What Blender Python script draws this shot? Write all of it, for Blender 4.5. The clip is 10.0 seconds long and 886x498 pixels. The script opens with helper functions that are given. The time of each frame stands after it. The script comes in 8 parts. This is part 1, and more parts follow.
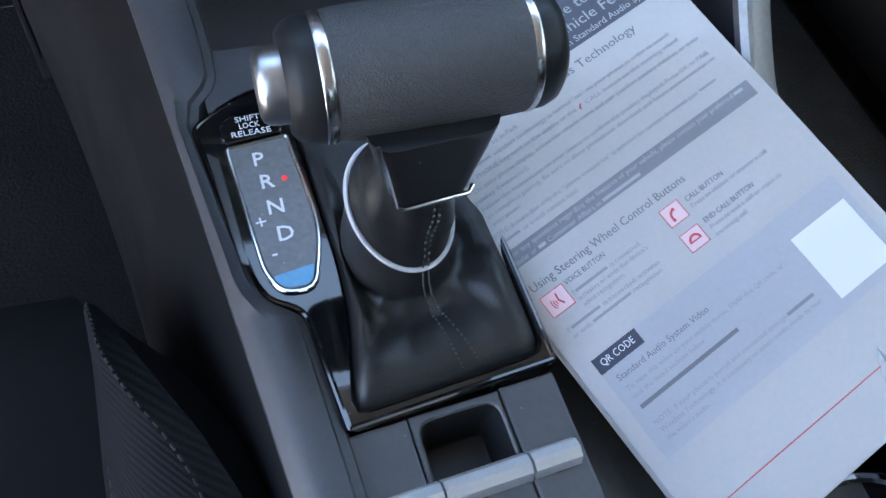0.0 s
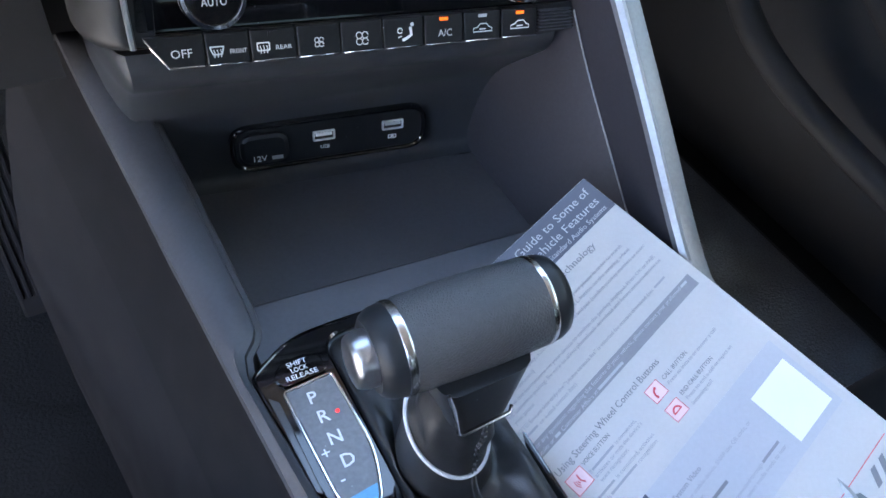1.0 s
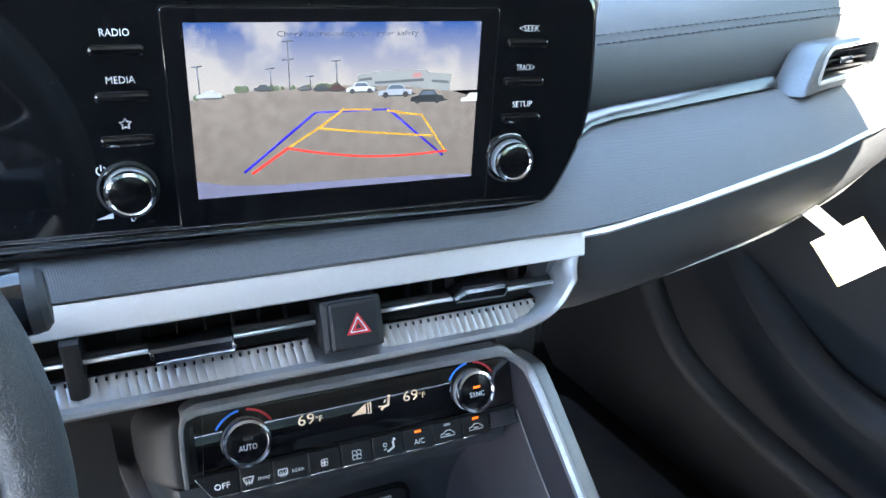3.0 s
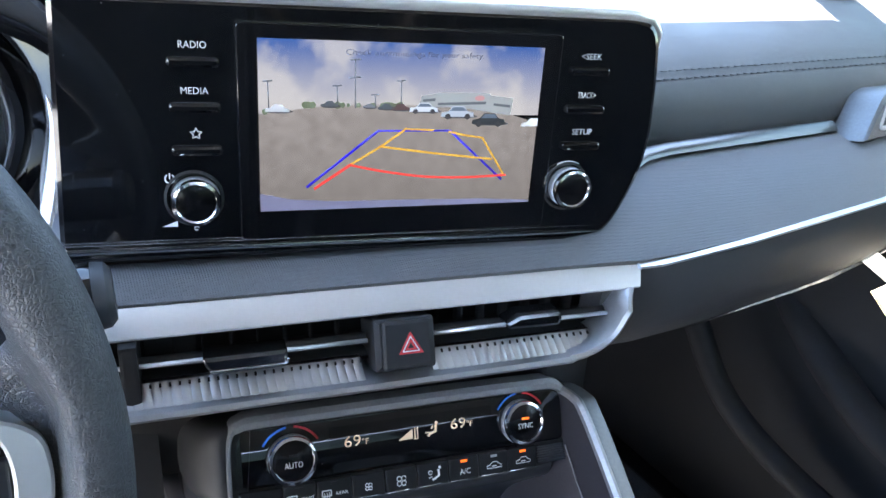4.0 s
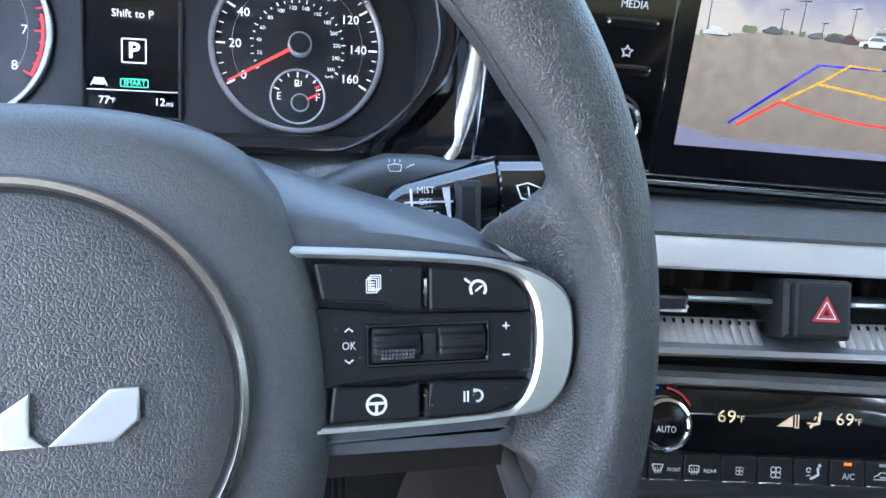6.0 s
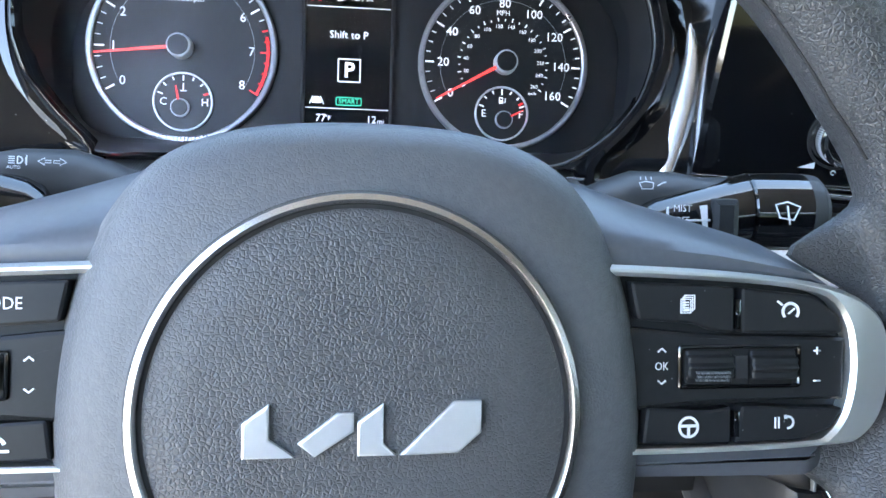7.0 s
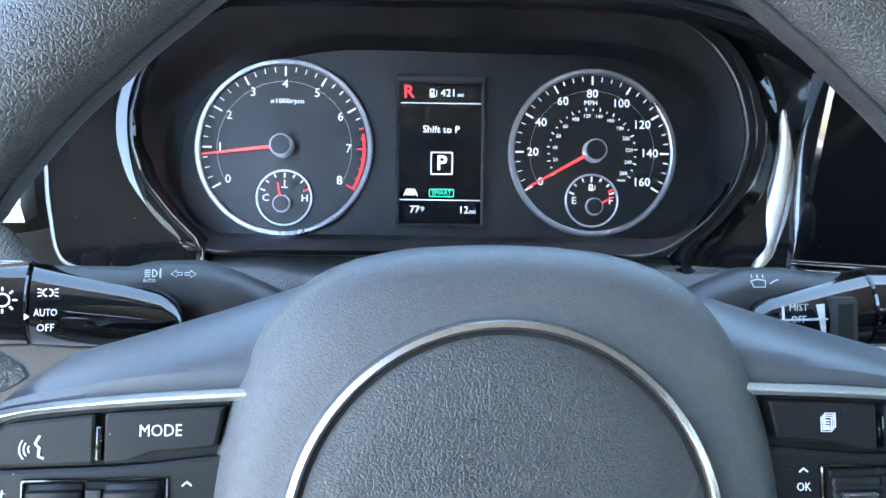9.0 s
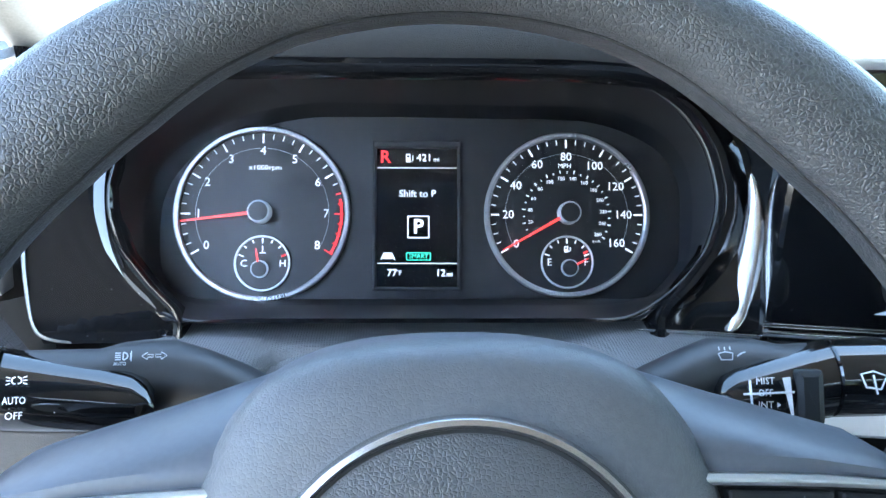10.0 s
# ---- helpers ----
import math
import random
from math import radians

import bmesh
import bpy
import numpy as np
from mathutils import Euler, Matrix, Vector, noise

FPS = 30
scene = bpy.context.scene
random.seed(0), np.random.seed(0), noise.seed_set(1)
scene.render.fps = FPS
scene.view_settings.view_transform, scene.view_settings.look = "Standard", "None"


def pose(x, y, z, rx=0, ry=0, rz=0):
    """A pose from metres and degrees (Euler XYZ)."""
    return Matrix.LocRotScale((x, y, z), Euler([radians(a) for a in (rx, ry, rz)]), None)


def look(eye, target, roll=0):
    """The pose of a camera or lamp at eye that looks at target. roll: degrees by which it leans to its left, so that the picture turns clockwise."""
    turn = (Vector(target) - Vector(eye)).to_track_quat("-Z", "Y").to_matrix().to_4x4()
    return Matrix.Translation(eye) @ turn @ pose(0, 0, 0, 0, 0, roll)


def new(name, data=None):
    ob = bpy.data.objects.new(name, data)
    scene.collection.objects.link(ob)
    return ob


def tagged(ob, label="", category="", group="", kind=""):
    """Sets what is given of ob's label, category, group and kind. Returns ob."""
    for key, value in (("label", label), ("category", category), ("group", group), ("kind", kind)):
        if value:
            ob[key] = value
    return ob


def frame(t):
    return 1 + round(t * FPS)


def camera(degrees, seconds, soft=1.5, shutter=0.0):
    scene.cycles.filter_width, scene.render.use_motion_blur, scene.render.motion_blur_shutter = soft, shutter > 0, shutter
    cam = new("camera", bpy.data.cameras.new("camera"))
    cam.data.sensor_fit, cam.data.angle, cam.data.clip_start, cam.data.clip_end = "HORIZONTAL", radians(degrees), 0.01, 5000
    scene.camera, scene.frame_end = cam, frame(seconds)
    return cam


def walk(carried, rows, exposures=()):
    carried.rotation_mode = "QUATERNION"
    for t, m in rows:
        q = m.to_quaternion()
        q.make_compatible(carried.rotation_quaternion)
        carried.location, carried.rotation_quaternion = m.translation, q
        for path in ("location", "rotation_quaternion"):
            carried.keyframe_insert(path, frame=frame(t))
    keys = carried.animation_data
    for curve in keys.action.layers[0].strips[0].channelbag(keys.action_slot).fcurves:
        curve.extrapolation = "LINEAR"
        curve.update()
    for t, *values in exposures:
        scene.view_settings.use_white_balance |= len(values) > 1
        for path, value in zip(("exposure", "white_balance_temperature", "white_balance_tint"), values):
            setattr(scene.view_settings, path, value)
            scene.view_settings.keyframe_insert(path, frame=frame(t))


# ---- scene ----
import itertools

# ---- camera ----
cam = camera(61.5, 10.0)
PATH = [
    (0, (-0.115, -0.005, 0.752), (0.381, 0.858, -0.984), 12.5),
    (0.5, (-0.143, 0.006, 0.78), (0.494, 0.972, -0.851), 10.7),
    (1, (-0.163, 0.002, 0.821), (0.599, 1.102, -0.665), 8.4),
    (1.5, (-0.171, -0.004, 0.868), (0.682, 1.207, -0.475), 6.5),
    (2, (-0.179, -0.013, 0.912), (0.75, 1.303, -0.274), 5.2),
    (2.5, (-0.187, -0.035, 0.956), (0.782, 1.383, -0.069), 3.8),
    (2.7, (-0.189, -0.042, 0.967), (0.784, 1.411, -0.003), 3.4),
    (3.8, (-0.2, -0.053, 0.965), (0.747, 1.524, 0.179), 3.3),
    (4, (-0.205, -0.049, 0.947), (0.71, 1.551, 0.171), 3.7),
    (4.5, (-0.238, -0.034, 0.9), (0.556, 1.634, 0.134), 4.2),
    (5, (-0.269, -0.021, 0.882), (0.429, 1.696, 0.131), 4.9),
    (5.2, (-0.277, -0.014, 0.877), (0.376, 1.724, 0.133), 5.0),
    (6.3, (-0.335, 0.005, 0.871), (0.037, 1.836, 0.16), 4.0),
    (6.5, (-0.35, 0.008, 0.872), (-0.027, 1.851, 0.165), 3.7),
    (7, (-0.383, 0.012, 0.868), (-0.175, 1.875, 0.172), 2.8),
    (7.5, (-0.41, 0.013, 0.864), (-0.293, 1.887, 0.176), 1.9),
    (8, (-0.435, 0.012, 0.862), (-0.373, 1.897, 0.198), 1.1),
    (8.5, (-0.44, 0.009, 0.863), (-0.392, 1.908, 0.239), 0.6),
    (9, (-0.407, 0.014, 0.888), (-0.349, 1.934, 0.332), 0.4),
    (9.5, (-0.395, 0.016, 0.905), (-0.317, 1.949, 0.397), 0.2),
    (10, (-0.397, 0.015, 0.907), (-0.319, 1.958, 0.439), -0.2),
]
STOPS = 4.35
walk(cam, [(t, look(eye, target, roll)) for t, eye, target, roll in PATH], [
    (0.0, STOPS + 0.12, 7250, 13), (0.5, STOPS + 0.10, 7100, 13), (1.0, STOPS + 0.46, 6950, 15), (1.5, STOPS + 1.20, 6800, 17), (2.0, STOPS + 1.30, 6750, 16),
    (2.5, STOPS + 0.92, 6750, 9), (4.0, STOPS + 0.2, 6800, 14), (5.0, STOPS + 0.60, 6950, 13), (6.5, STOPS + 0.38, 6950, 11), (7.5, STOPS + 0.32, 7000, 9),
    (8.5, STOPS + 0.34, 7050, 9), (9.0, STOPS + 0.40, 6650, 6), (10.0, STOPS + 0.42, 6550, 6)])

# ---- daylight ----
SUN_ELEVATION, SUN_AZIMUTH = 55.0, -58.0  # degrees; azimuth from the car's right side towards its front
world = bpy.data.worlds.new("sky")
scene.world = world
world.use_nodes = True
sky = world.node_tree.nodes.new("ShaderNodeTexSky")
sky.sky_type, sky.sun_disc = "NISHITA", False
sky.sun_elevation, sky.sun_rotation = radians(SUN_ELEVATION), radians(90 - SUN_AZIMUTH)
world.node_tree.links.new(sky.outputs[0], world.node_tree.nodes["Background"].inputs[0])
world.node_tree.nodes["Background"].inputs[1].default_value = 0.135
sun = new("sun", bpy.data.lights.new("sun", "SUN"))
sun.data.energy, sun.data.angle, sun.data.color = 3.9, radians(0.6), (1.0, 0.95, 0.86)
a, e = radians(SUN_AZIMUTH), radians(SUN_ELEVATION)
sun.matrix_basis = look((math.cos(a) * math.cos(e) * 20, math.sin(a) * math.cos(e) * 20, math.sin(e) * 20), (0, 0, 0))


# ---- materials ----
GLOW = 2.0 ** -STOPS  # lit signs are set for this exposure


def mat(name, col, rough=0.5, metal=0.0, grain="", size=1.0, depth=0.3, vary=0.12, dust=0.0, coat=0.0, emit=0.0, spec=0.5):
    """grain: leather, fine, weave, carpet, brushed or cloth; size: millimetres of one grain."""
    m = bpy.data.materials.new(name)
    m.use_nodes = True
    t, k = m.node_tree, m.node_tree.nodes["Principled BSDF"]
    node = lambda kind: t.nodes.new("ShaderNode" + kind)
    link = t.links.new
    k.inputs["Base Color"].default_value = (*col, 1)
    k.inputs["Roughness"].default_value, k.inputs["Metallic"].default_value = rough, metal
    k.inputs["Coat Weight"].default_value = coat
    k.inputs["Specular IOR Level"].default_value = spec
    if emit:
        k.inputs["Emission Color"].default_value, k.inputs["Emission Strength"].default_value = (*col, 1), emit * GLOW
        return m
    place = node("TexCoord")
    if vary:
        big, small, both, ramp, mix = node("TexNoise"), node("TexNoise"), node("Math"), node("MapRange"), node("MixRGB")
        big.inputs["Scale"].default_value, small.inputs["Scale"].default_value = 14.0, 420.0
        small.inputs["Detail"].default_value = 4.0
        for n in (big, small):
            link(place.outputs["Object"], n.inputs["Vector"])
        both.operation = "ADD"
        link(big.outputs[0], both.inputs[0]), link(small.outputs[0], both.inputs[1])
        ramp.inputs["From Min"].default_value, ramp.inputs["From Max"].default_value = 0.7, 1.3
        ramp.inputs["To Min"].default_value, ramp.inputs["To Max"].default_value = 1 - vary, 1 + vary
        link(both.outputs[0], ramp.inputs[0])
        mix.blend_type = "MULTIPLY"
        mix.inputs[0].default_value, mix.inputs[1].default_value = 1.0, (*col, 1)
        link(ramp.outputs[0], mix.inputs[2])
        colour = mix.outputs[0]
        rr = node("MapRange")
        rr.inputs["From Min"].default_value, rr.inputs["From Max"].default_value = 0.3, 0.7
        rr.inputs["To Min"].default_value, rr.inputs["To Max"].default_value = rough * (1 - vary), min(1.0, rough * (1 + vary))
        link(big.outputs[0], rr.inputs[0]), link(rr.outputs[0], k.inputs["Roughness"])
        if dust:
            vor, cut, dm = node("TexVoronoi"), node("MapRange"), node("MixRGB")
            vor.inputs["Scale"].default_value = 130.0
            link(place.outputs["Object"], vor.inputs["Vector"])
            cut.inputs["From Min"].default_value, cut.inputs["From Max"].default_value = 0.05, 0.02
            cut.inputs["To Min"].default_value, cut.inputs["To Max"].default_value = 0.0, dust
            link(vor.outputs["Distance"], cut.inputs[0])
            dm.inputs[2].default_value = (0.55, 0.56, 0.58, 1)
            link(cut.outputs[0], dm.inputs[0]), link(colour, dm.inputs[1])
            colour = dm.outputs[0]
        link(colour, k.inputs["Base Color"])
    if grain:
        bump = node("Bump")
        bump.inputs["Strength"].default_value, bump.inputs["Distance"].default_value = depth, size * 0.0004
        scale = 1000.0 / size
        if grain == "leather":
            vor, warp, add = node("TexVoronoi"), node("TexNoise"), node("VectorMath")
            warp.inputs["Scale"].default_value = scale * 0.7
            link(place.outputs["Object"], warp.inputs["Vector"])
            sc = node("VectorMath")
            sc.operation = "SCALE"
            sc.inputs["Scale"].default_value = 0.55 / scale
            link(warp.outputs["Color"], sc.inputs[0])
            add.operation = "ADD"
            link(place.outputs["Object"], add.inputs[0]), link(sc.outputs[0], add.inputs[1])
            vor.feature = "DISTANCE_TO_EDGE"
            vor.inputs["Scale"].default_value = scale
            link(add.outputs[0], vor.inputs["Vector"])
            mr = node("MapRange")
            mr.interpolation_type = "SMOOTHSTEP"
            mr.inputs["From Min"].default_value, mr.inputs["From Max"].default_value = 0.0, 0.22
            link(vor.outputs["Distance"], mr.inputs[0])
            link(mr.outputs[0], bump.inputs["Height"])
        elif grain == "weave":
            w1, n = node("TexWave"), node("TexNoise")
            w1.bands_direction = "DIAGONAL"
            w1.inputs["Scale"].default_value, w1.inputs["Distortion"].default_value = scale * 0.32, 0.4
            n.inputs["Scale"].default_value = scale * 2
            add = node("Math")
            link(place.outputs["Object"], w1.inputs["Vector"]), link(place.outputs["Object"], n.inputs["Vector"])
            link(w1.outputs["Fac"], add.inputs[0]), link(n.outputs[0], add.inputs[1])
            link(add.outputs[0], bump.inputs["Height"])
        elif grain == "knurl":
            vor = node("TexVoronoi")
            vor.inputs["Scale"].default_value, vor.inputs["Randomness"].default_value = scale, 0.15
            link(place.outputs["Object"], vor.inputs["Vector"]), link(vor.outputs["Distance"], bump.inputs["Height"])
        elif grain == "brushed":
            n, mp = node("TexNoise"), node("Mapping")
            mp.inputs["Scale"].default_value = (0.02, 1, 1)
            n.inputs["Scale"].default_value = scale
            link(place.outputs["Object"], mp.inputs[0]), link(mp.outputs[0], n.inputs["Vector"])
            link(n.outputs[0], bump.inputs["Height"])
        else:
            n = node("TexNoise")
            n.inputs["Scale"].default_value = scale
            n.inputs["Detail"].default_value = 6.0 if grain == "carpet" else 2.0
            link(place.outputs["Object"], n.inputs["Vector"]), link(n.outputs[0], bump.inputs["Height"])
        link(bump.outputs[0], k.inputs["Normal"])
    return m


STALK = mat("stalk_plastic", (0.022, 0.0225, 0.024), 0.5, grain="fine", size=0.4, depth=0.1)
# dash pad leather darkened in colour, as the brow lies in shade
BROW_SHADED = mat("brow_pad_shaded", (0.014, 0.0145, 0.016), 0.75, spec=0.25, grain="leather", size=1.1, depth=0.5)
RIM_LEATHER = mat("rim_leather", (0.046, 0.047, 0.05), 0.39, grain="leather", size=1.5, depth=0.5)
PAD_GRAIN = mat("airbag_grain", (0.054, 0.055, 0.058), 0.43, grain="leather", size=1.35, depth=0.45)
SPOKE_TRIM = mat("spoke_trim", (0.64, 0.66, 0.655), 0.34, 0.9, vary=0)
RING_METAL = mat("ring_satin", (0.58, 0.56, 0.55), 0.24, 1.0, grain="fine", size=0.3, depth=0.03, vary=0.04)
PAD_SMOOTH = mat("airbag_smooth", (0.080, 0.083, 0.090), 0.47, grain="leather", size=1.4, depth=0.24)
SPOKE_PLASTIC = mat("spoke_plastic", (0.072, 0.078, 0.090), 0.40, grain="fine", size=0.4, depth=0.1)
BUTTON = mat("button_plastic", (0.011, 0.012, 0.0135), 0.42, grain="fine", size=0.3, depth=0.06, dust=0.4, spec=0.25)
BLACK = mat("black_plastic", (0.01, 0.0105, 0.012), 0.55, grain="fine", size=0.5, depth=0.15)
CAP = mat("cap_black", (0.004, 0.004, 0.005), 0.22, spec=0.25, dust=0.3)
STEEL = mat("satin_steel", (0.42, 0.42, 0.43), 0.3, 1.0, grain="fine", size=0.3, depth=0.04)
HOOP = mat("hoop_satin", (0.31, 0.32, 0.33), 0.45, 0.6, grain="fine", size=0.3, depth=0.04)
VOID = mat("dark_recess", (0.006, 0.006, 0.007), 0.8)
EAR = mat("ear_black", (0.004, 0.0042, 0.005), 0.06, spec=0.35, dust=0.35)
GLOSS = mat("gloss_black", (0.004, 0.0042, 0.005), 0.07, coat=0.6, dust=0.35)
VENT_SATIN = mat("vent_satin", (0.43, 0.44, 0.455), 0.36, 0.85, grain="fine", size=0.2, depth=0.03, vary=0.05)
SATIN = mat("satin_silver", (0.68, 0.69, 0.70), 0.34, 0.7, grain="fine", size=0.2, depth=0.03, vary=0.03)
CHROME = mat("chrome", (0.72, 0.73, 0.75), 0.12, 1.0, vary=0.05)
DARK_CHROME = mat("dark_chrome", (0.3, 0.31, 0.33), 0.16, 1.0, vary=0.06)
BLADE = mat("dark_blade", (0.11, 0.118, 0.125), 0.22, 1.0, vary=0.05)
GREY_METAL = mat("grey_trim", (0.16, 0.17, 0.18), 0.42, 0.7, grain="fine", size=0.3, depth=0.05)
DASH_PAD = mat("dash_pad", (0.05, 0.053, 0.058), 0.55, grain="leather", size=0.9, depth=0.3)
DASH_KNURL = mat("dash_knurl", (0.10, 0.104, 0.11), 0.5, grain="knurl", size=1.6, depth=1.0)
DASH_LOW = mat("dash_lower", (0.034, 0.0365, 0.041), 0.55, grain="leather", size=1.3, depth=0.35)
LID_EDGE = mat("lid_edge", (0.05, 0.05, 0.052), 0.2, coat=0.4, vary=0.05)
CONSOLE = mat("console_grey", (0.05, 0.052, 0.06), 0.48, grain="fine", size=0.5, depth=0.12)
# console plastic with footwell shade put into its colour; the accelerator shares the first
SHADED_PLASTIC = mat("shaded_plastic", (0.009, 0.0088, 0.0098), 0.72, spec=0.12, grain="fine", size=0.6, depth=0.15)
CONSOLE_FOOT_SHADED = mat("console_foot_shaded", (0.0108, 0.0104, 0.0118), 0.7, spec=0.15, grain="carpet", size=1.2, depth=0.3)
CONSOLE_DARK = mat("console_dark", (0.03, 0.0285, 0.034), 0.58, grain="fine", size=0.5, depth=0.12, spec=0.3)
OVERHANG = mat("overhang_dark", (0.032, 0.035, 0.040), 0.36, grain="fine", size=0.5, depth=0.08)
LID = mat("lid_grey", (0.055, 0.057, 0.06), 0.45, grain="fine", size=0.4, depth=0.08, dust=0.3)
RUBBER = mat("tray_rubber", (0.06, 0.064, 0.074), 0.36, grain="fine", size=0.6, depth=0.15)
KNOB_LEATHER = mat("knob_leather", (0.045, 0.046, 0.048), 0.47, grain="leather", size=1.3, depth=0.45)
BOOT = mat("boot_leather", (0.011, 0.0113, 0.0125), 0.42, grain="leather", size=1.2, depth=0.15)
STITCH = mat("stitch_thread", (0.06, 0.06, 0.063), 0.8, vary=0)
SEAT_THREAD = mat("seat_thread", (0.028, 0.028, 0.03), 0.8, vary=0)
PIPING = mat("boot_piping", (0.55, 0.56, 0.58), 0.4)
PLATE = mat("indicator_plate", (0.16, 0.165, 0.17), 0.35, grain="fine", size=0.6, depth=0.1, vary=0.2, dust=0.6)
BLUE_FILM = mat("blue_film", (0.10, 0.38, 0.62), 0.35)
HOOD = mat("hood_matt", (0.0065, 0.0068, 0.008), 0.36, grain="fine", size=0.4, depth=0.08)
FACE = mat("gauge_face", (0.0055, 0.0058, 0.007), 0.5, grain="fine", size=0.4, depth=0.1, dust=0.25)
DIAL = mat("gauge_dial", (0.0045, 0.0048, 0.0058), 0.5, grain="fine", size=0.3, depth=0.1)
PAPER = mat("brochure_paper", (0.47, 0.465, 0.468), 0.24, vary=0.03, coat=0.3)
INK = mat("ink_dark", (0.16, 0.17, 0.19), 0.35, vary=0)
INK_GREY = mat("ink_grey", (0.213, 0.221, 0.246), 0.35, vary=0.05)
INK_TEXT = mat("ink_text", (0.279, 0.287, 0.32), 0.35, vary=0)
INK_PALE = mat("ink_pale", (0.377, 0.389, 0.426), 0.3, vary=0.04)
INK_NAVY = mat("ink_navy", (0.05, 0.06, 0.09), 0.3, vary=0.05)
INK_PINK = mat("ink_pink", (0.72, 0.52, 0.55), 0.3, vary=0)
INK_RED = mat("ink_red", (0.6, 0.08, 0.1), 0.35, vary=0)
INK_WHITE = mat("ink_white", (0.72, 0.72, 0.74), 0.3, vary=0)
MARK = mat("white_mark", (0.75, 0.76, 0.78), 0.5, vary=0)
MARK_GREY = mat("grey_mark", (0.42, 0.43, 0.45), 0.5, vary=0)
TAG = mat("tag_card", (0.85, 0.85, 0.82), 0.6, vary=0.03)
TAG_YELLOW = mat("tag_edge", (0.8, 0.68, 0.12), 0.6, vary=0.03)
# pale bluish pile: light haze over the passenger floor is put into this colour
MAT_PILE_HAZE = mat("mat_pile_haze", (0.115, 0.125, 0.142), 0.95, grain="carpet", size=4.0, depth=1.0, vary=0.4, spec=0.15)
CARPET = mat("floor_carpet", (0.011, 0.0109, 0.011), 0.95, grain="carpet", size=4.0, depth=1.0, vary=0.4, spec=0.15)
SEAT_CLOTH = mat("seat_cloth", (0.0065, 0.0068, 0.0078), 0.85, grain="fine", size=0.7, depth=0.4, spec=0.15)
SEAT_RIB = mat("seat_ribbed_cloth", (0.0095, 0.0098, 0.011), 0.8, grain="weave", size=1.9, depth=0.35, spec=0.2)
HEADLINER = mat("headliner", (0.5, 0.49, 0.47), 0.9, grain="fine", size=0.8, depth=0.3)
TRIM_DARK = mat("door_trim", (0.034, 0.035, 0.038), 0.55, grain="leather", size=1.4, depth=0.3)
PILLAR = mat("pillar_trim", (0.3, 0.3, 0.29), 0.8, grain="fine", size=0.8, depth=0.2)
ASPHALT = mat("asphalt", (0.22, 0.22, 0.215), 0.9, grain="carpet", size=20, depth=0.4)
RED_NEEDLE = mat("needle_red", (0.95, 0.05, 0.04), 0.4, emit=1.3)
WHITE_LIT = mat("lit_white", (0.9, 0.92, 0.95), 0.5, emit=0.75)
RED_LIT = mat("lit_red", (0.95, 0.03, 0.03), 0.5, emit=1.0)
GREEN_LIT = mat("lit_green", (0.05, 0.75, 0.45), 0.5, emit=0.8)
AMBER_LIT = mat("lit_amber", (1.0, 0.15, 0.01), 0.5, emit=1.2)
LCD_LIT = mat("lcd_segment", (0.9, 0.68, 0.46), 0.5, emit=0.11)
BLUE_ARC = mat("cold_mark", (0.02, 0.18, 0.7), 0.4, vary=0)
RED_ARC = mat("hot_mark", (0.6, 0.03, 0.04), 0.4, vary=0)
LCD_BACK = mat("display_black", (0.006, 0.006, 0.007), 0.07, vary=0)


def glass(name, tint, rough=0.0, gloss=0.04):
    m = bpy.data.materials.new(name)
    m.use_nodes = True
    t = m.node_tree
    t.nodes.clear()
    out, mix = t.nodes.new("ShaderNodeOutputMaterial"), t.nodes.new("ShaderNodeMixShader")
    clear, shine = t.nodes.new("ShaderNodeBsdfTransparent"), t.nodes.new("ShaderNodeBsdfGlossy")
    clear.inputs[0].default_value, shine.inputs["Roughness"].default_value = (*tint, 1), rough
    mix.inputs[0].default_value = gloss
    t.links.new(clear.outputs[0], mix.inputs[1])
    t.links.new(shine.outputs[0], mix.inputs[2]), t.links.new(mix.outputs[0], out.inputs[0])
    return m


LENS = glass("gauge_lens", (0.93, 0.93, 0.95), 0.01, 0.0012)
WINDOW_GLASS = glass("window_glass", (0.86, 0.9, 0.88))
TINTED_GLASS = glass("tinted_glass", (0.52, 0.58, 0.55))
DARK_GLASS = glass("privacy_glass", (0.17, 0.19, 0.18))


# ---- mesh tools ----
def FR(o, tilt=0, yaw=0, roll=0):
    """A face's own axes: x right, y up along it, z out of it towards the seats."""
    return Matrix.Translation(o) @ Matrix.Rotation(radians(yaw), 4, "Z") @ Matrix.Rotation(radians(90 - tilt), 4, "X") @ Matrix.Rotation(radians(roll), 4, "Z")


def area(p):
    return sum(a[0] * b[1] - b[0] * a[1] for a, b in zip(p, p[1:] + p[:1])) / 2


def offset(p, d):
    """A closed outline moved inwards by d."""
    p = [Vector(q[:2]) for q in p]
    s = 1 if area(p) > 0 else -1
    out = []
    for i, b in enumerate(p):
        u, v = (b - p[i - 1]), (p[(i + 1) % len(p)] - b)
        if u.length < 1e-9 or v.length < 1e-9:
            u = v = u if u.length > v.length else v
        u, v = u.normalized(), v.normalized()
        n = Vector((-u.y - v.y, u.x + v.x))
        n = n / max(0.35, n.length_squared / 2) if n.length > 1e-6 else Vector((-u.y, u.x))
        out.append(b + n * d * s)
    for turn in range(4):  # close loops that a tight corner leaves
        for i in range(len(out)):
            j = (i + 1) % len(out)
            if (out[j] - out[i]).dot(p[j] - p[i]) < 0:
                out[i] = out[j] = (out[i] + out[j]) / 2
    return [(q.x, q.y) for q in out]


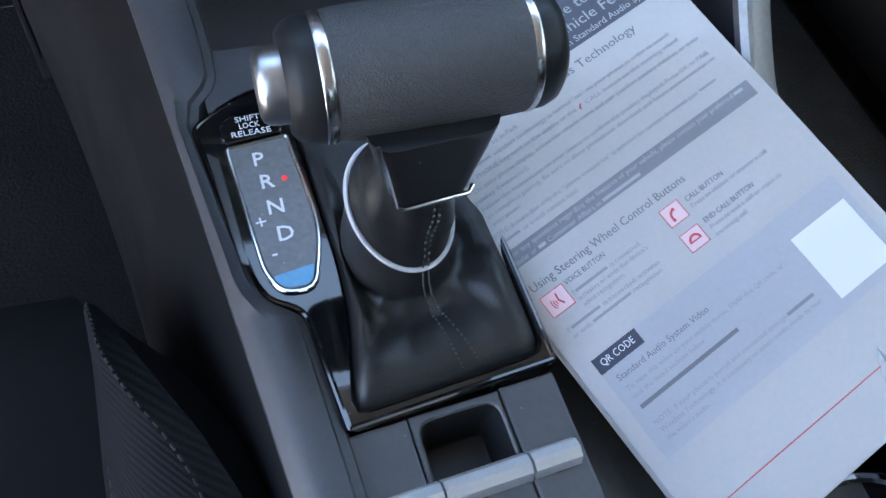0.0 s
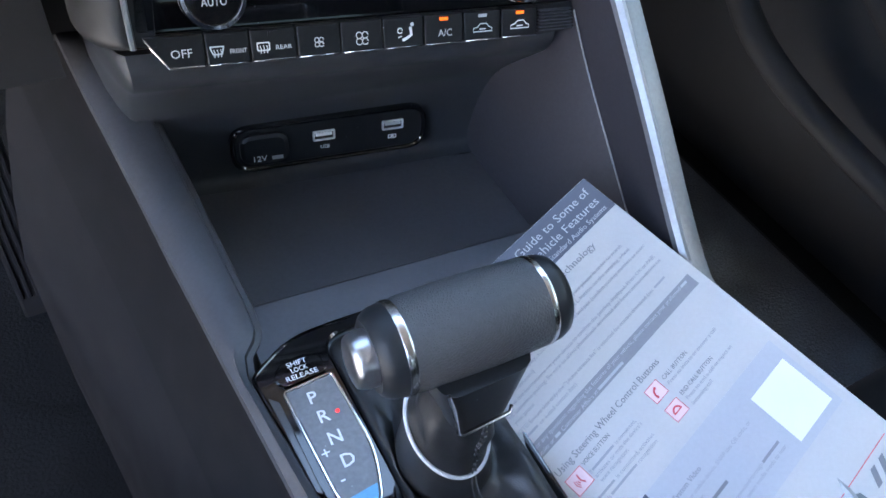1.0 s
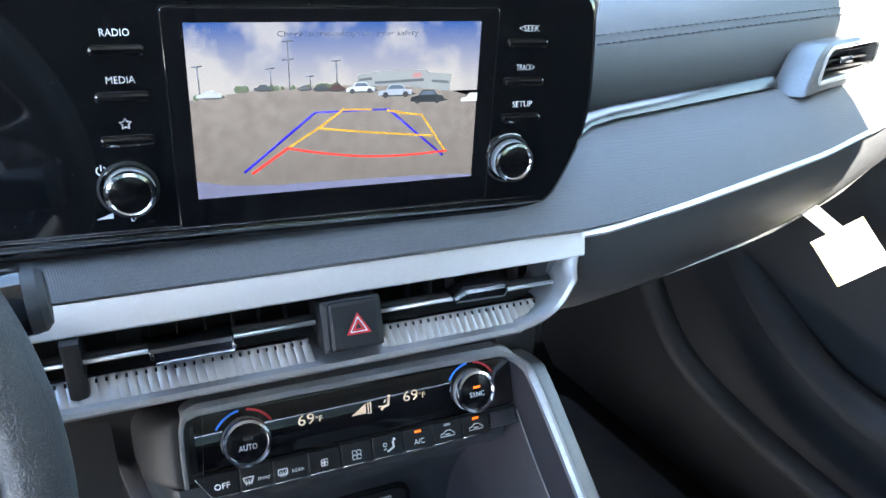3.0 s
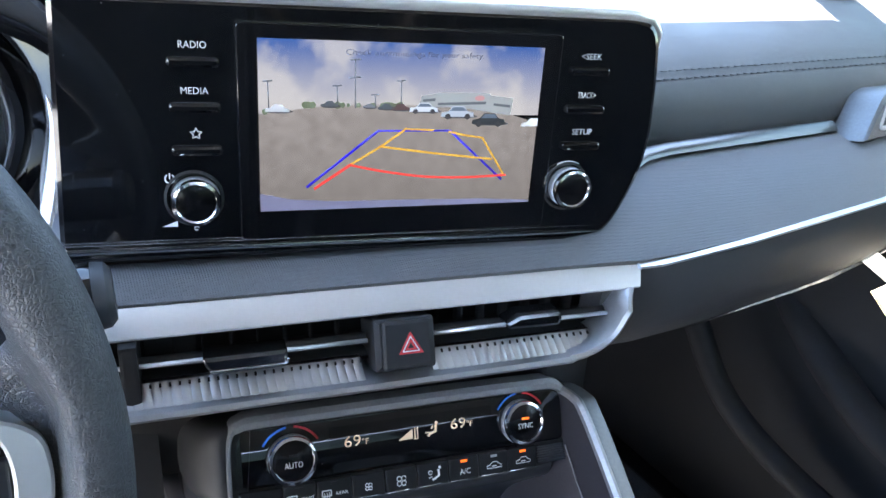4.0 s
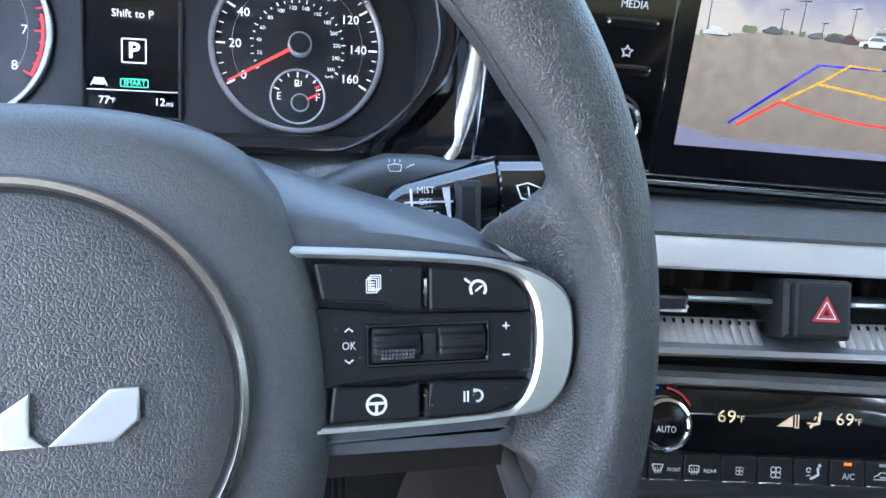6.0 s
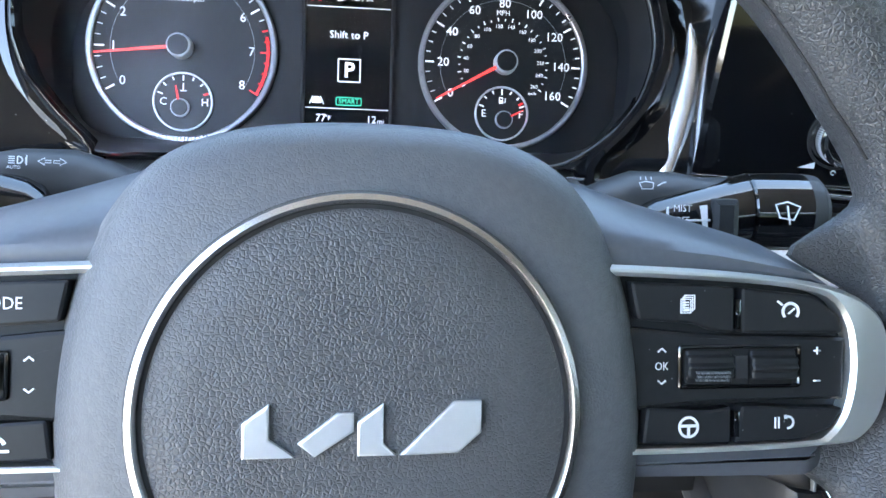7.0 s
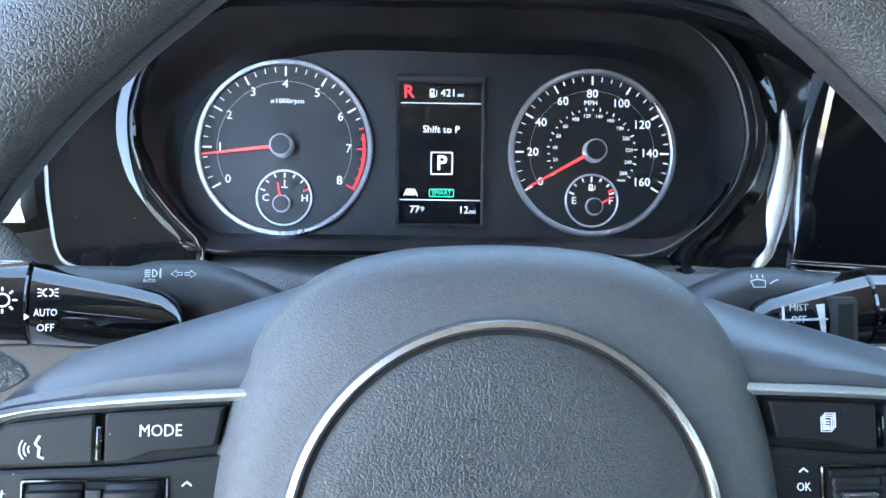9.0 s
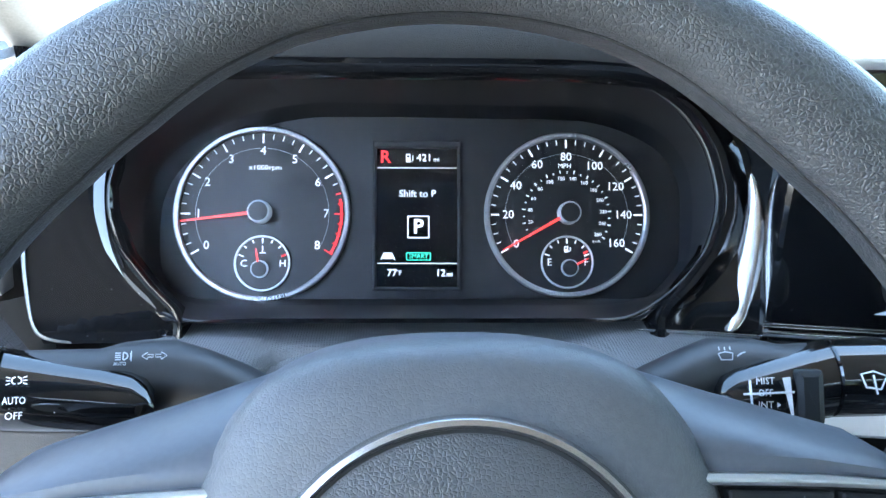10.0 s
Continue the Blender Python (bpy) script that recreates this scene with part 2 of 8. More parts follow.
def rpoly(pts, r, n=4):
    """An outline with rounded corners; r: one radius or one a corner."""
    out, m = [], len(pts)
    rs = r if isinstance(r, (list, tuple)) else [r] * m
    for i in range(m):
        b, a, c = Vector(pts[i][:2]), Vector(pts[i - 1][:2]), Vector(pts[(i + 1) % m][:2])
        k = min(rs[i], (a - b).length * 0.48, (c - b).length * 0.48)
        if k < 1e-6:
            out.append((b.x, b.y))
            continue
        p, q = b + (a - b).normalized() * k, b + (c - b).normalized() * k
        for j in range(n + 1):
            s = j / n
            w = p * (1 - s) ** 2 + b * 2 * s * (1 - s) + q * s * s
            out.append((w.x, w.y))
    return out


def rect(x0, x1, y0, y1, r=0.0, n=4):
    return rpoly([(x0, y0), (x1, y0), (x1, y1), (x0, y1)], r, n)


def disc(cx, cy, r, n=32, ry=None):
    return [(cx + r * math.cos(2 * math.pi * i / n), cy + (ry or r) * math.sin(2 * math.pi * i / n)) for i in range(n)]


def resample(p, n, cx, cy):
    """A closed outline as n even steps, beginning behind its middle."""
    p = [Vector(q[:2]) for q in p]
    if area(p) < 0:
        p = p[::-1]
    k = min(range(len(p)), key=lambda i: abs(math.atan2(p[i].y - cy, p[i].x - cx) + 3.0))
    p = p[k:] + p[:k]
    seg = [(b - a).length for a, b in zip(p, p[1:] + p[:1])]
    out, i, done = [], 0, 0.0
    for j in range(n):
        d = sum(seg) * j / n
        while done + seg[i] < d:
            done += seg[i]
            i += 1
        q = p[i].lerp(p[(i + 1) % len(p)], (d - done) / max(1e-9, seg[i]))
        out.append((q.x, q.y))
    return out


def smooth_line(pts, n=6, closed=False):
    """Catmull-Rom through the points."""
    p = [Vector(q) for q in pts]
    out, m = [], len(p)
    for i in range(m if closed else m - 1):
        a, b = p[i - 1] if (i or closed) else p[0], p[i]
        c = p[(i + 1) % m]
        d = p[(i + 2) % m] if (closed or i + 2 < m) else p[-1]
        for j in range(n):
            s = j / n
            out.append(0.5 * (2 * b + (c - a) * s + (2 * a - 5 * b + 4 * c - d) * s * s + (3 * b - a - 3 * c + d) * s ** 3))
    if not closed:
        out.append(p[-1])
    return [tuple(q) for q in out]


class G:
    """Vertices and faces of one mesh."""

    def __init__(self):
        self.v, self.f, self.flat = [], [], []

    def add(self, v, f, m=None):
        k = len(self.v)
        self.v += [tuple(m @ Vector(p)) if m else tuple(p) for p in v]
        self.f += [[i + k for i in q] for q in f]
        return self

    def loft(self, rings, cap=(True, True), loop=False, m=None, closed=True):
        n, v, f = len(rings[0]), [p for r in rings for p in r], []
        assert all(len(r) == n for r in rings)
        rows = len(rings)
        for a in range(rows if loop else rows - 1):
            b = (a + 1) % rows
            for i in range(n if closed else n - 1):
                j = (i + 1) % n
                f.append((a * n + i, a * n + j, b * n + j, b * n + i))
        if not loop and closed:
            base = len(self.f)
            self.flat += [base + len(f) + i for i in range(int(cap[0]) + int(cap[1]))]
            if cap[0]:
                f.append(tuple(range(n - 1, -1, -1)))
            if cap[1]:
                f.append(tuple((rows - 1) * n + i for i in range(n)))
        return self.add(v, f, m)

    def plate(self, p, z0, z1, b=0.0, m=None):
        b = min(b, abs(z1 - z0) * 0.9)
        s = 1 if z1 > z0 else -1
        rings = [[(x, y, z0) for x, y in p]]
        if b > 0:
            for k in (0.0, 0.35, 1.0):
                q = offset(p, b * (k ** 2 if k < 1 else 1))
                rings.append([(x, y, z1 - s * b * (1 - math.sqrt(k) if k < 1 else 0)) for x, y in q])
        else:
            rings.append([(x, y, z1) for x, y in p])
        return self.loft(rings, m=m)

    def border(self, outer, inner, z0, z1, b=0.0, m=None):
        """A picture-frame shape between two outlines of as many points."""
        at = lambda p, z: [(x, y, z) for x, y in p]
        if len(inner) < len(outer):
            inner = rpoly(inner, 1e-5, len(outer) // len(inner) - 1)
        if len(outer) < len(inner):
            outer = rpoly(outer, 1e-5, len(inner) // len(outer) - 1)
        assert len(outer) == len(inner)
        rings = [at(outer, z0), at(outer, z1 - b)]
        if b:
            rings += [at(offset(outer, b), z1), at(offset(inner, -b), z1)]
        rings += [at(inner, z1 - b), at(inner, z0)]
        return self.loft(rings, loop=True, m=m)

    def lathe(self, prof, n=32, m=None, caps=True):
        rings = [[(r * math.cos(2 * math.pi * i / n), r * math.sin(2 * math.pi * i / n), z) for i in range(n)] for r, z in prof]
        return self.loft(rings, cap=(caps, caps), m=m)

    def tube(self, path, r, n=12, closed=False, m=None, flat=1.0):
        p = [Vector(q) for q in path]
        k = len(p)
        rr = r if isinstance(r, (list, tuple)) else [r] * k
        rings, ref = [], None
        for i in range(k):
            t = (p[(i + 1) % k] - p[i - 1]) if closed else (p[min(i + 1, k - 1)] - p[max(i - 1, 0)])
            t.normalize()
            if ref is None:
                ref = t.orthogonal().normalized()
            ref = (ref - t * ref.dot(t)).normalized()
            o = t.cross(ref)
            rings.append([tuple(p[i] + (ref * math.cos(2 * math.pi * j / n) + o * math.sin(2 * math.pi * j / n) * flat) * rr[i]) for j in range(n)])
        return self.loft(rings, loop=closed, m=m)

    def box(self, x0, x1, y0, y1, z0, z1, b=0.0, m=None):
        return self.plate(rect(x0, x1, y0, y1), z0, z1, b, m)

    def sheet(self, rows, thick=None, m=None):
        """A surface through rows of points; thick: a vector by which its back lies off."""
        n = len(rows[0])
        if thick is None:
            return self.loft(rows, closed=False, m=m)
        d = Vector(thick)
        rings = [list(r) + [tuple(Vector(q) + d) for q in reversed(r)] for r in rows]
        return self.loft(rings, m=m)

    def stroke(self, pts, w, z=0.0, h=0.0002, closed=False, m=None):
        """A flat line of width w along points in the plane."""
        p = [Vector(q[:2]) for q in pts]
        k, rows = len(p), []
        for i in range(k):
            t = (p[(i + 1) % k] - p[i - 1]) if closed else (p[min(i + 1, k - 1)] - p[max(i - 1, 0)])
            t = t.normalized() if t.length > 1e-9 else Vector((1, 0))
            o = Vector((-t.y, t.x)) * w / 2
            rows.append([(*(p[i] - o), z), (*(p[i] + o), z), (*(p[i] + o), z + h), (*(p[i] - o), z + h)])
        return self.loft(rows, loop=closed, m=m)


def mesh(name, g, material, angle=38):
    me = bpy.data.meshes.new(name)
    me.from_pydata(g.v, [], g.f)
    bm = bmesh.new()
    bm.from_mesh(me)
    bmesh.ops.recalc_face_normals(bm, faces=bm.faces)
    bm.to_mesh(me)
    bm.free()
    me.set_sharp_from_angle(angle=radians(angle))
    flat = set(g.flat)
    me.polygons.foreach_set("use_smooth", [i not in flat for i in range(len(me.polygons))])
    me.materials.append(material)
    return me


def thing(name, m, label, category, group="", kind=""):
    ob = new(name)
    ob.empty_display_size = 0.02
    ob.matrix_basis = m
    return tagged(ob, label, category, group, kind)


def part(name, g, material, parent, label="", angle=38):
    ob = new(name, mesh(name, g, material, angle))
    ob.parent = parent
    return tagged(ob, label)


def solo(name, g, material, label, category, kind="", angle=38):
    return tagged(new(name, mesh(name, g, material, angle)), label, category, "", kind)


def again(ob, parent, m):
    """The same piece once more."""
    o = new(ob.name, ob.data)
    o.parent, o.matrix_basis = parent, m
    return o


lettering = []


def text(parent, words, x, y, z, cap, material, w=0.0, side="CENTER", turn=0.0, name="lettering", bold=0.0):
    """Flat raised lettering of that cap height; w: the width that it is fitted to."""
    c = bpy.data.curves.new(name, "FONT")
    c.body, c.size, c.align_x, c.align_y, c.extrude, c.resolution_u, c.offset = words, cap / 0.7, side, "CENTER", 0.00008, 2, bold * cap
    c.space_line = 1.0
    ob = new(name + "_curve", c)
    lettering.append((ob, parent, material, Matrix.Translation((x, y, z)) @ Matrix.Rotation(radians(turn), 4, "Z"), w, name))


def set_lettering():
    graph = bpy.context.evaluated_depsgraph_get()
    for ob, parent, material, m, w, name in lettering:
        me = bpy.data.meshes.new_from_object(ob.evaluated_get(graph))
        me.materials.clear()
        me.materials.append(material)
        xs = [v.co.x for v in me.vertices]
        if w and xs:
            m = m @ Matrix.Diagonal((w / max(1e-6, max(xs) - min(xs)), 1, 1, 1))
        me.transform(m)
        o = new(name, me)
        o.parent = parent
        bpy.data.objects.remove(ob)


# ---- cabin shell ----
def shell():
    g = G().box(-0.78, 0.78, -1.6, 1.1, 0.06, 0.09)
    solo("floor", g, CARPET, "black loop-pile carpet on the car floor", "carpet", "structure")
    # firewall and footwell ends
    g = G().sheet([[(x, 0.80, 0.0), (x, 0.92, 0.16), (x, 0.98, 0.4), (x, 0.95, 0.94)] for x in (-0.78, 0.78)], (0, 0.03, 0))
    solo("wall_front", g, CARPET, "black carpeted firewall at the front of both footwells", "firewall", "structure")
    # roof
    rows = []
    for i in range(13):
        x = -0.665 + 1.33 * i / 12
        c = 1 - (x / 0.9) ** 2 * 0.25
        rows.append([(x, 0.30, 1.115 + 0.05 * c), (x, 0.1, 1.175 + 0.055 * c), (x, -0.2, 1.21 + 0.06 * c), (x, -0.8, 1.22 + 0.06 * c), (x, -1.3, 1.19 + 0.05 * c)])
    solo("ceiling", G().sheet(rows, (0, 0, 0.03)), HEADLINER, "light grey cloth headliner under the roof", "headliner", "structure")
    # doors with window openings
    for s, n in ((-1, "wall_left"), (1, "wall_right")):
        if s < 0:
            # the driver's door stands open: a sill here, its leaf swung out
            g = G().box(-0.76, -0.66, -0.42, 0.75, -0.02, 0.10, 0.01)
            g.box(-0.76, -0.66, -1.4, -0.42, -0.02, 0.90, 0.01)
            g.box(-0.76, -0.70, 0.62, 1.0, 0.10, 0.90, 0.01)
            solo(n, g, TRIM_DARK, "dark door sill and pillars of the open driver door", "door sill", "structure")
        g = G()
        prof = [(s * 0.70, 0.0), (s * 0.66, 0.25), (s * 0.68, 0.45), (s * 0.645, 0.60), (s * 0.655, 0.70), (s * 0.69, 0.84), (s * 0.725, 0.905), (s * 0.76, 0.91)]
        rows = [[(px, y, pz) for px, pz in prof] for y in (-1.4, -0.8, -0.3, 0.1, 0.4, 0.62, 0.9)]
        if s > 0:
            g.sheet(rows, (s * 0.05, 0, 0))
            solo(n, g, TRIM_DARK, "dark grained door trim below the side window", "door trim", "structure")
        else:
            leaf = thing("door_1", pose(-0.74, 0.62, 0, 0, 0, -68), "driver door standing wide open with dark inner trim", "car door", kind="structure")
            rows = [[(px + 0.72, y, pz + 0.1) for px, pz in prof[:-1]] for y in (-1.04, -0.6, -0.2, 0.0)]
            part("inner_trim", G().sheet(rows, (-0.05, 0, 0)), TRIM_DARK, leaf)
            part("handle", G().tube([(0.05, -0.75, 0.72), (0.075, -0.7, 0.73), (0.075, -0.5, 0.75), (0.05, -0.45, 0.75)], 0.012, 10), SATIN, leaf)
        g = G()
        p = [(s * 0.735, 0.80, 0.90), (s * 0.70, 0.45, 1.08), (s * 0.655, 0.10, 1.19), (s * 0.655, -0.4, 1.25), (s * 0.66, -1.3, 1.20)]
        g.tube(smooth_line(p, 6), [0.03] * 25, 10)
        g.tube([(s * 0.735, -0.42, 0.90), (s * 0.69, -0.45, 1.1), (s * 0.655, -0.5, 1.24)], 0.05, 8, flat=0.5)
        solo("pillar_" + ("left" if s < 0 else "right"), g, PILLAR, "pale cloth-covered windscreen pillar and roof rail", "pillar", "structure")
    # armrest on the passenger's door and the arc of its pocket
    g = G().tube(smooth_line([(0.700, 0.58, 0.575), (0.676, 0.50, 0.500), (0.650, 0.36, 0.425), (0.638, 0.22, 0.405), (0.638, 0.0, 0.40)], 8), 0.024, 14)
    door = thing("door_armrest", Matrix.Identity(4), "dark padded armrest and pocket rim on the passenger door", "armrest")
    part("pad", g, TRIM_DARK, door)
    g = G().tube(smooth_line([(0.565, 0.66, 0.66), (0.575, 0.64, 0.56), (0.588, 0.595, 0.46), (0.602, 0.52, 0.36), (0.62, 0.38, 0.30), (0.62, 0.1, 0.27), (0.62, -0.2, 0.27)], 8), 0.018, 12)
    part("pocket_rim", g, TRIM_DARK, door)
    # back of the cabin
    g = G().box(-0.74, 0.74, -1.42, -1.36, 0.0, 0.86)
    solo("wall_rear", g, SEAT_CLOTH, "dark cloth rear seat back closing the cabin", "seat back", "structure")
    # windscreen
    rows = [[(x, 0.9 - 0.10 * (x / 0.75) ** 2 + (0.30 - 0.9 + 0.1 * (x / 0.75) ** 2) * t, 0.94 + 0.215 * t) for t in (0, 0.25, 0.5, 0.75, 1)] for x in (-0.72, -0.5, -0.25, 0, 0.25, 0.5, 0.72)]
    w = solo("window_1", G().sheet(rows, (0, 0.004, 0.004)), WINDOW_GLASS, "raked laminated windscreen glass", "windscreen", "structure")
    w.visible_shadow = False
    for s, n in ((1, "window_2"),):
        rows = [[(s * 0.742, y, 0.90), (s * 0.70, y if y < 0.4 else 0.42, 1.07), (s * 0.665, y if y < 0.1 else 0.1, 1.19)] for y in (-0.40, -0.1, 0.2, 0.5, 0.76)]
        w = solo(n, G().sheet(rows, (s * 0.004, 0, 0)), TINTED_GLASS, "clear side window glass in the front door", "side window", "structure")
        w.visible_shadow = False
    # tinted glass behind the front seats
    for s, n in ((-1, "window_3"), (1, "window_4")):
        rows = [[(s * 0.742, y, 0.90), (s * 0.70, y, 1.07), (s * 0.665, y, 1.22)] for y in (-1.36, -1.0, -0.55)]
        solo(n, G().sheet(rows, (s * 0.004, 0, 0)), DARK_GLASS, "dark tinted rear side window", "side window", "structure")
    rows = [[(x, -1.40, 0.85), (x, -1.36, 1.05), (x, -1.30, 1.22)] for x in (-0.72, 0.0, 0.72)]
    solo("window_5", G().sheet(rows, (0, -0.004, 0)), DARK_GLASS, "tinted rear window", "rear window", "structure")


def outside():
    g = G().box(-400, 400, -400, 400, -0.42, -0.40)
    solo("ground", g, ASPHALT, "sunlit pale grey asphalt of the car park", "asphalt", "structure")

    def parked(x, y, turn, material, label):
        car = thing("parked_car", pose(x, y, -0.40, 0, 0, turn), label, "car", "cars parked outside")
        side = [(-2.3, 0.35), (-2.25, 0.75), (-1.5, 0.95), (-0.8, 1.4), (0.5, 1.43), (1.3, 0.98), (2.2, 0.8), (2.35, 0.4), (2.2, 0.25), (-2.2, 0.25)]
        g = G()
        g.plate(rpoly(side, 0.12, 3), -0.88, 0.88, 0.12, Matrix.Rotation(radians(90), 4, "X"))
        part("body", g, material, car)
        g = G()
        g.plate(rpoly([(-1.35, 0.98), (-0.75, 1.33), (0.45, 1.36), (1.1, 0.99)], 0.06, 3), -0.885, 0.885, 0.02, Matrix.Rotation(radians(90), 4, "X"))
        part("window", g, GLOSS, car)
        for wx, wy in itertools.product((-1.4, 1.4), (-0.8, 0.8)):
            wheel = part("wheel", G().lathe([(0.1, -0.1), (0.32, -0.1), (0.33, 0.0), (0.32, 0.1), (0.1, 0.1)], 20, Matrix.Translation((wx, wy, 0.32)) @ Matrix.Rotation(radians(90), 4, "X")), BLACK, car)
            part("rim", G().lathe([(0.02, -0.12), (0.2, -0.11), (0.22, -0.09), (0.22, 0.09), (0.2, 0.11), (0.02, 0.12)], 16, Matrix.Translation((wx, wy, 0.32)) @ Matrix.Rotation(radians(90), 4, "X")), SATIN, wheel)

    white, silver = mat("white_paint", (0.75, 0.75, 0.74), 0.25, coat=0.5), mat("silver_paint", (0.4, 0.41, 0.42), 0.3, 0.6, coat=0.5)
    parked(2.4, 7.2, 4, white, "white saloon car parked across the lane")
    parked(-3.8, 7.4, -3, white, "white saloon car parked beside another one")
    parked(8.6, 7.0, 2, silver, "silver saloon car parked in a row")
    parked(6.0, -1.0, 88, silver, "silver saloon car parked alongside")
    parked(-3.1, -0.9, 91, white, "white saloon car parked alongside")
    g = G().box(-60, 60, 60, 80, -0.4, 6)
    b = thing("showroom", Matrix.Identity(4), "long pale flat-roofed showroom across the car park", "building")
    part("wall", g, mat("pale_cladding", (0.6, 0.6, 0.58), 0.6), b)
    for i in range(14):
        part("window", G().box(-56 + i * 8, -50 + i * 8, 59.9, 60.0, 0.6, 3.2), GLOSS, b)


# ---- dashboard ----
XS = [-0.74, -0.68, -0.645, -0.62, -0.58, -0.54, -0.5, -0.40, -0.3, -0.22, -0.15, -0.05, 0.05, 0.12, 0.170, 0.20, 0.24, 0.32, 0.40, 0.48, 0.56, 0.64, 0.70, 0.735]


def interp(x, table):
    return float(np.interp(x, [a for a, _ in table], [b for _, b in table]))


LIP_Y = [(-0.74, 0.37), (-0.5, 0.395), (-0.3, 0.39), (-0.22, 0.3795), (0.165, 0.3135), (0.178, 0.3092), (0.27, 0.306), (0.45, 0.309), (0.56, 0.318), (0.735, 0.35)]
LIP_Z = [(-0.74, 0.7385), (0.168, 0.7385), (0.27, 0.7427), (0.45, 0.757), (0.56, 0.771), (0.735, 0.80)]
BACK_Y = [(-0.74, 0.43), (-0.58, 0.432), (-0.54, 0.45), (-0.3, 0.44), (-0.15, 0.405), (0.12, 0.365), (0.178, 0.372), (0.24, 0.394), (0.5, 0.392), (0.735, 0.42)]
BACK_Z = [(-0.74, 0.79), (-0.645, 0.787), (-0.62, 0.748), (-0.54, 0.746), (-0.3, 0.748), (0.12, 0.748), (0.178, 0.768), (0.24, 0.785), (0.475, 0.793), (0.735, 0.83)]


def dashboard():
    d = thing("dashboard", Matrix.Identity(4), "dark grey soft dashboard with a silver line across it", "dashboard")
    rows = []
    for x in XS:
        ly, lz, by, bz = interp(x, LIP_Y), interp(x, LIP_Z), interp(x, BACK_Y), interp(x, BACK_Z)
        r = [(x, ly, lz)]
        for k in range(1, 7):
            s = k / 6
            r.append((x, ly + (by - ly) * s, lz + (bz - lz) * s + 0.006 * math.sin(math.pi * s)))
        rows.append(r)
    part("shelf", G().sheet(rows, (0, 0.004, -0.011)), DASH_KNURL, d, "padded shelf with a fine woven emboss")
    # upper pad, set back behind the screen
    rows = []
    for x in [-0.74, -0.66, -0.6, -0.45, -0.3, -0.24, -0.2, -0.1, 0.0, 0.1, 0.17, 0.25, 0.35, 0.45, 0.55, 0.65, 0.735]:
        s = interp(x, [(-0.74, 0.0), (-0.66, 0.05), (-0.6, 0.13), (-0.24, 0.13), (-0.2, 0.08), (-0.1, 0.05), (0.17, 0.0)])
        z = 0.012 * max(0, (x - 0.2) / 0.5)
        prof = [(0.407, 0.783), (0.401, 0.80), (0.403, 0.825), (0.410, 0.842), (0.4125, 0.8445), (0.414, 0.8455), (0.4165, 0.8485), (0.428, 0.860), (0.455, 0.874), (0.52, 0.892), (0.66, 0.922), (0.80, 0.946), (0.90, 0.952)]
        rows.append([(x, py + s * (1 if i < 9 else 0.6 if i < 10 else 0.3), pz + z) for i, (py, pz) in enumerate(prof)])
    part("upper_pad", G().sheet(rows, (0, 0.03, -0.02)), DASH_PAD, d, "soft upper pad with a stitched crease")
    for k, off in enumerate((0.0, 0.006)):
        g = G()
        for i in range(62):
            x = 0.19 + i * 0.0087
            z = 0.012 * max(0, (x - 0.2) / 0.5)
            g.tube([(x, 0.4122 + off * 0.8, 0.8455 + off + z), (x + 0.006, 0.4122 + off * 0.8, 0.8455 + off + z)], 0.0006, 6)
        part("stitching", g, STITCH, d, "row of dark thread stitches")
    # chrome blade on the passenger's side, in its shadow gap
    path = [(x, interp(x, BACK_Y) - 0.004, interp(x, BACK_Z) + 0.003) for x in np.linspace(0.18, 0.475, 12)]
    rows = [[(x, y, z), (x, y + 0.003, z + 0.005), (x, y + 0.01, z + 0.008), (x, y + 0.012, z + 0.002)] for x, y, z in path]
    part("chrome_blade", G().loft(rows), BLADE, d, "thin polished blade under the upper pad")
    # silver line along the lip on the passenger's side
    path = [(x, interp(x, LIP_Y) - 0.001, interp(x, LIP_Z) - interp(x, [(0.168, 0.0042), (0.27, 0.0012)])) for x in np.linspace(0.1660, 0.735, 32)]
    rows = [[(x, y - 0.0025, z - 0.0020), (x, y - 0.003, z + 0.0002), (x, y + 0.001, z + 0.0018), (x, y + 0.004, z + 0.001), (x, y + 0.004, z - 0.004)] for x, y, z in path]
    part("silver_line", G().loft(rows), SATIN, d, "thin satin silver line")
    # glove box side of the lower dash
    rows = []
    for x in [0.14, 0.165, 0.19, 0.24, 0.32, 0.42, 0.52, 0.62, 0.735]:
        ly, lz = interp(x, LIP_Y), interp(x, LIP_Z)
        k = (x - 0.14) / 0.6
        rows.append([(x, ly + 0.002, lz - 0.003), (x, ly - 0.001, lz - 0.02), (x, ly + 0.002, lz - 0.045), (x, ly + 0.010, lz - 0.066), (x, ly + 0.024, lz - 0.085), (x, ly + 0.045, lz - 0.098), (x, ly + 0.10, lz - 0.12), (x, ly + 0.22, lz - 0.17)])
    part("glove_box_lid", G().sheet(rows, (0, 0.02, 0.004)), DASH_LOW, d, "dark grained glove box lid")
    g = G()
    rows = []
    for x in np.linspace(0.245, 0.72, 20):
        ly, lz, f = interp(x, LIP_Y), interp(x, LIP_Z), min(1.0, 0.08 + (x - 0.245) / 0.16)
        rows.append([(x, ly + 0.031 - 0.004 * f, lz - 0.091), (x, ly + 0.031, lz - 0.091 - 0.0045 * f), (x, ly + 0.031 + 0.005 * f, lz - 0.091 - 0.002 * f), (x, ly + 0.030, lz - 0.091 + 0.003 * f)])
    part("lid_edge", g.loft(rows), LID_EDGE, d, "moulded lower edge")
    # knee panel on the driver's side
    rows = []
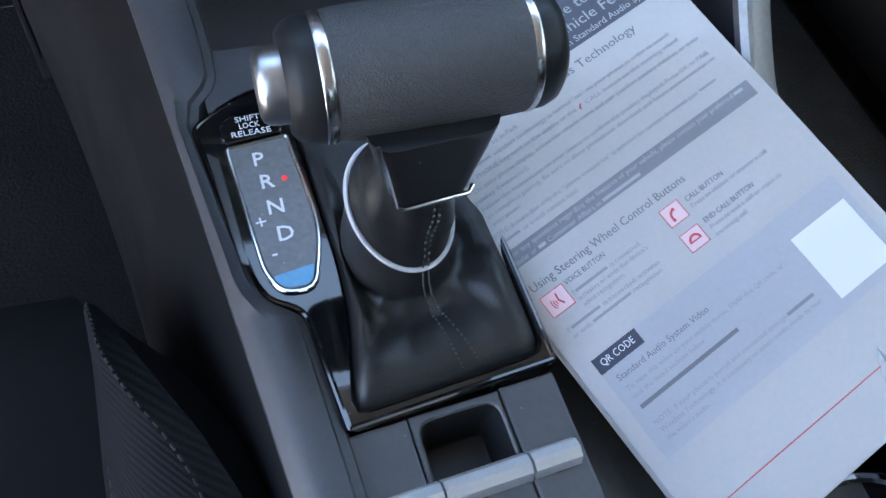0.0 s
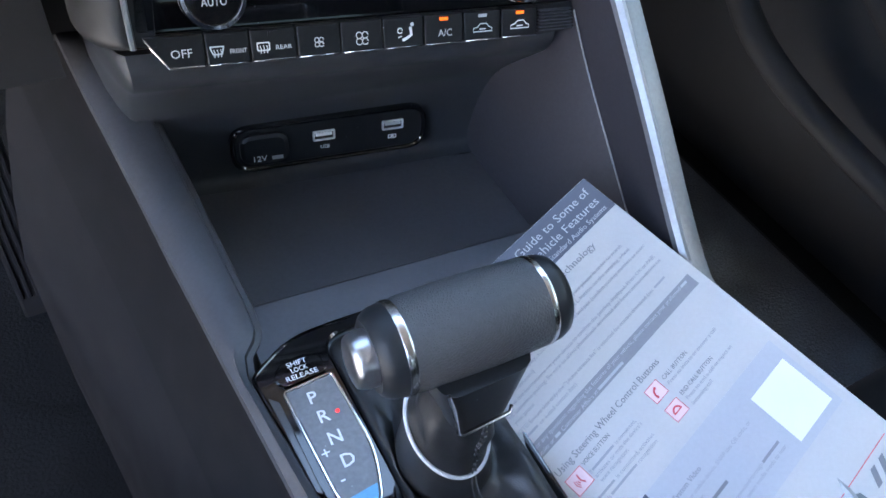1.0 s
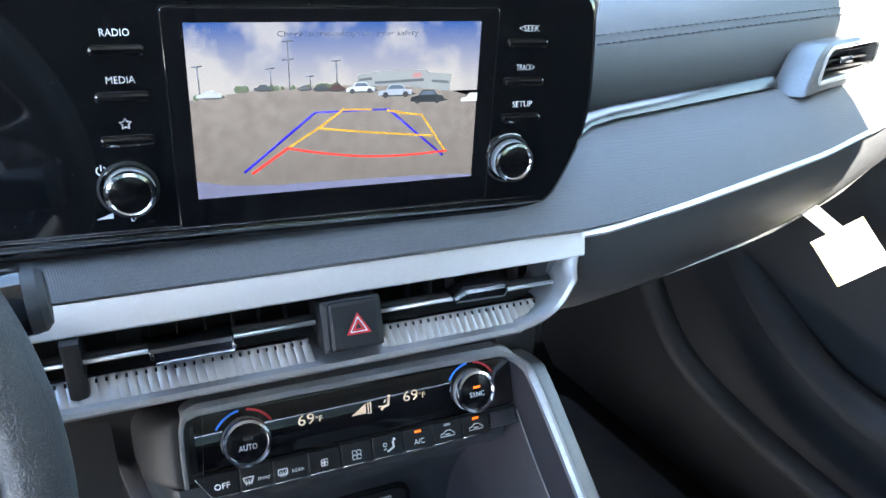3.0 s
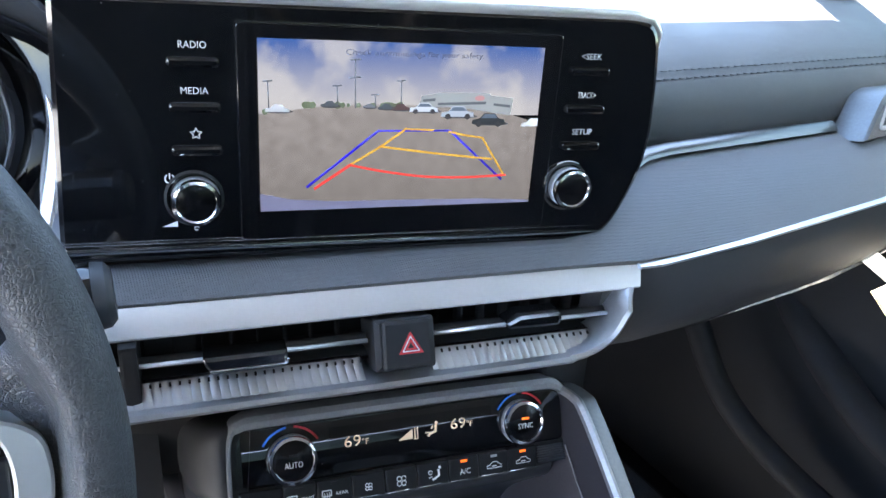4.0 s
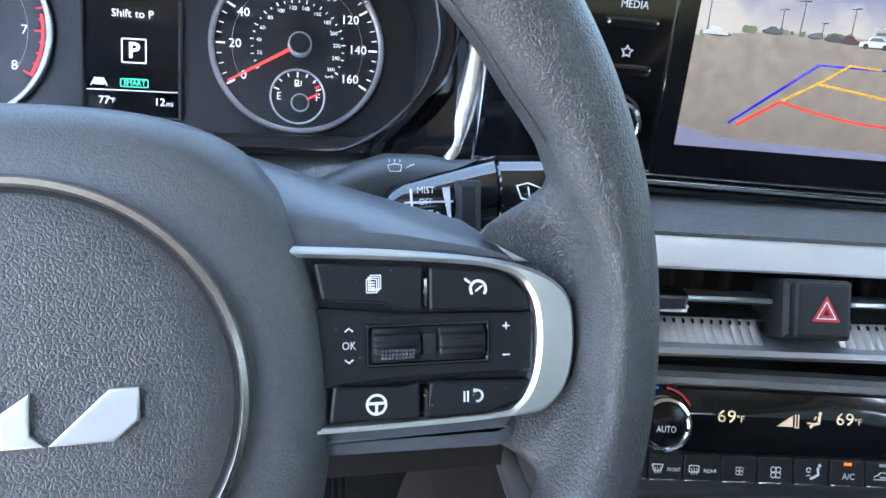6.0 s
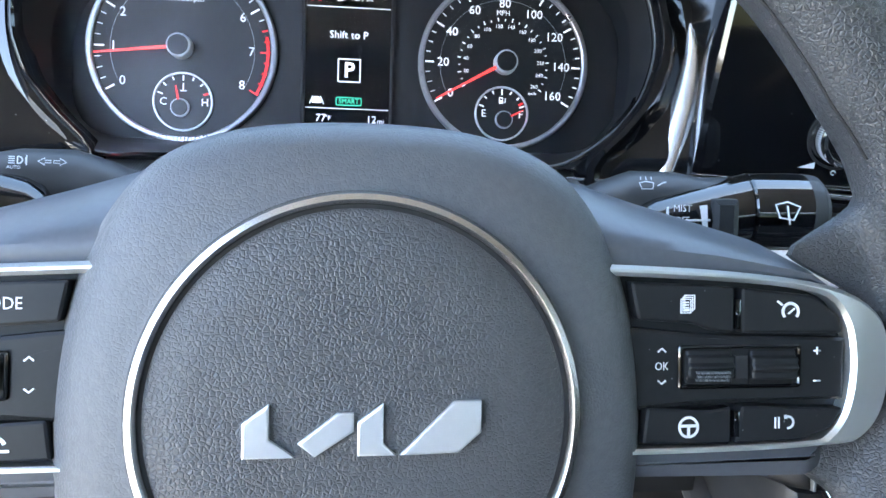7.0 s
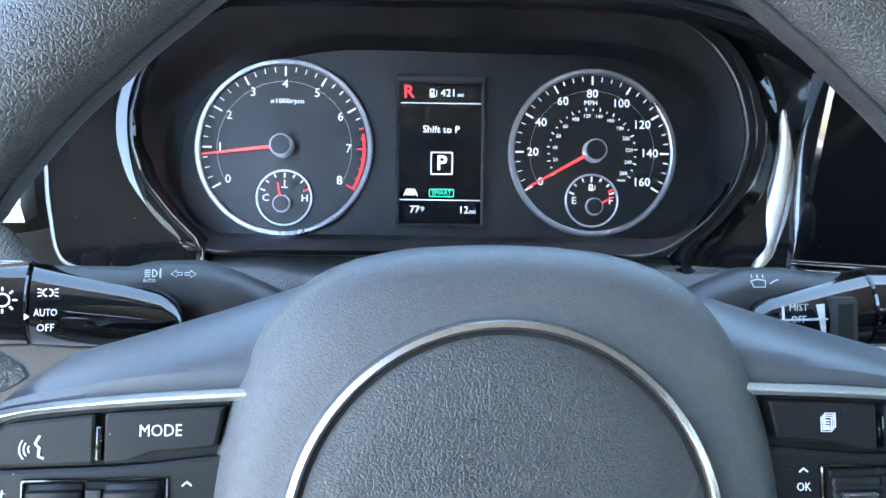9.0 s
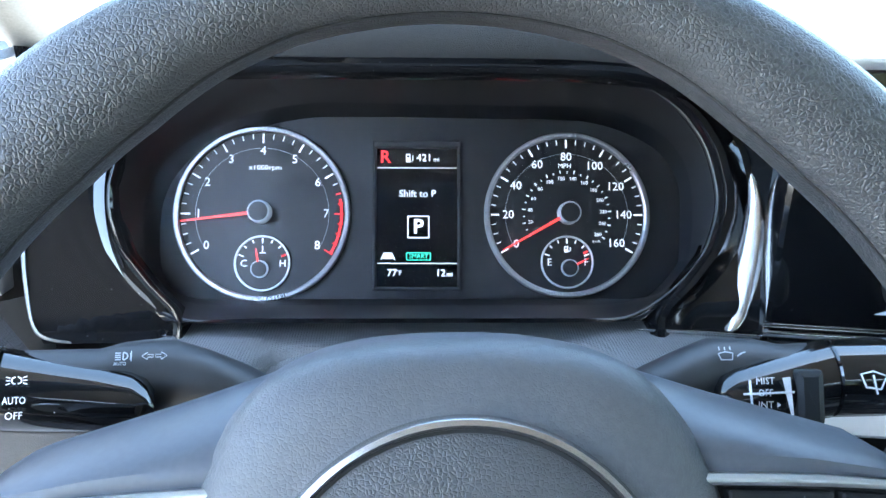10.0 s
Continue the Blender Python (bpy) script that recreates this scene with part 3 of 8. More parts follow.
    for x in [-0.74, -0.62, -0.5, -0.38, -0.28, -0.2, -0.135]:
        ly, lz = interp(x, LIP_Y), interp(x, LIP_Z)
        rows.append([(x, ly + 0.01, lz), (x, ly + 0.015, lz - 0.04), (x, ly + 0.03, lz - 0.10), (x, ly + 0.07, lz - 0.18), (x, ly + 0.16, lz - 0.25), (x, ly + 0.4, lz - 0.28)])
    part("side_panel", G().sheet(rows[:3], (0, 0.02, 0.0)), DASH_LOW, d, "grained panel beside the steering column")
    part("knee_panel", G().sheet(rows[2:], (0, 0.02, 0.0)), BLACK, d, "black knee panel under the wheel")
    part("knee_bolster", G().box(-0.36, -0.160, 0.410, 0.50, 0.546, 0.665, 0.008), BLACK, d, "black moulded end of the knee panel")
    # silver spear on the driver's outer side
    path = [(x, 0.428 + (x + 0.58) * -0.03, 0.797) for x in np.linspace(-0.735, -0.630, 8)]
    rows = [[(x, y - 0.002, z - 0.013), (x, y - 0.005, z - 0.002), (x, y + 0.002, z + 0.011), (x, y + 0.014, z + 0.008), (x, y + 0.012, z - 0.012)] for x, y, z in path]
    part("silver_spear", G().loft(rows), SATIN, d, "satin silver band beside the wheel")


def side_vent():
    v = thing("side_vent", FR((0.535, 0.372, 0.812), 10, 4), "silver-framed air vent at the passenger end of the dashboard", "air vent")
    out = rpoly([(-0.062, -0.022), (0.075, -0.014), (0.085, 0.028), (-0.02, 0.026), (-0.034, 0.018)], [0.003, 0.01, 0.012, 0.01, 0.01])
    inn = rpoly([(-0.036, -0.009), (0.066, -0.004), (0.074, 0.021), (-0.016, 0.019), (-0.026, 0.012)], [0.003, 0.008, 0.008, 0.008, 0.008])
    part("frame", G().border(out, inn, -0.03, 0.006, 0.003), GREY_METAL, v)
    part("rim", G().border(offset(inn, -0.004), inn, 0.004, 0.0075, 0.001), SATIN, v, "thin silver rim")
    part("duct", G().plate(offset(out, 0.004), -0.05, -0.03), VOID, v)
    for i in range(3):
        part("vane", G().box(-0.035, 0.07, -0.002 + i * 0.008, -0.0005 + i * 0.008, -0.022, -0.004), BLACK, v)
    part("tab", G().box(0.01, 0.035, 0.003, 0.010, -0.008, 0.001, 0.002), DARK_CHROME, v)
    g = thing("defroster_grille", FR((0.66, 0.545, 0.913), 70, 0), "small slatted demister outlet on top of the dashboard", "air vent")
    part("frame", G().border(rect(-0.05, 0.05, -0.016, 0.016, 0.006), rect(-0.044, 0.044, -0.011, 0.011, 0.003), -0.004, 0.003, 0.001), DASH_PAD, g)
    part("backing", G().plate(rect(-0.045, 0.045, -0.012, 0.012), -0.012, -0.006), VOID, g)
    for i in range(6):
        part("slat", G().box(-0.0385 + i * 0.0145, -0.034 + i * 0.0145, -0.012, 0.012, -0.006, 0.001, 0.001), CONSOLE, g)


def hang_tag():
    TL, TR, BL = Vector((0.520, 0.3364, 0.638)), Vector((0.5493, 0.3070, 0.6741)), Vector((0.5193, 0.3009, 0.5995))
    X = (TR - TL).normalized()
    Y = -(BL - TL - X * (BL - TL).dot(X)).normalized()
    N = X.cross(Y)
    m = Matrix(((X.x, Y.x, N.x, TL.x), (X.y, Y.y, N.y, TL.y), (X.z, Y.z, N.z, TL.z), (0, 0, 0, 1)))
    t = thing("hang_tag", m, "white and yellow card tag hanging from the glove box in sunlight", "tag")
    to = lambda p: tuple(m.inverted() @ p)
    w, h = (TR - TL).length, (BL - TL).length
    top, low = Vector((0.4943, 0.339, 0.6842)), TL.lerp(TR, 0.47)
    mid = top.lerp(low, 0.55) + N * 0.004
    rows = [[to(p + X * d) for p in (top, mid, low)] for d in (-0.0085, 0.0085)]
    part("strap", G().sheet(rows, (0, 0, -0.0006)), TAG, t)
    card = lambda x0, x1, y0, y1, z0, z1: G().plate(rect(x0, x1, y0, y1), z0, z1)
    part("card", card(0, w, -h, 0, 0, 0.0006), TAG, t)
    part("yellow_band", card(0, w, -0.0035, -0.0008, 0.0007, 0.001), TAG_YELLOW, t, "yellow printed band")
    part("yellow_band", card(0.0008, 0.0035, -h, -0.0042, 0.0007, 0.001), TAG_YELLOW, t, "yellow printed band")


# ---- instrument cluster ----
def polar(cx, cy, r, deg):
    return (cx + r * math.cos(radians(deg)), cy + r * math.sin(radians(deg)))


def arc(cx, cy, r, a0, a1, n=24):
    return [polar(cx, cy, r, a0 + (a1 - a0) * i / n) for i in range(n + 1)]


def tick(g, cx, cy, r0, r1, deg, w, z):
    a, b = polar(cx, cy, r0, deg), polar(cx, cy, r1, deg)
    g.stroke([a, b], w, z)


def needle(parent, cx, cy, r, deg, w, z, tail=0.0):
    a, b = Vector(polar(cx, cy, -tail, deg)), Vector(polar(cx, cy, r, deg))
    o = Vector((-(b - a).y, (b - a).x)).normalized()
    p = [tuple(a + o * w / 2), tuple(a - o * w / 2), tuple(b - o * w / 5), tuple(b + o * w / 5)]
    part("needle", G().plate(p, z, z + 0.0012), RED_NEEDLE, parent, "red pointer")


def gauge(c, cx, cy, r, name):
    g = part(name, G().plate(disc(cx, cy, r - 0.001, 64), 0.0, 0.0015), DIAL, c)
    n = 160
    ring = G().border(disc(cx, cy, r, 96), disc(cx, cy, r - 0.0036, 96), 0.0, 0.0045, 0.0008)
    part("ring", ring, STEEL, g, "bright knurled ring")
    teeth = G()
    for i in range(n):
        d = 360 * i / n
        teeth.stroke([polar(cx, cy, r - 0.0032, d), polar(cx, cy, r - 0.0008, d)], 0.0006, 0.0044, 0.0006)
    part("knurling", teeth, MARK_GREY, g)
    part("inner_line", G().stroke(arc(cx, cy, r - 0.014, -30, 210, 60), 0.0002, 0.0015), MARK_GREY, g)
    return g


CLUSTER = FR((-0.397, 0.4865, 0.80), 17.5, -1) @ pose(0.0016, 0.0020, 0, 0, 0, -0.6) @ Matrix.Diagonal((0.988, 0.988, 1, 1))


def cluster():
    c = thing("instrument_cluster", CLUSTER, "analogue instrument cluster with two chrome-ringed dials and a centre display", "instrument cluster")
    face = rpoly([(-0.166, -0.041), (0.172, -0.041), (0.176, 0.05), (0.125, 0.078), (-0.09, 0.080), (-0.168, 0.045)], [0.03, 0.03, 0.05, 0.05, 0.05, 0.06], 8)
    mid = smooth_line([(-0.10, -0.0530), (0.0, -0.0530), (0.10, -0.0526), (0.1288, -0.0496), (0.1552, -0.0320), (0.1715, -0.0118), (0.1785, 0.0090), (0.1792, 0.0248), (0.1738, 0.0479), (0.1645, 0.0641), (0.1554, 0.0743), (0.1432, 0.0828), (0.1310, 0.0871), (0.100, 0.0895), (0.0, 0.0905), (-0.100, 0.0915), (-0.135, 0.0830), (-0.155, 0.0680), (-0.1695, 0.0551), (-0.1770, 0.0390), (-0.1790, 0.0220), (-0.1772, 0.0020), (-0.1720, -0.0162), (-0.1617, -0.0346), (-0.1482, -0.0470), (-0.1300, -0.0530)], 5, True)
    face, mid = resample(face, 120, 0, 0.018), resample(mid, 120, 0, 0.018)
    part("face", G().plate(face, -0.004, 0.0), FACE, c, "charcoal cluster face")
    part("hood", G().loft([[(x, y, -0.002) for x, y in face], [(x * 0.5 + u * 0.5, y * 0.5 + w * 0.5, 0.03) for (x, y), (u, w) in zip(face, mid)], [(x, y, 0.05) for x, y in mid], [(x, y, 0.0512) for x, y in offset(mid, -0.002)], [(x, y, -0.01) for x, y in offset(mid, -0.004)]], cap=(False, False)), HOOD, c, "matt black shroud round the dials")
    out = [(x * 1.27, max((y - 0.018) * 1.16 + 0.018, interp(abs(x), [(0.085, -0.0515), (0.11, -0.0540), (0.14, -0.0625), (0.2, -0.070)]))) for x, y in mid]
    part("surround", G().loft([[(x, y, 0.048) for x, y in offset(mid, 0.0005)], [(x, y, 0.0525) for x, y in offset(mid, -0.002)], [(x * 0.6 + u * 0.4, y * 0.6 + w * 0.4, 0.050) for (x, y), (u, w) in zip(mid, out)], [(x, y, 0.034) for x, y in out], [(x, y, 0.0) for x, y in out]], cap=(False, False)), GLOSS, c, "piano black surround")
    # gloss ears: a rounded band beside the shroud, a valley, then out to the screen or the door
    side = [(-0.066, 0.138), (-0.055, 0.138), (-0.0496, 0.139), (-0.032, 0.1570), (-0.0118, 0.1730), (0.009, 0.1800), (0.0248, 0.1807), (0.0479, 0.1755), (0.0641, 0.1662), (0.0743, 0.157), (0.0828, 0.145), (0.098, 0.118)]
    for s, sect in ((1, [(0.0, 0.046), (0.0, 0.0515), (0.003, 0.0555), (0.007, 0.056), (0.0105, 0.053), (0.0130, 0.049), (0.0160, 0.0485), (0.022, 0.051), (0.032, 0.057), (0.046, 0.066), (0.060, 0.074)]), (-1, [(0.0, 0.046), (0.0, 0.0515), (0.0012, 0.0530), (0.003, 0.0525), (0.0045, 0.0508), (0.0062, 0.0496), (0.009, 0.0502), (0.0115, 0.0518), (0.013, 0.0528)])):
        rows = []
        for i in range(26):
            y = -0.066 + 0.164 * i / 25
            x0 = interp(y, side) - (0.004 if s < 0 else 0.0)
            if s > 0:
                k = (0.246 - x0 - 0.013) / (sect[-1][0] - 0.013)
                rows.append([(x0 + min(dx, 0.013) + max(0.0, dx - 0.013) * k, y, z) for dx, z in sect])
                continue
            # the left ear rises towards the door over slight flutes
            reach = interp(y, [(-0.066, 0.205), (-0.061, 0.208), (-0.038, 0.2157), (-0.015, 0.2207), (0.02, 0.2240), (0.06, 0.2230)])
            span = (reach - x0 - 0.013) * 0.975
            row = [(-(x0 + dx), y, z) for dx, z in sect]
            for q in range(1, 17):
                d = span * q / 16
                row.append((-(x0 + 0.013 + d), y, 0.0528 + 0.30 * d + 0.0002 * math.sin(2 * math.pi * d / 0.0095)))
            rows.append(row)
        part("ear", G().sheet(rows, (0, 0, -0.012)), EAR, c, "piano black ear beside the dials")
        rim = [row[-1] for row in rows]
    spear = lambda nm, pts, r, mt, lab: part(nm, G().tube(smooth_line(pts, 8), [0.0006 + r * math.sin(math.pi * (0.06 + 0.94 * i / (8 * (len(pts) - 1)))) for i in range(8 * (len(pts) - 1) + 1)], 12, flat=0.45), mt, c, lab)
    # added metal shape that stands in for the sky's reflection on the right ear
    spear("spear", [(0.182, -0.060, 0.057), (0.188, -0.050, 0.053), (0.1935, -0.030, 0.0505), (0.1985, -0.008, 0.050), (0.2015, 0.015, 0.050), (0.2005, 0.034, 0.050)], 0.0085, RING_METAL, "bright metal spear standing in for sky reflected in the ear")
    spear("lower_line", [(0.130, -0.0590, 0.0520), (0.160, -0.0605, 0.0560), (0.19, -0.0625, 0.060), (0.23, -0.0640, 0.068)], 0.0012, CHROME, "thin chrome line")
    spear("swoosh", [(-0.206, -0.0590, 0.053), (-0.196, -0.0575, 0.053), (-0.184, -0.0575, 0.054), (-0.170, -0.0600, 0.053), (-0.14, -0.0630, 0.051)], 0.0016, DARK_CHROME, "dark polished swoosh")
    spear("outer_edge", [(-0.190, -0.0655, rim[1][2] - 0.004)] + [(x, y, z + 0.0005) for x, y, z in rim[1:22:4]], 0.0015, GREY_METAL, "slim satin outer edge")
    # left: engine speed
    tx, ty, tr = -0.1005, 0.0145, 0.0574
    g = gauge(c, tx, ty, tr, "tachometer")
    marks = G()
    for i in range(33):
        d = 210 - 7.5 * i
        if i < 26:
            tick(marks, tx, ty, tr - (0.0105 if i % 4 == 0 else 0.0078), tr - 0.0045, d, 0.0011 if i % 4 == 0 else 0.0006, 0.0016)
    part("scale", marks, WHITE_LIT, g)
    red = G().stroke(arc(tx, ty, tr - 0.0058, 11, -30, 20), 0.0016, 0.0016)
    for i in range(26, 33):
        tick(red, tx, ty, tr - (0.0105 if i % 4 == 0 else 0.0078), tr - 0.0045, 210 - 7.5 * i, 0.0009, 0.0016)
    part("red_zone", red, RED_LIT, g, "red zone of the scale")
    for i in range(9):
        x, y = polar(tx, ty, 0.0415, 210 - 30 * i)
        text(g, str(i), x, y, 0.0016, 0.0056, WHITE_LIT, name="numeral")
    text(g, "x1000rpm", tx + 0.0015, ty + 0.0305, 0.0016, 0.0031, WHITE_LIT, w=0.0215)
    needle(g, -0.1014, 0.0154, 0.051, 187, 0.0022, 0.006, 0.006)
    part("hub", G().lathe([(0.0075, 0.002), (0.0073, 0.0095), (0.0066, 0.0103), (0.0, 0.0104)], 32, Matrix.Translation((-0.1014, 0.0154, 0))), MARK_GREY, g, "pale grey pointer hub")
    part("hub_cap", G().lathe([(0.0062, 0.0102), (0.0060, 0.0109), (0.0, 0.011)], 28, Matrix.Translation((-0.1014, 0.0154, 0))), FACE, g)
    # right: road speed
    sx, sy, sr = 0.0990, 0.0143, 0.0545
    g = gauge(c, sx, sy, sr, "speedometer")
    marks = G()
    for i in range(33):
        tick(marks, sx, sy, sr - (0.0100 if i % 4 == 0 else 0.0075), sr - 0.0045, 210 - 7.5 * i, 0.0011 if i % 4 == 0 else 0.0006, 0.0016)
    for i in range(27):
        tick(marks, sx, sy, 0.0275, 0.0275 + (0.0022 if i % 2 == 0 else 0.0014), 210 - 9.32 * i, 0.0006, 0.0016)
    part("scale", marks, WHITE_LIT, g)
    for i in range(9):
        x, y = polar(sx, sy, 0.0385 if i < 5 else 0.0375, 210 - 30 * i)
        text(g, str(20 * i), x, y, 0.0016, 0.0054, WHITE_LIT, name="numeral")
    for i in range(1, 14):
        x, y = polar(sx, sy, 0.0243, 210 - 18.64 * i)
        text(g, str(20 * i), x, y, 0.0016, 0.0023, WHITE_LIT, name="numeral")
    text(g, "MPH", sx - 0.001, sy + 0.0325, 0.0016, 0.0031, WHITE_LIT)
    text(g, "km/h", *polar(sx, sy, 0.0262, -42), 0.0016, 0.0018, WHITE_LIT)
    needle(g, 0.1000, 0.0152, 0.050, 209.5, 0.0022, 0.006, 0.004)
    part("hub", G().lathe([(0.0075, 0.002), (0.0073, 0.0092), (0.0066, 0.0098), (0.0, 0.0099)], 32, Matrix.Translation((0.1, 0.0152, 0))), MARK_GREY, g, "pale ring of the pointer hub")
    part("hub_cap", G().lathe([(0.0063, 0.0096), (0.0061, 0.0106), (0.0, 0.0107)], 28, Matrix.Translation((0.1, 0.0152, 0))), DIAL, g)
    # small gauges
    for cx, cy, r, name, ends, deg, hub in ((-0.0998, -0.0179, 0.0182, "temperature_gauge", "CH", 100, MARK_GREY), (0.0988, -0.0169, 0.0174, "fuel_gauge", "EF", 27, DIAL)):
        q = part(name, G().plate(disc(cx, cy, r, 48), 0.0, 0.0022), DIAL, c)
        part("ring", G().border(disc(cx, cy, r, 48), disc(cx, cy, r - 0.0012, 48), 0.002, 0.004, 0.0004), SATIN, q)
        mk = G()
        for i in range(7):
            tick(mk, cx, cy, r - (0.0052 if i % 3 == 0 else 0.004), r - 0.0018, 160 - 23.3 * i, 0.0009, 0.0023)
        part("scale", mk, WHITE_LIT, q)
        rd = G()
        tick(rd, cx, cy, r - 0.005, r - 0.002, 20 if name[0] == "t" else 28, 0.0012, 0.0026)
        part("red_mark", rd, RED_LIT, q)
        text(q, ends[0], cx - r * 0.66, cy - 0.0002, 0.0023, 0.0046, WHITE_LIT)
        text(q, ends[1], cx + r * 0.72, cy - 0.0002, 0.0023, 0.0046, WHITE_LIT)
        mk = G()
        if name[0] == "f":
            mk.border(rect(cx - 0.0018, cx + 0.0008, cy + 0.0065, cy + 0.0105), rect(cx - 0.0012, cx + 0.0002, cy + 0.0085, cy + 0.0098), 0.0023, 0.0025)
            mk.stroke([(cx + 0.001, cy + 0.007), (cx + 0.0022, cy + 0.0075), (cx + 0.0022, cy + 0.010)], 0.0005, 0.0023)
        else:
            mk.stroke([(cx, cy + 0.0075), (cx, cy + 0.0115)], 0.0007, 0.0023)
            mk.stroke([(cx - 0.002, cy + 0.0068), (cx + 0.002, cy + 0.0068)], 0.0006, 0.0023)
        part("symbol", mk, WHITE_LIT, q)
        ox, oy = (cx - 0.0015, cy - 0.0038) if name[0] == "t" else (cx + 0.0015, cy - 0.0038)
        needle(q, ox, oy, 0.0135, deg, 0.0016, 0.0045, 0.003)
        part("hub", G().lathe([(0.0058, 0.003), (0.0056, 0.0052), (0.0, 0.0054)], 24, Matrix.Translation((ox, oy, 0))), MARK_GREY, q)
        part("hub_cap", G().lathe([(0.0049, 0.0053), (0.0047, 0.006), (0.0, 0.0061)], 24, Matrix.Translation((ox, oy, 0))), hub if hub is DIAL else FACE, q)
    # centre display
    s = part("display", G().plate(rect(-0.0260, 0.0269, -0.0330, 0.0582), 0.0003, 0.0012), LCD_BACK, c, "lit centre display")
    part("display_frame", G().border(rect(-0.0285, 0.0296, -0.0356, 0.0628), rect(-0.0262, 0.0271, -0.0332, 0.0584), 0.0, 0.0035, 0.0008), BLACK, c)
    z = 0.0013
    text(s, "R", -0.0205, 0.0522, z, 0.0082, RED_LIT, bold=0.02)
    text(s, "421", 0.0052, 0.0518, z, 0.0048, WHITE_LIT)
    text(s, "mi", 0.0132, 0.0508, z, 0.0028, WHITE_LIT)
    text(s, "Shift to P", 0.0008, 0.0280, z, 0.0046, WHITE_LIT, w=0.0240)
    text(s, "P", 0.0014, 0.0060, z, 0.0092, WHITE_LIT, bold=0.03)
    text(s, "SMART", 0.0016, -0.0132, z, 0.0032, GREEN_LIT, w=0.0125)
    text(s, "77", -0.0158, -0.0242, z, 0.0046, WHITE_LIT)
    text(s, "\u00b0F", -0.0112, -0.0242, z, 0.003, WHITE_LIT)
    text(s, "12", 0.0160, -0.0242, z, 0.0046, WHITE_LIT)
    text(s, "mi", 0.0218, -0.0250, z, 0.0030, WHITE_LIT)
    k = G().border(rect(-0.0058, 0.0086, -0.0013, 0.0135, 0.0008), rect(-0.0051, 0.0079, -0.0006, 0.0128, 0.0005), z, z + 0.0002)
    part("gear_frame", k, WHITE_LIT, s)
    for y in (0.0452, -0.0178):
        part("rule", G().stroke([(-0.0255, y), (0.0264, y)], 0.0005, z), WHITE_LIT, s)
    k = G().border(rect(-0.0068, -0.0040, 0.0490, 0.0545), rect(-0.0062, -0.0046, 0.0520, 0.0538), z, z + 0.0002)
    k.stroke([(-0.0038, 0.0495), (-0.0024, 0.0500), (-0.0024, 0.0535)], 0.0005, z)
    part("fuel_symbol", k, WHITE_LIT, s)
    k = G()
    for u in (-1, 1):
        k.stroke([(-0.0185 + u * 0.0045, -0.0155), (-0.0185 + u * 0.0022, -0.0105)], 0.0006, z)
    k.plate(rpoly([(-0.0215, -0.0148), (-0.0155, -0.0148), (-0.0158, -0.0122), (-0.0172, -0.0108), (-0.0198, -0.0108), (-0.0212, -0.0122)], 0.0005), z, z + 0.0002)
    part("lane_symbol", k, WHITE_LIT, s)
    part("badge_outline", G().border(rect(-0.0066, 0.0096, -0.0158, -0.0106, 0.0012), rect(-0.0061, 0.0091, -0.0153, -0.0111, 0.0010), z, z + 0.0002), GREEN_LIT, s)
    lens = part("lens", G().plate(offset(face, -0.004), 0.019, 0.0205), LENS, c, "clear plastic lens")
    # eyebrow over the dials
    b = thing("instrument_hood", CLUSTER, "grained dashboard brow above the dials, coloured dark for shade", "dashboard hood")
    rows = []
    for i in range(25):
        x = -0.245 + 0.46 * i / 24
        q = 1 - abs((x + 0.012) / 0.238) ** 5.0
        rows.append([(x, 0.045 + 0.0500 * q, 0.074), (x, 0.047 + 0.0580 * q, 0.0765), (x, 0.052 + 0.070 * q, 0.074), (x, 0.056 + 0.078 * q, 0.062), (x, 0.056 + 0.081 * q, 0.03), (x, 0.05 + 0.065 * q, -0.06)])
    # shade on the side facing the driver is in the brow's colour
    part("brow", G().sheet(rows, (0, -0.004, -0.004)), BROW_SHADED, b)
    rows = [[(p[0][0], p[0][1] - 0.0085, 0.060), (p[0][0], p[0][1] - 0.004, 0.072), (p[0][0], p[0][1] - 0.0005, 0.0755), (p[0][0], p[0][1] - 0.0005, 0.066)] for p in rows]
    part("gloss_lip", G().loft(rows), GLOSS, b, "piano black lip")


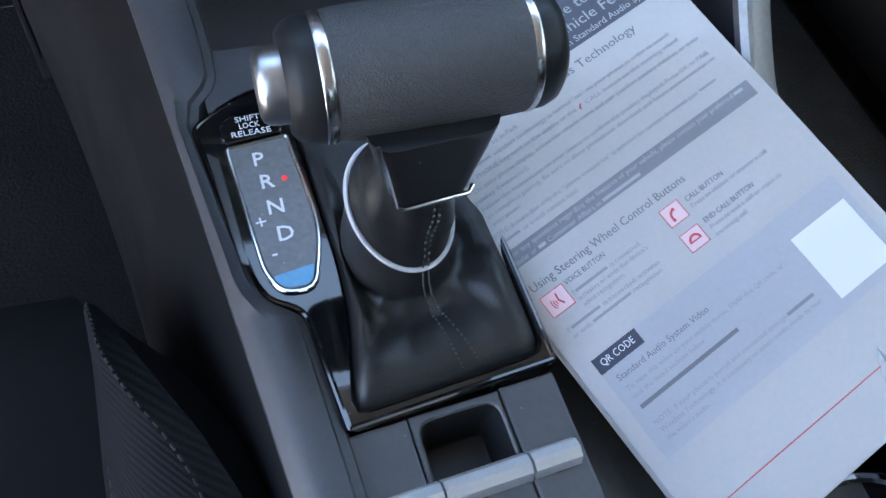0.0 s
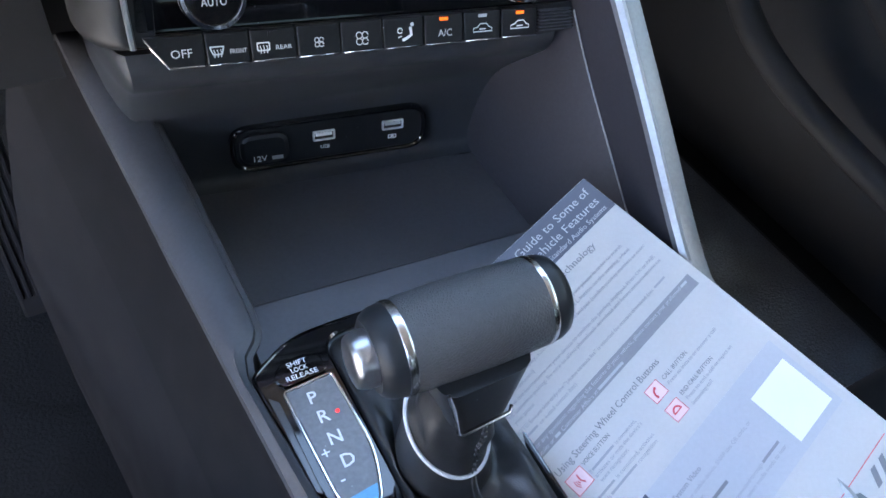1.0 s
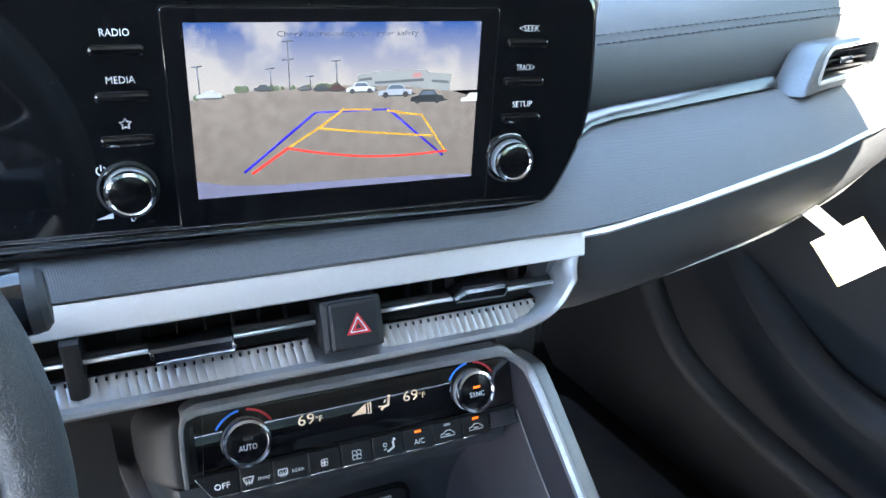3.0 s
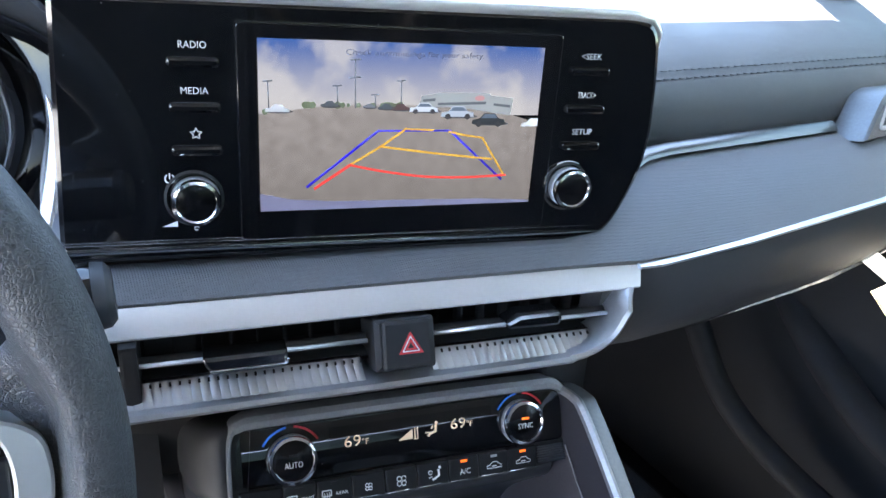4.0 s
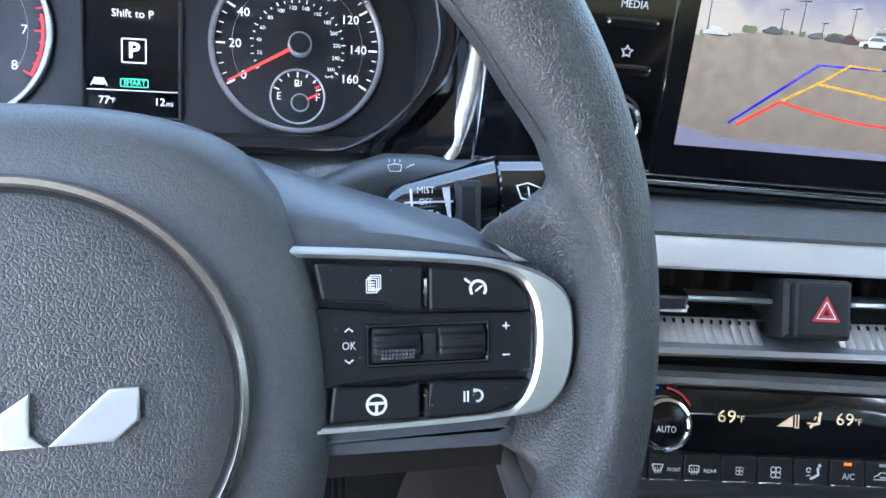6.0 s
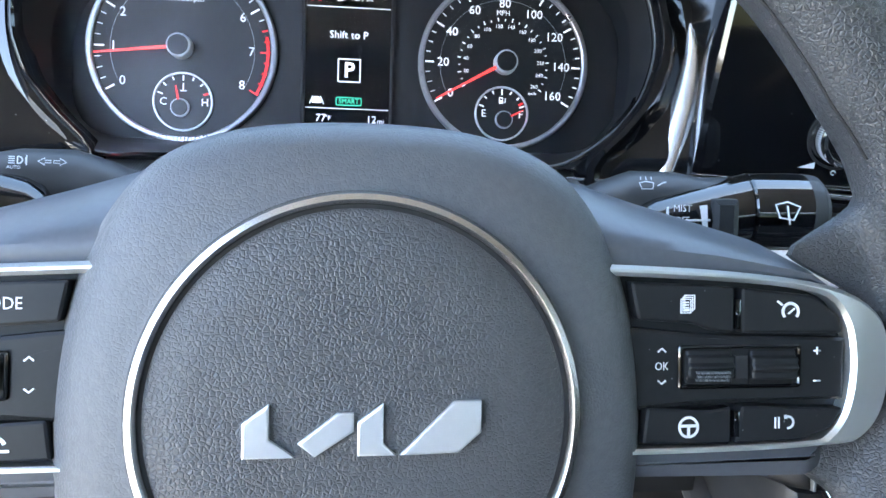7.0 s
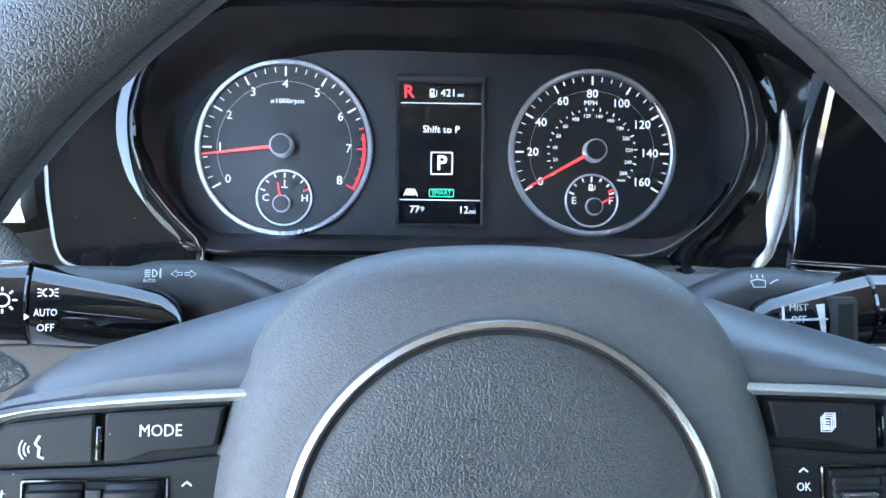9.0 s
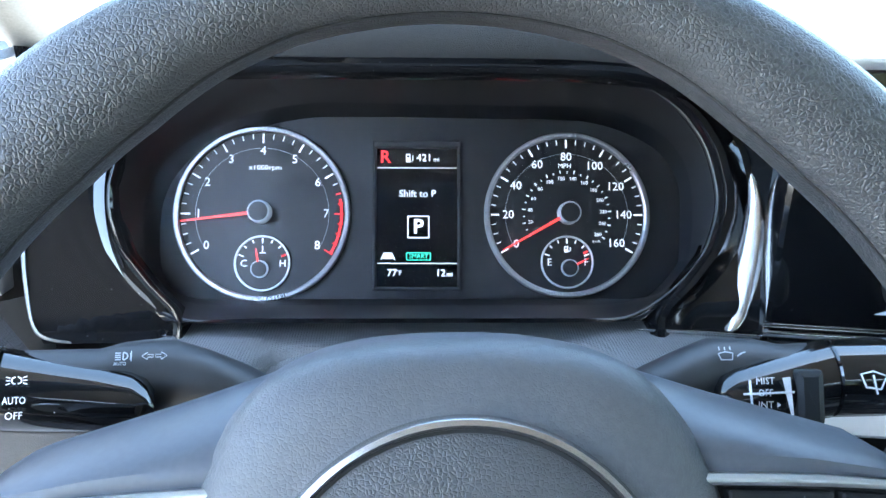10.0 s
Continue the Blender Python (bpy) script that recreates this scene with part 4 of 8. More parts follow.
# ---- infotainment ----
def screen():
    s = thing("infotainment_unit", FR((-0.005, 0.367, 0.80), 1.5, -10, -1) @ pose(-0.0005, -0.0009, 0), "piano black infotainment unit with a colour display and two knobs", "infotainment unit")
    out = [(-0.192, 0.1055), (0.160, 0.1075), (0.176, 0.104), (0.1815, 0.094), (0.1845, 0.070), (0.1872, 0.028), (0.1835, 0.004), (0.1755, -0.017), (0.165, -0.037), (0.155, -0.0455), (0.137, -0.0482), (-0.200, -0.0462)]
    out = rpoly(out, [0.004, 0.006, 0.006, 0.006, 0.02, 0.02, 0.02, 0.02, 0.012, 0.006, 0.01, 0.004], 3)
    part("bezel", G().plate(out, -0.03, 0.0, 0.003), GLOSS, s, "piano black bezel with dust specks")
    part("top_trim", G().tube([(-0.192, 0.108, -0.003), (0.0, 0.1092, -0.003), (0.158, 0.1098, -0.003), (0.175, 0.107, -0.004), (0.183, 0.098, -0.006), (0.185, 0.085, -0.008)], [0.0045, 0.0045, 0.0045, 0.004, 0.003, 0.001], 10), SATIN, s, "satin silver top edge")
    strip = lambda y, w, x1: part("chrome_strip", G().tube([(-0.200, y + 0.0020, 0.0004), (0.08, y, 0.0004), (x1 - 0.02, y - 0.0003, 0.0004), (x1, y - 0.0004, 0.0004)], [w, w, w * 0.8, w * 0.2], 12, flat=0.5), CHROME, s, "thin chrome strip")
    strip(-0.0416, 0.0024, 0.157)
    strip(-0.0371, 0.0006, 0.148), strip(-0.0355, 0.0004, 0.10)
    gl = part("display", G().plate(rect(-0.0975, 0.108, -0.0358, 0.0948, 0.003), -0.001, 0.0012, 0.0006), LCD_BACK, s, "glossy black display glass")
    part("groove", G().border(rect(-0.0985, 0.109, -0.0368, 0.0958, 0.0035), rect(-0.0975, 0.108, -0.0358, 0.0948, 0.003), -0.001, 0.0004), DARK_CHROME, s)
    # reversing picture on the display
    z0, X0, X1, Y0, Y1 = 0.0014, -0.0858, 0.0952, -0.0172, 0.0866
    W, H = X1 - X0, Y1 - Y0
    at = lambda u, v: (X0 + u * W, Y1 - v * H)

    def glow(name, top, low, strength, cloudy=0.0):
        m = bpy.data.materials.new(name)
        m.use_nodes = True
        t, k = m.node_tree, m.node_tree.nodes["Principled BSDF"]
        tc, sp, mr, mix = t.nodes.new("ShaderNodeTexCoord"), t.nodes.new("ShaderNodeSeparateXYZ"), t.nodes.new("ShaderNodeMapRange"), t.nodes.new("ShaderNodeMixRGB")
        t.links.new(tc.outputs["Object"], sp.inputs[0]), t.links.new(sp.outputs[1], mr.inputs[0])
        mr.inputs["From Min"].default_value, mr.inputs["From Max"].default_value = (Y0, at(0, 0.4)[1]) if not cloudy else (at(0, 0.36)[1], Y1)
        t.links.new(mr.outputs[0], mix.inputs[0])
        mix.inputs[1].default_value, mix.inputs[2].default_value = (*low, 1), (*top, 1)
        n = t.nodes.new("ShaderNodeTexNoise")
        n.inputs["Scale"].default_value, n.inputs["Detail"].default_value = (30, 8) if cloudy else (160, 8)
        t.links.new(tc.outputs["Object"], n.inputs["Vector"])
        cl, m2 = t.nodes.new("ShaderNodeMapRange"), t.nodes.new("ShaderNodeMixRGB")
        cl.inputs["From Min"].default_value, cl.inputs["From Max"].default_value = (0.47, 0.6) if cloudy else (0.3, 0.9)
        cl.inputs["To Max"].default_value = cloudy or 0.8
        t.links.new(n.outputs[0], cl.inputs[0]), t.links.new(cl.outputs[0], m2.inputs[0])
        m2.inputs[2].default_value = (0.85, 0.87, 0.9, 1) if cloudy else (0.20, 0.185, 0.18, 1)
        t.links.new(mix.outputs[0], m2.inputs[1]), t.links.new(m2.outputs[0], k.inputs["Emission Color"])
        k.inputs["Base Color"].default_value, k.inputs["Roughness"].default_value = (0.01, 0.01, 0.01, 1), 0.15
        k.inputs["Emission Strength"].default_value = strength * GLOW
        return m

    lit = lambda name, c, e=0.8: mat(name, c, 0.2, emit=e)
    pic_sky = glow("picture_sky", (0.05, 0.17, 0.60), (0.72, 0.74, 0.80), 0.66, 0.75)
    pic_ground = glow("picture_ground", (0.44, 0.425, 0.425), (0.30, 0.287, 0.28), 0.78)
    part("picture_sky", G().plate([at(0, 0), at(1, 0), at(1, 0.42), at(0, 0.42)], z0, z0 + 0.0001), pic_sky, gl, "blue cloudy sky on the display")
    hor = [(0, 1), (1, 1), (1, 0.47), (0.9, 0.42), (0.8, 0.385), (0.65, 0.37), (0.5, 0.362), (0.35, 0.362), (0.2, 0.375), (0.08, 0.40), (0, 0.425)]
    part("picture_ground", G().plate([at(u, v) for u, v in hor], z0 + 0.0002, z0 + 0.0003), pic_ground, gl, "grey car park on the display")
    part("picture_bumper", G().plate([at(u, v) for u, v in [(0, 1), (1, 1), (1, 0.985), (0.8, 0.965), (0.5, 0.955), (0.25, 0.95), (0.1, 0.93), (0.0, 0.89)]], z0 + 0.0004, z0 + 0.0005), lit("picture_bumper", (0.16, 0.16, 0.24), 0.7), gl)
    z1 = z0 + 0.0006
    part("picture_building", G().plate([at(u, v) for u, v in [(0.545, 0.37), (0.55, 0.305), (0.62, 0.285), (0.80, 0.285), (0.81, 0.30), (0.895, 0.315), (0.888, 0.42), (0.70, 0.375)]], z1, z1 + 0.0001), lit("picture_wall", (0.30, 0.305, 0.30), 0.42), gl)
    for pane in ([(0.555, 0.325), (0.60, 0.318), (0.60, 0.335), (0.555, 0.34)], [(0.61, 0.345), (0.79, 0.335), (0.79, 0.352), (0.61, 0.36)], [(0.82, 0.345), (0.885, 0.355), (0.885, 0.372), (0.82, 0.36)]):
        part("picture_window", G().plate([at(u, v) for u, v in pane], z1 + 0.0002, z1 + 0.0003), lit("picture_window", (0.1, 0.11, 0.12), 0.6), gl)
    part("picture_sign", G().plate(disc(*at(0.765, 0.315), 0.0034, 20, 0.0017), z1 + 0.0002, z1 + 0.0003), lit("picture_sign", (0.45, 0.22, 0.22), 0.7), gl)
    car = [(-1, 0.0), (-0.95, 0.32), (-0.55, 0.42), (-0.3, 0.8), (0.35, 0.8), (0.62, 0.42), (0.95, 0.34), (1, 0.0)]
    for u, v, w, c in ((0.56, 0.40, 0.052, (0.62, 0.63, 0.66)), (0.685, 0.430, 0.062, (0.42, 0.45, 0.5)), (0.805, 0.475, 0.064, (0.04, 0.045, 0.05)), (0.475, 0.390, 0.034, (0.10, 0.06, 0.06)), (0.425, 0.385, 0.03, (0.08, 0.09, 0.1)), (0.365, 0.377, 0.022, (0.15, 0.16, 0.18)), (0.23, 0.372, 0.03, (0.10, 0.11, 0.12)), (0.06, 0.405, 0.04, (0.55, 0.56, 0.58)), (0.985, 0.49, 0.05, (0.75, 0.76, 0.78))):
        x, y = at(u, v)
        hi = min(W * w, X1 - x) / (W * w)
        body = [(x + min(px, hi) * W * w, y + py * W * w * 0.75) for px, py in car]
        part("picture_car", G().plate(body, z1 + 0.0003, z1 + 0.0004), lit("picture_paint", c, 0.34), gl)
        if u < 0.95:
            part("picture_shadow", G().plate(disc(x + 0.15 * W * w, y + 0.0002, W * w * 1.1, 20, 0.0011 + 0.010 * max(0.0, w - 0.05)), z1 + 0.0001, z1 + 0.00015), lit("picture_shade", (0.06, 0.06, 0.065), 0.5), gl)
        for k in (-0.58, 0.6) if w > 0.04 and u < 0.95 else ():
            part("picture_tyre", G().plate(disc(x + k * W * w, y + 0.0002, W * w * 0.17, 12), z1 + 0.0005, z1 + 0.0006), lit("picture_rubber", (0.05, 0.05, 0.055), 0.5), gl)
        if w > 0.04 and u < 0.95:
            part("picture_car_window", G().plate([(x + px * W * w, y + py * W * w * 0.75) for px, py in [(-0.48, 0.45), (-0.27, 0.74), (0.32, 0.74), (0.55, 0.45)]], z1 + 0.0005, z1 + 0.0006), lit("picture_glass", (0.1, 0.13, 0.17), 0.7), gl)
    for u, v0, v1 in ((0.315, 0.10, 0.38), (0.475, 0.215, 0.365), (0.255, 0.25, 0.37), (0.03, 0.23, 0.41), (0.385, 0.30, 0.365)):
        g = G().stroke([at(u, v0), at(u + 0.003, v1)], 0.0007, z1 + 0.0001)
        g.stroke([at(u - 0.02 * (1 - v0), v0 + 0.004), at(u + 0.02 * (1 - v0), v0)], 0.0008, z1 + 0.0001)
        if v0 < 0.12:
            g.stroke([at(0.295, 0.205), at(0.335, 0.20)], 0.0009, z1 + 0.0001)
        part("picture_lamp_post", g, lit("picture_post", (0.10, 0.11, 0.13), 0.6), gl)
    trees = G()
    for i in range(22):
        u = 0.02 + 0.5 * random.random()
        trees.plate(disc(*at(u, 0.365 + (0.04 if u < 0.1 else 0.0)), 0.0012 + 0.0012 * random.random(), 8), z1 - 0.0003, z1 - 0.0002)
    part("picture_treeline", trees, lit("picture_tree", (0.12, 0.15, 0.10), 0.7), gl)
    z2 = z1 + 0.0008
    blue = G().stroke([at(0.155, 0.855), at(0.40, 0.515)], 0.0015, z2).stroke([at(0.40, 0.515), at(0.66, 0.515)], 0.0010, z2).stroke([at(0.66, 0.515), at(0.875, 0.835)], 0.0014, z2)
    part("guide_blue", blue, lit("guide_blue", (0.015, 0.01, 0.42), 0.75), gl, "blue steering guide lines")
    yel = G().stroke([at(0.305, 0.72), at(0.42, 0.60), at(0.50, 0.50)], 0.0012, z2 + 0.0002).stroke([at(0.405, 0.61), at(0.60, 0.655), at(0.83, 0.70)], 0.0012, z2 + 0.0002)
    yel.stroke([at(0.50, 0.505), at(0.60, 0.512)], 0.0010, z2 + 0.0002).stroke([at(0.655, 0.52), at(0.72, 0.545), at(0.785, 0.56), at(0.885, 0.81)], 0.0012, z2 + 0.0002)
    part("guide_yellow", yel, lit("guide_yellow", (0.68, 0.36, 0.04), 0.56), gl, "amber steering guide lines")
    red = G().stroke([at(0.18, 0.865), at(0.305, 0.72)], 0.0016, z2 + 0.0004).stroke(smooth_line([at(0.30, 0.72), at(0.42, 0.765), at(0.58, 0.805), at(0.74, 0.815), at(0.89, 0.805)], 6), 0.0013, z2 + 0.0004)
    part("guide_red", red, lit("guide_red", (0.85, 0.05, 0.04), 0.72), gl, "red stop line")
    text(gl, "Check surroundings for your safety.", *at(0.525, 0.062), z2, 0.0034, lit("caption_grey", (0.09, 0.10, 0.14), 0.6), w=0.088)
    # buttons and knobs
    for x, names in ((-0.121, (("RADIO", 0.0720), ("MEDIA", 0.0465), ("", 0.0215))), (0.1302, (("<SEEK", 0.0722), ("TRACK>", 0.0468), ("SETUP", 0.0218)))):
        for w, y in names:
            b = part("key", G().plate(rect(x - 0.0142, x + 0.0142, y - 0.0027, y + 0.0027, 0.0025), 0.0, 0.0038, 0.0016), GLOSS, s, "narrow gloss key with a bright edge")
            part("edge", G().tube([(x - 0.0125, y - 0.0022, 0.0022), (x + 0.0125, y - 0.0022, 0.0022)], 0.0006, 6), DARK_CHROME, b)
            if w:
                text(s, w, x + (0.0006 if x > 0 else 0), y + 0.0093, 0.0002, 0.0040, MARK, w=0.0150 if len(w) == 5 else 0.0135)
        part("recess", G().lathe([(0.0172, 0.0), (0.0172, 0.0008), (0.0158, 0.0010), (0.0155, -0.001)], 48, Matrix.Translation((x + (-0.0030 if x < 0 else -0.0068), -0.0078 if x < 0 else -0.0070, 0)), caps=False), BLACK, s)
        kx, ky = (-0.1232, -0.0078) if x < 0 else (0.1240, -0.0068)
        k = part("knob", G().lathe([(0.0136, 0.0), (0.0136, 0.008), (0.0129, 0.0094), (0.0122, 0.0100)], 48, Matrix.Translation((kx, ky, 0)), caps=False), GREY_METAL, s, "satin rotary knob with a chrome rim")
        teeth = G()
        for i in range(72):
            a0 = 2 * math.pi * i / 72
            teeth.tube([(kx + 0.0137 * math.cos(a0), ky + 0.0137 * math.sin(a0), 0.001), (kx + 0.0137 * math.cos(a0), ky + 0.0137 * math.sin(a0), 0.0072)], 0.00038, 4)
        part("knurling", teeth, SATIN, k)
        part("rim", G().lathe([(0.0138, 0.0075), (0.0142, 0.0095), (0.0136, 0.0118), (0.0118, 0.0123), (0.0110, 0.0114)], 48, Matrix.Translation((kx, ky, 0)), caps=False), CHROME, k, "chrome rim")
        part("cap", G().lathe([(0.0118, 0.0108), (0.0110, 0.0113), (0.0, 0.0115)], 40, Matrix.Translation((kx, ky, 0))), CAP, k)
    star = [polar(-0.1212, 0.0312, 0.0034 if i % 2 == 0 else 0.0016, 90 + 36 * i) for i in range(10)]
    sign = lambda g: part("symbol", g, MARK, s, "white printed symbol")
    sign(G().stroke(star, 0.0007, 0.0001, closed=True))
    sign(G().stroke(arc(-0.1372, 0.0045, 0.0026, 120, 420, 20), 0.0007, 0.0001).stroke([(-0.1372, 0.0045), (-0.1372, 0.008)], 0.0007, 0.0001))
    sign(G().plate([(-0.1432, -0.0252), (-0.1342, -0.0252), (-0.1342, -0.0218)], 0.0001, 0.0003))
    sign(G().stroke(arc(0.1235, -0.0070, 0.0178, 62, 118, 12), 0.0007, 0.0001))
    sign(G().stroke(arc(-0.1235, -0.0268, 0.0012, 0, 300, 10), 0.0005, 0.0001))


# ---- centre vents ----
def vents():
    v = thing("centre_air_vent", FR((0, 0.332, 0.703), 0, -9.4), "wide satin silver centre air vent with a ribbed lower lip", "air vent")
    # upper silver blade
    rows = []
    for i in range(29):
        x = -0.235 + 0.405 * i / 28
        b = x - 0.004 * (i == 28)
        rows.append([(b, 0.0160, -0.004), (b, 0.0168, -0.001), (b, 0.0185, 0.0), (x, 0.0318, -0.0095), (x, 0.0338, -0.0125), (x, 0.032, -0.02), (b, 0.0155, -0.02)])
    part("upper_blade", G().loft(rows), SATIN, v, "broad satin silver blade")
    # end loop and lower lip
    path = [(0.1632, 0.0205), (0.1545, 0.0120), (0.1485, 0.0015), (0.1430, -0.0095), (0.1345, -0.0180), (0.1225, -0.0238), (0.108, -0.0262), (0.080, -0.0276), (-0.235, -0.0278)]
    path = smooth_line(path, 6)
    rows = []
    for i, (x, y) in enumerate(path):
        t = Vector(path[min(i + 1, len(path) - 1)]) - Vector(path[max(i - 1, 0)])
        t.normalize()
        n = Vector((t.y, -t.x))
        n = n if n.dot(Vector((x - 0.05, y - 0.03))) > 0 else -n
        k = min(1.0, i / 10)
        e = 0.0175 * (1 - min(1.0, i / 9))
        a = lambda d, z: (x + n.x * d, y + n.y * d, z - e)
        rows.append([a(0.0035, -0.012), a(0.0045, 0.004), a(0.003, 0.0105 + 0.003 * k), a(0.0, 0.0125 + 0.003 * k), a(-0.0025, 0.0105 + 0.003 * k), a(-0.0040 - 0.001 * (1 - k), 0.006), a(-0.0055 - 0.004 * (1 - k), -0.014)])
    part("lower_lip", G().loft(rows), VENT_SATIN, v, "satin silver lip that turns up at its end")
    # ribbed ramp
    ramp = G()
    ramp.sheet([[(x, -0.0145, -0.004), (x, -0.0255, 0.0095)] for x in (-0.235, -0.04)], (0, 0, -0.004))
    ramp.sheet([[(x, -0.0145, -0.004), (x, -0.0255, 0.0095)] for x in (0.008, 0.133)], (0, 0, -0.004))
    part("ramp", ramp, VENT_SATIN, v, "grooved silver ramp")
    part("end_post", G().box(-0.1835, -0.1735, -0.0255, 0.0160, -0.03, 0.0065, 0.002), BLACK, v, "black post at the end of the vent")
    base = notch = None
    for i in range(63):
        x = -0.222 + i * 0.00560
        if -0.041 < x < 0.010 or x > 0.128:
            continue
        if base is None:
            cut = lambda dx, y, z, k: [(dx - 0.00278, y, z - 0.0001), (dx - 0.0019, y + 0.0003 * k, z + 0.0003 * k), (dx, y + 0.0005 * k, z + 0.0006 * k), (dx + 0.0019, y + 0.0003 * k, z + 0.0003 * k), (dx + 0.00278, y, z - 0.0001), (dx, y - 0.002, z - 0.001)]
            g = G().loft([cut(0.0, -0.0142, -0.0032, 1.0), cut(0.0001, -0.0152, -0.0022, 1.15), cut(0.0007, -0.0200, 0.0035, 1.0), cut(0.0013, -0.0236, 0.0078, 0.55), cut(0.0016, -0.0254, 0.0098, 0.1)])
            base = part("rib", g, VENT_SATIN, v, "rounded silver rib")
            base.matrix_basis = Matrix.Translation((x, 0, 0))
            notch = part("notch", G().plate(rect(-0.0007, 0.0007, -0.0010, 0.0016, 0.0003, 2), -0.0002, 0.0005, 0.0, pose(0.0001, -0.0156, -0.0008, -50, 0, 0)), VOID, v, "dark slot between two ribs")
            notch.matrix_basis = Matrix.Translation((x + 0.0028, 0, 0))
        else:
            again(base, v, Matrix.Translation((x, 0, 0)))
            again(notch, v, Matrix.Translation((x + 0.0028, 0, 0)))
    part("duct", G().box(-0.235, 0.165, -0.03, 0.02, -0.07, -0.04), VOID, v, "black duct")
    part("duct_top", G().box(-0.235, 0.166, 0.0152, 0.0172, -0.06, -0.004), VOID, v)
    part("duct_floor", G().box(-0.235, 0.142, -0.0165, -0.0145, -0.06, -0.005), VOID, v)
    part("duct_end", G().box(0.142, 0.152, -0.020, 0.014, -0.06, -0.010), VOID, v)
    for i in range(22):
        x = -0.225 + i * 0.0175
        if -0.045 < x < 0.012:
            continue
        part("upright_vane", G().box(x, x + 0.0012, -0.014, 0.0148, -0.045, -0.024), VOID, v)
    for x0, x1 in ((-0.235, -0.036), (0.006, 0.141)):
        b = part("vane", G().tube([(x0, -0.0005, -0.004), (x1, -0.0005, -0.004)], 0.0016, 8, flat=2.6), BLACK, v, "black blade with a chrome front edge")
        part("chrome_edge", G().tube([(x0, 0.0, 0.0005), (x1, 0.0, 0.0005)], 0.0015, 8), SATIN, b)
    for x0, x1, s in ((-0.134, -0.088, -1), (0.060, 0.1005, 1)):
        tab = part("adjuster_tab", G().plate(rpoly([(x0, 0.0), (x1 - 0.002, -0.001), (x1, 0.004), (x1 - 0.002, 0.0095), (x0 + 0.008, 0.0095), (x0 - 0.002, 0.0045)] if s > 0 else [(x0, -0.0055), (x1, -0.0055), (x1, 0.0045), (x0 - 0.004, 0.0045), (x0 - 0.003, -0.001)], 0.0015), -0.006, 0.009, 0.0025), DARK_CHROME, v, "sliding vent tab with a chrome edge")
        if s < 0:
            part("chrome_edge", G().tube([(x0, -0.0045, 0.0095), (x1 - 0.001, -0.0045, 0.0095), (x1, -0.001, 0.009)], 0.0011, 8), CHROME, tab)
    # hazard switch
    h = thing("hazard_switch", FR((0, 0.332, 0.703), 0, -9.4) @ pose(-0.0145, -0.0005, 0.004, -22, 0, 0), "black hazard light switch with a red outlined triangle", "switch")
    part("housing", G().plate(rect(-0.0195, 0.0215, -0.019, 0.0155, 0.003), -0.03, 0.0065, 0.004), BLACK, h)
    part("key", G().plate(rect(-0.0150, 0.0182, -0.0175, 0.0140, 0.0025), 0.004, 0.0105, 0.0022), BLACK, h)
    tri = lambda r: [polar(0.0034, -0.0030, r * 1.45, 90 + 120 * i) for i in range(3)]
    part("red_triangle", G().border(rpoly(tri(0.0066), 0.0005, 2), rpoly(tri(0.0050), 0.0005, 2), 0.0105, 0.0107), RED_ARC, h, "red printed triangle")
    part("white_triangle", G().border(rpoly(tri(0.0048), 0.0005, 2), rpoly(tri(0.0039), 0.0005, 2), 0.0105, 0.0107), MARK, h)
    part("inner_triangle", G().border(rpoly(tri(0.0034), 0.0003, 2), rpoly(tri(0.0018), 0.0003, 2), 0.0105, 0.0107), RED_ARC, h)


# ---- climate panel ----
HVAC = FR((0, 0.3298, 0.602), 24, -6, -2.4) @ pose(-0.0023, 0.0037, 0, 0, 0, -0.27) @ Matrix.Diagonal((0.982, 0.982, 1, 1))


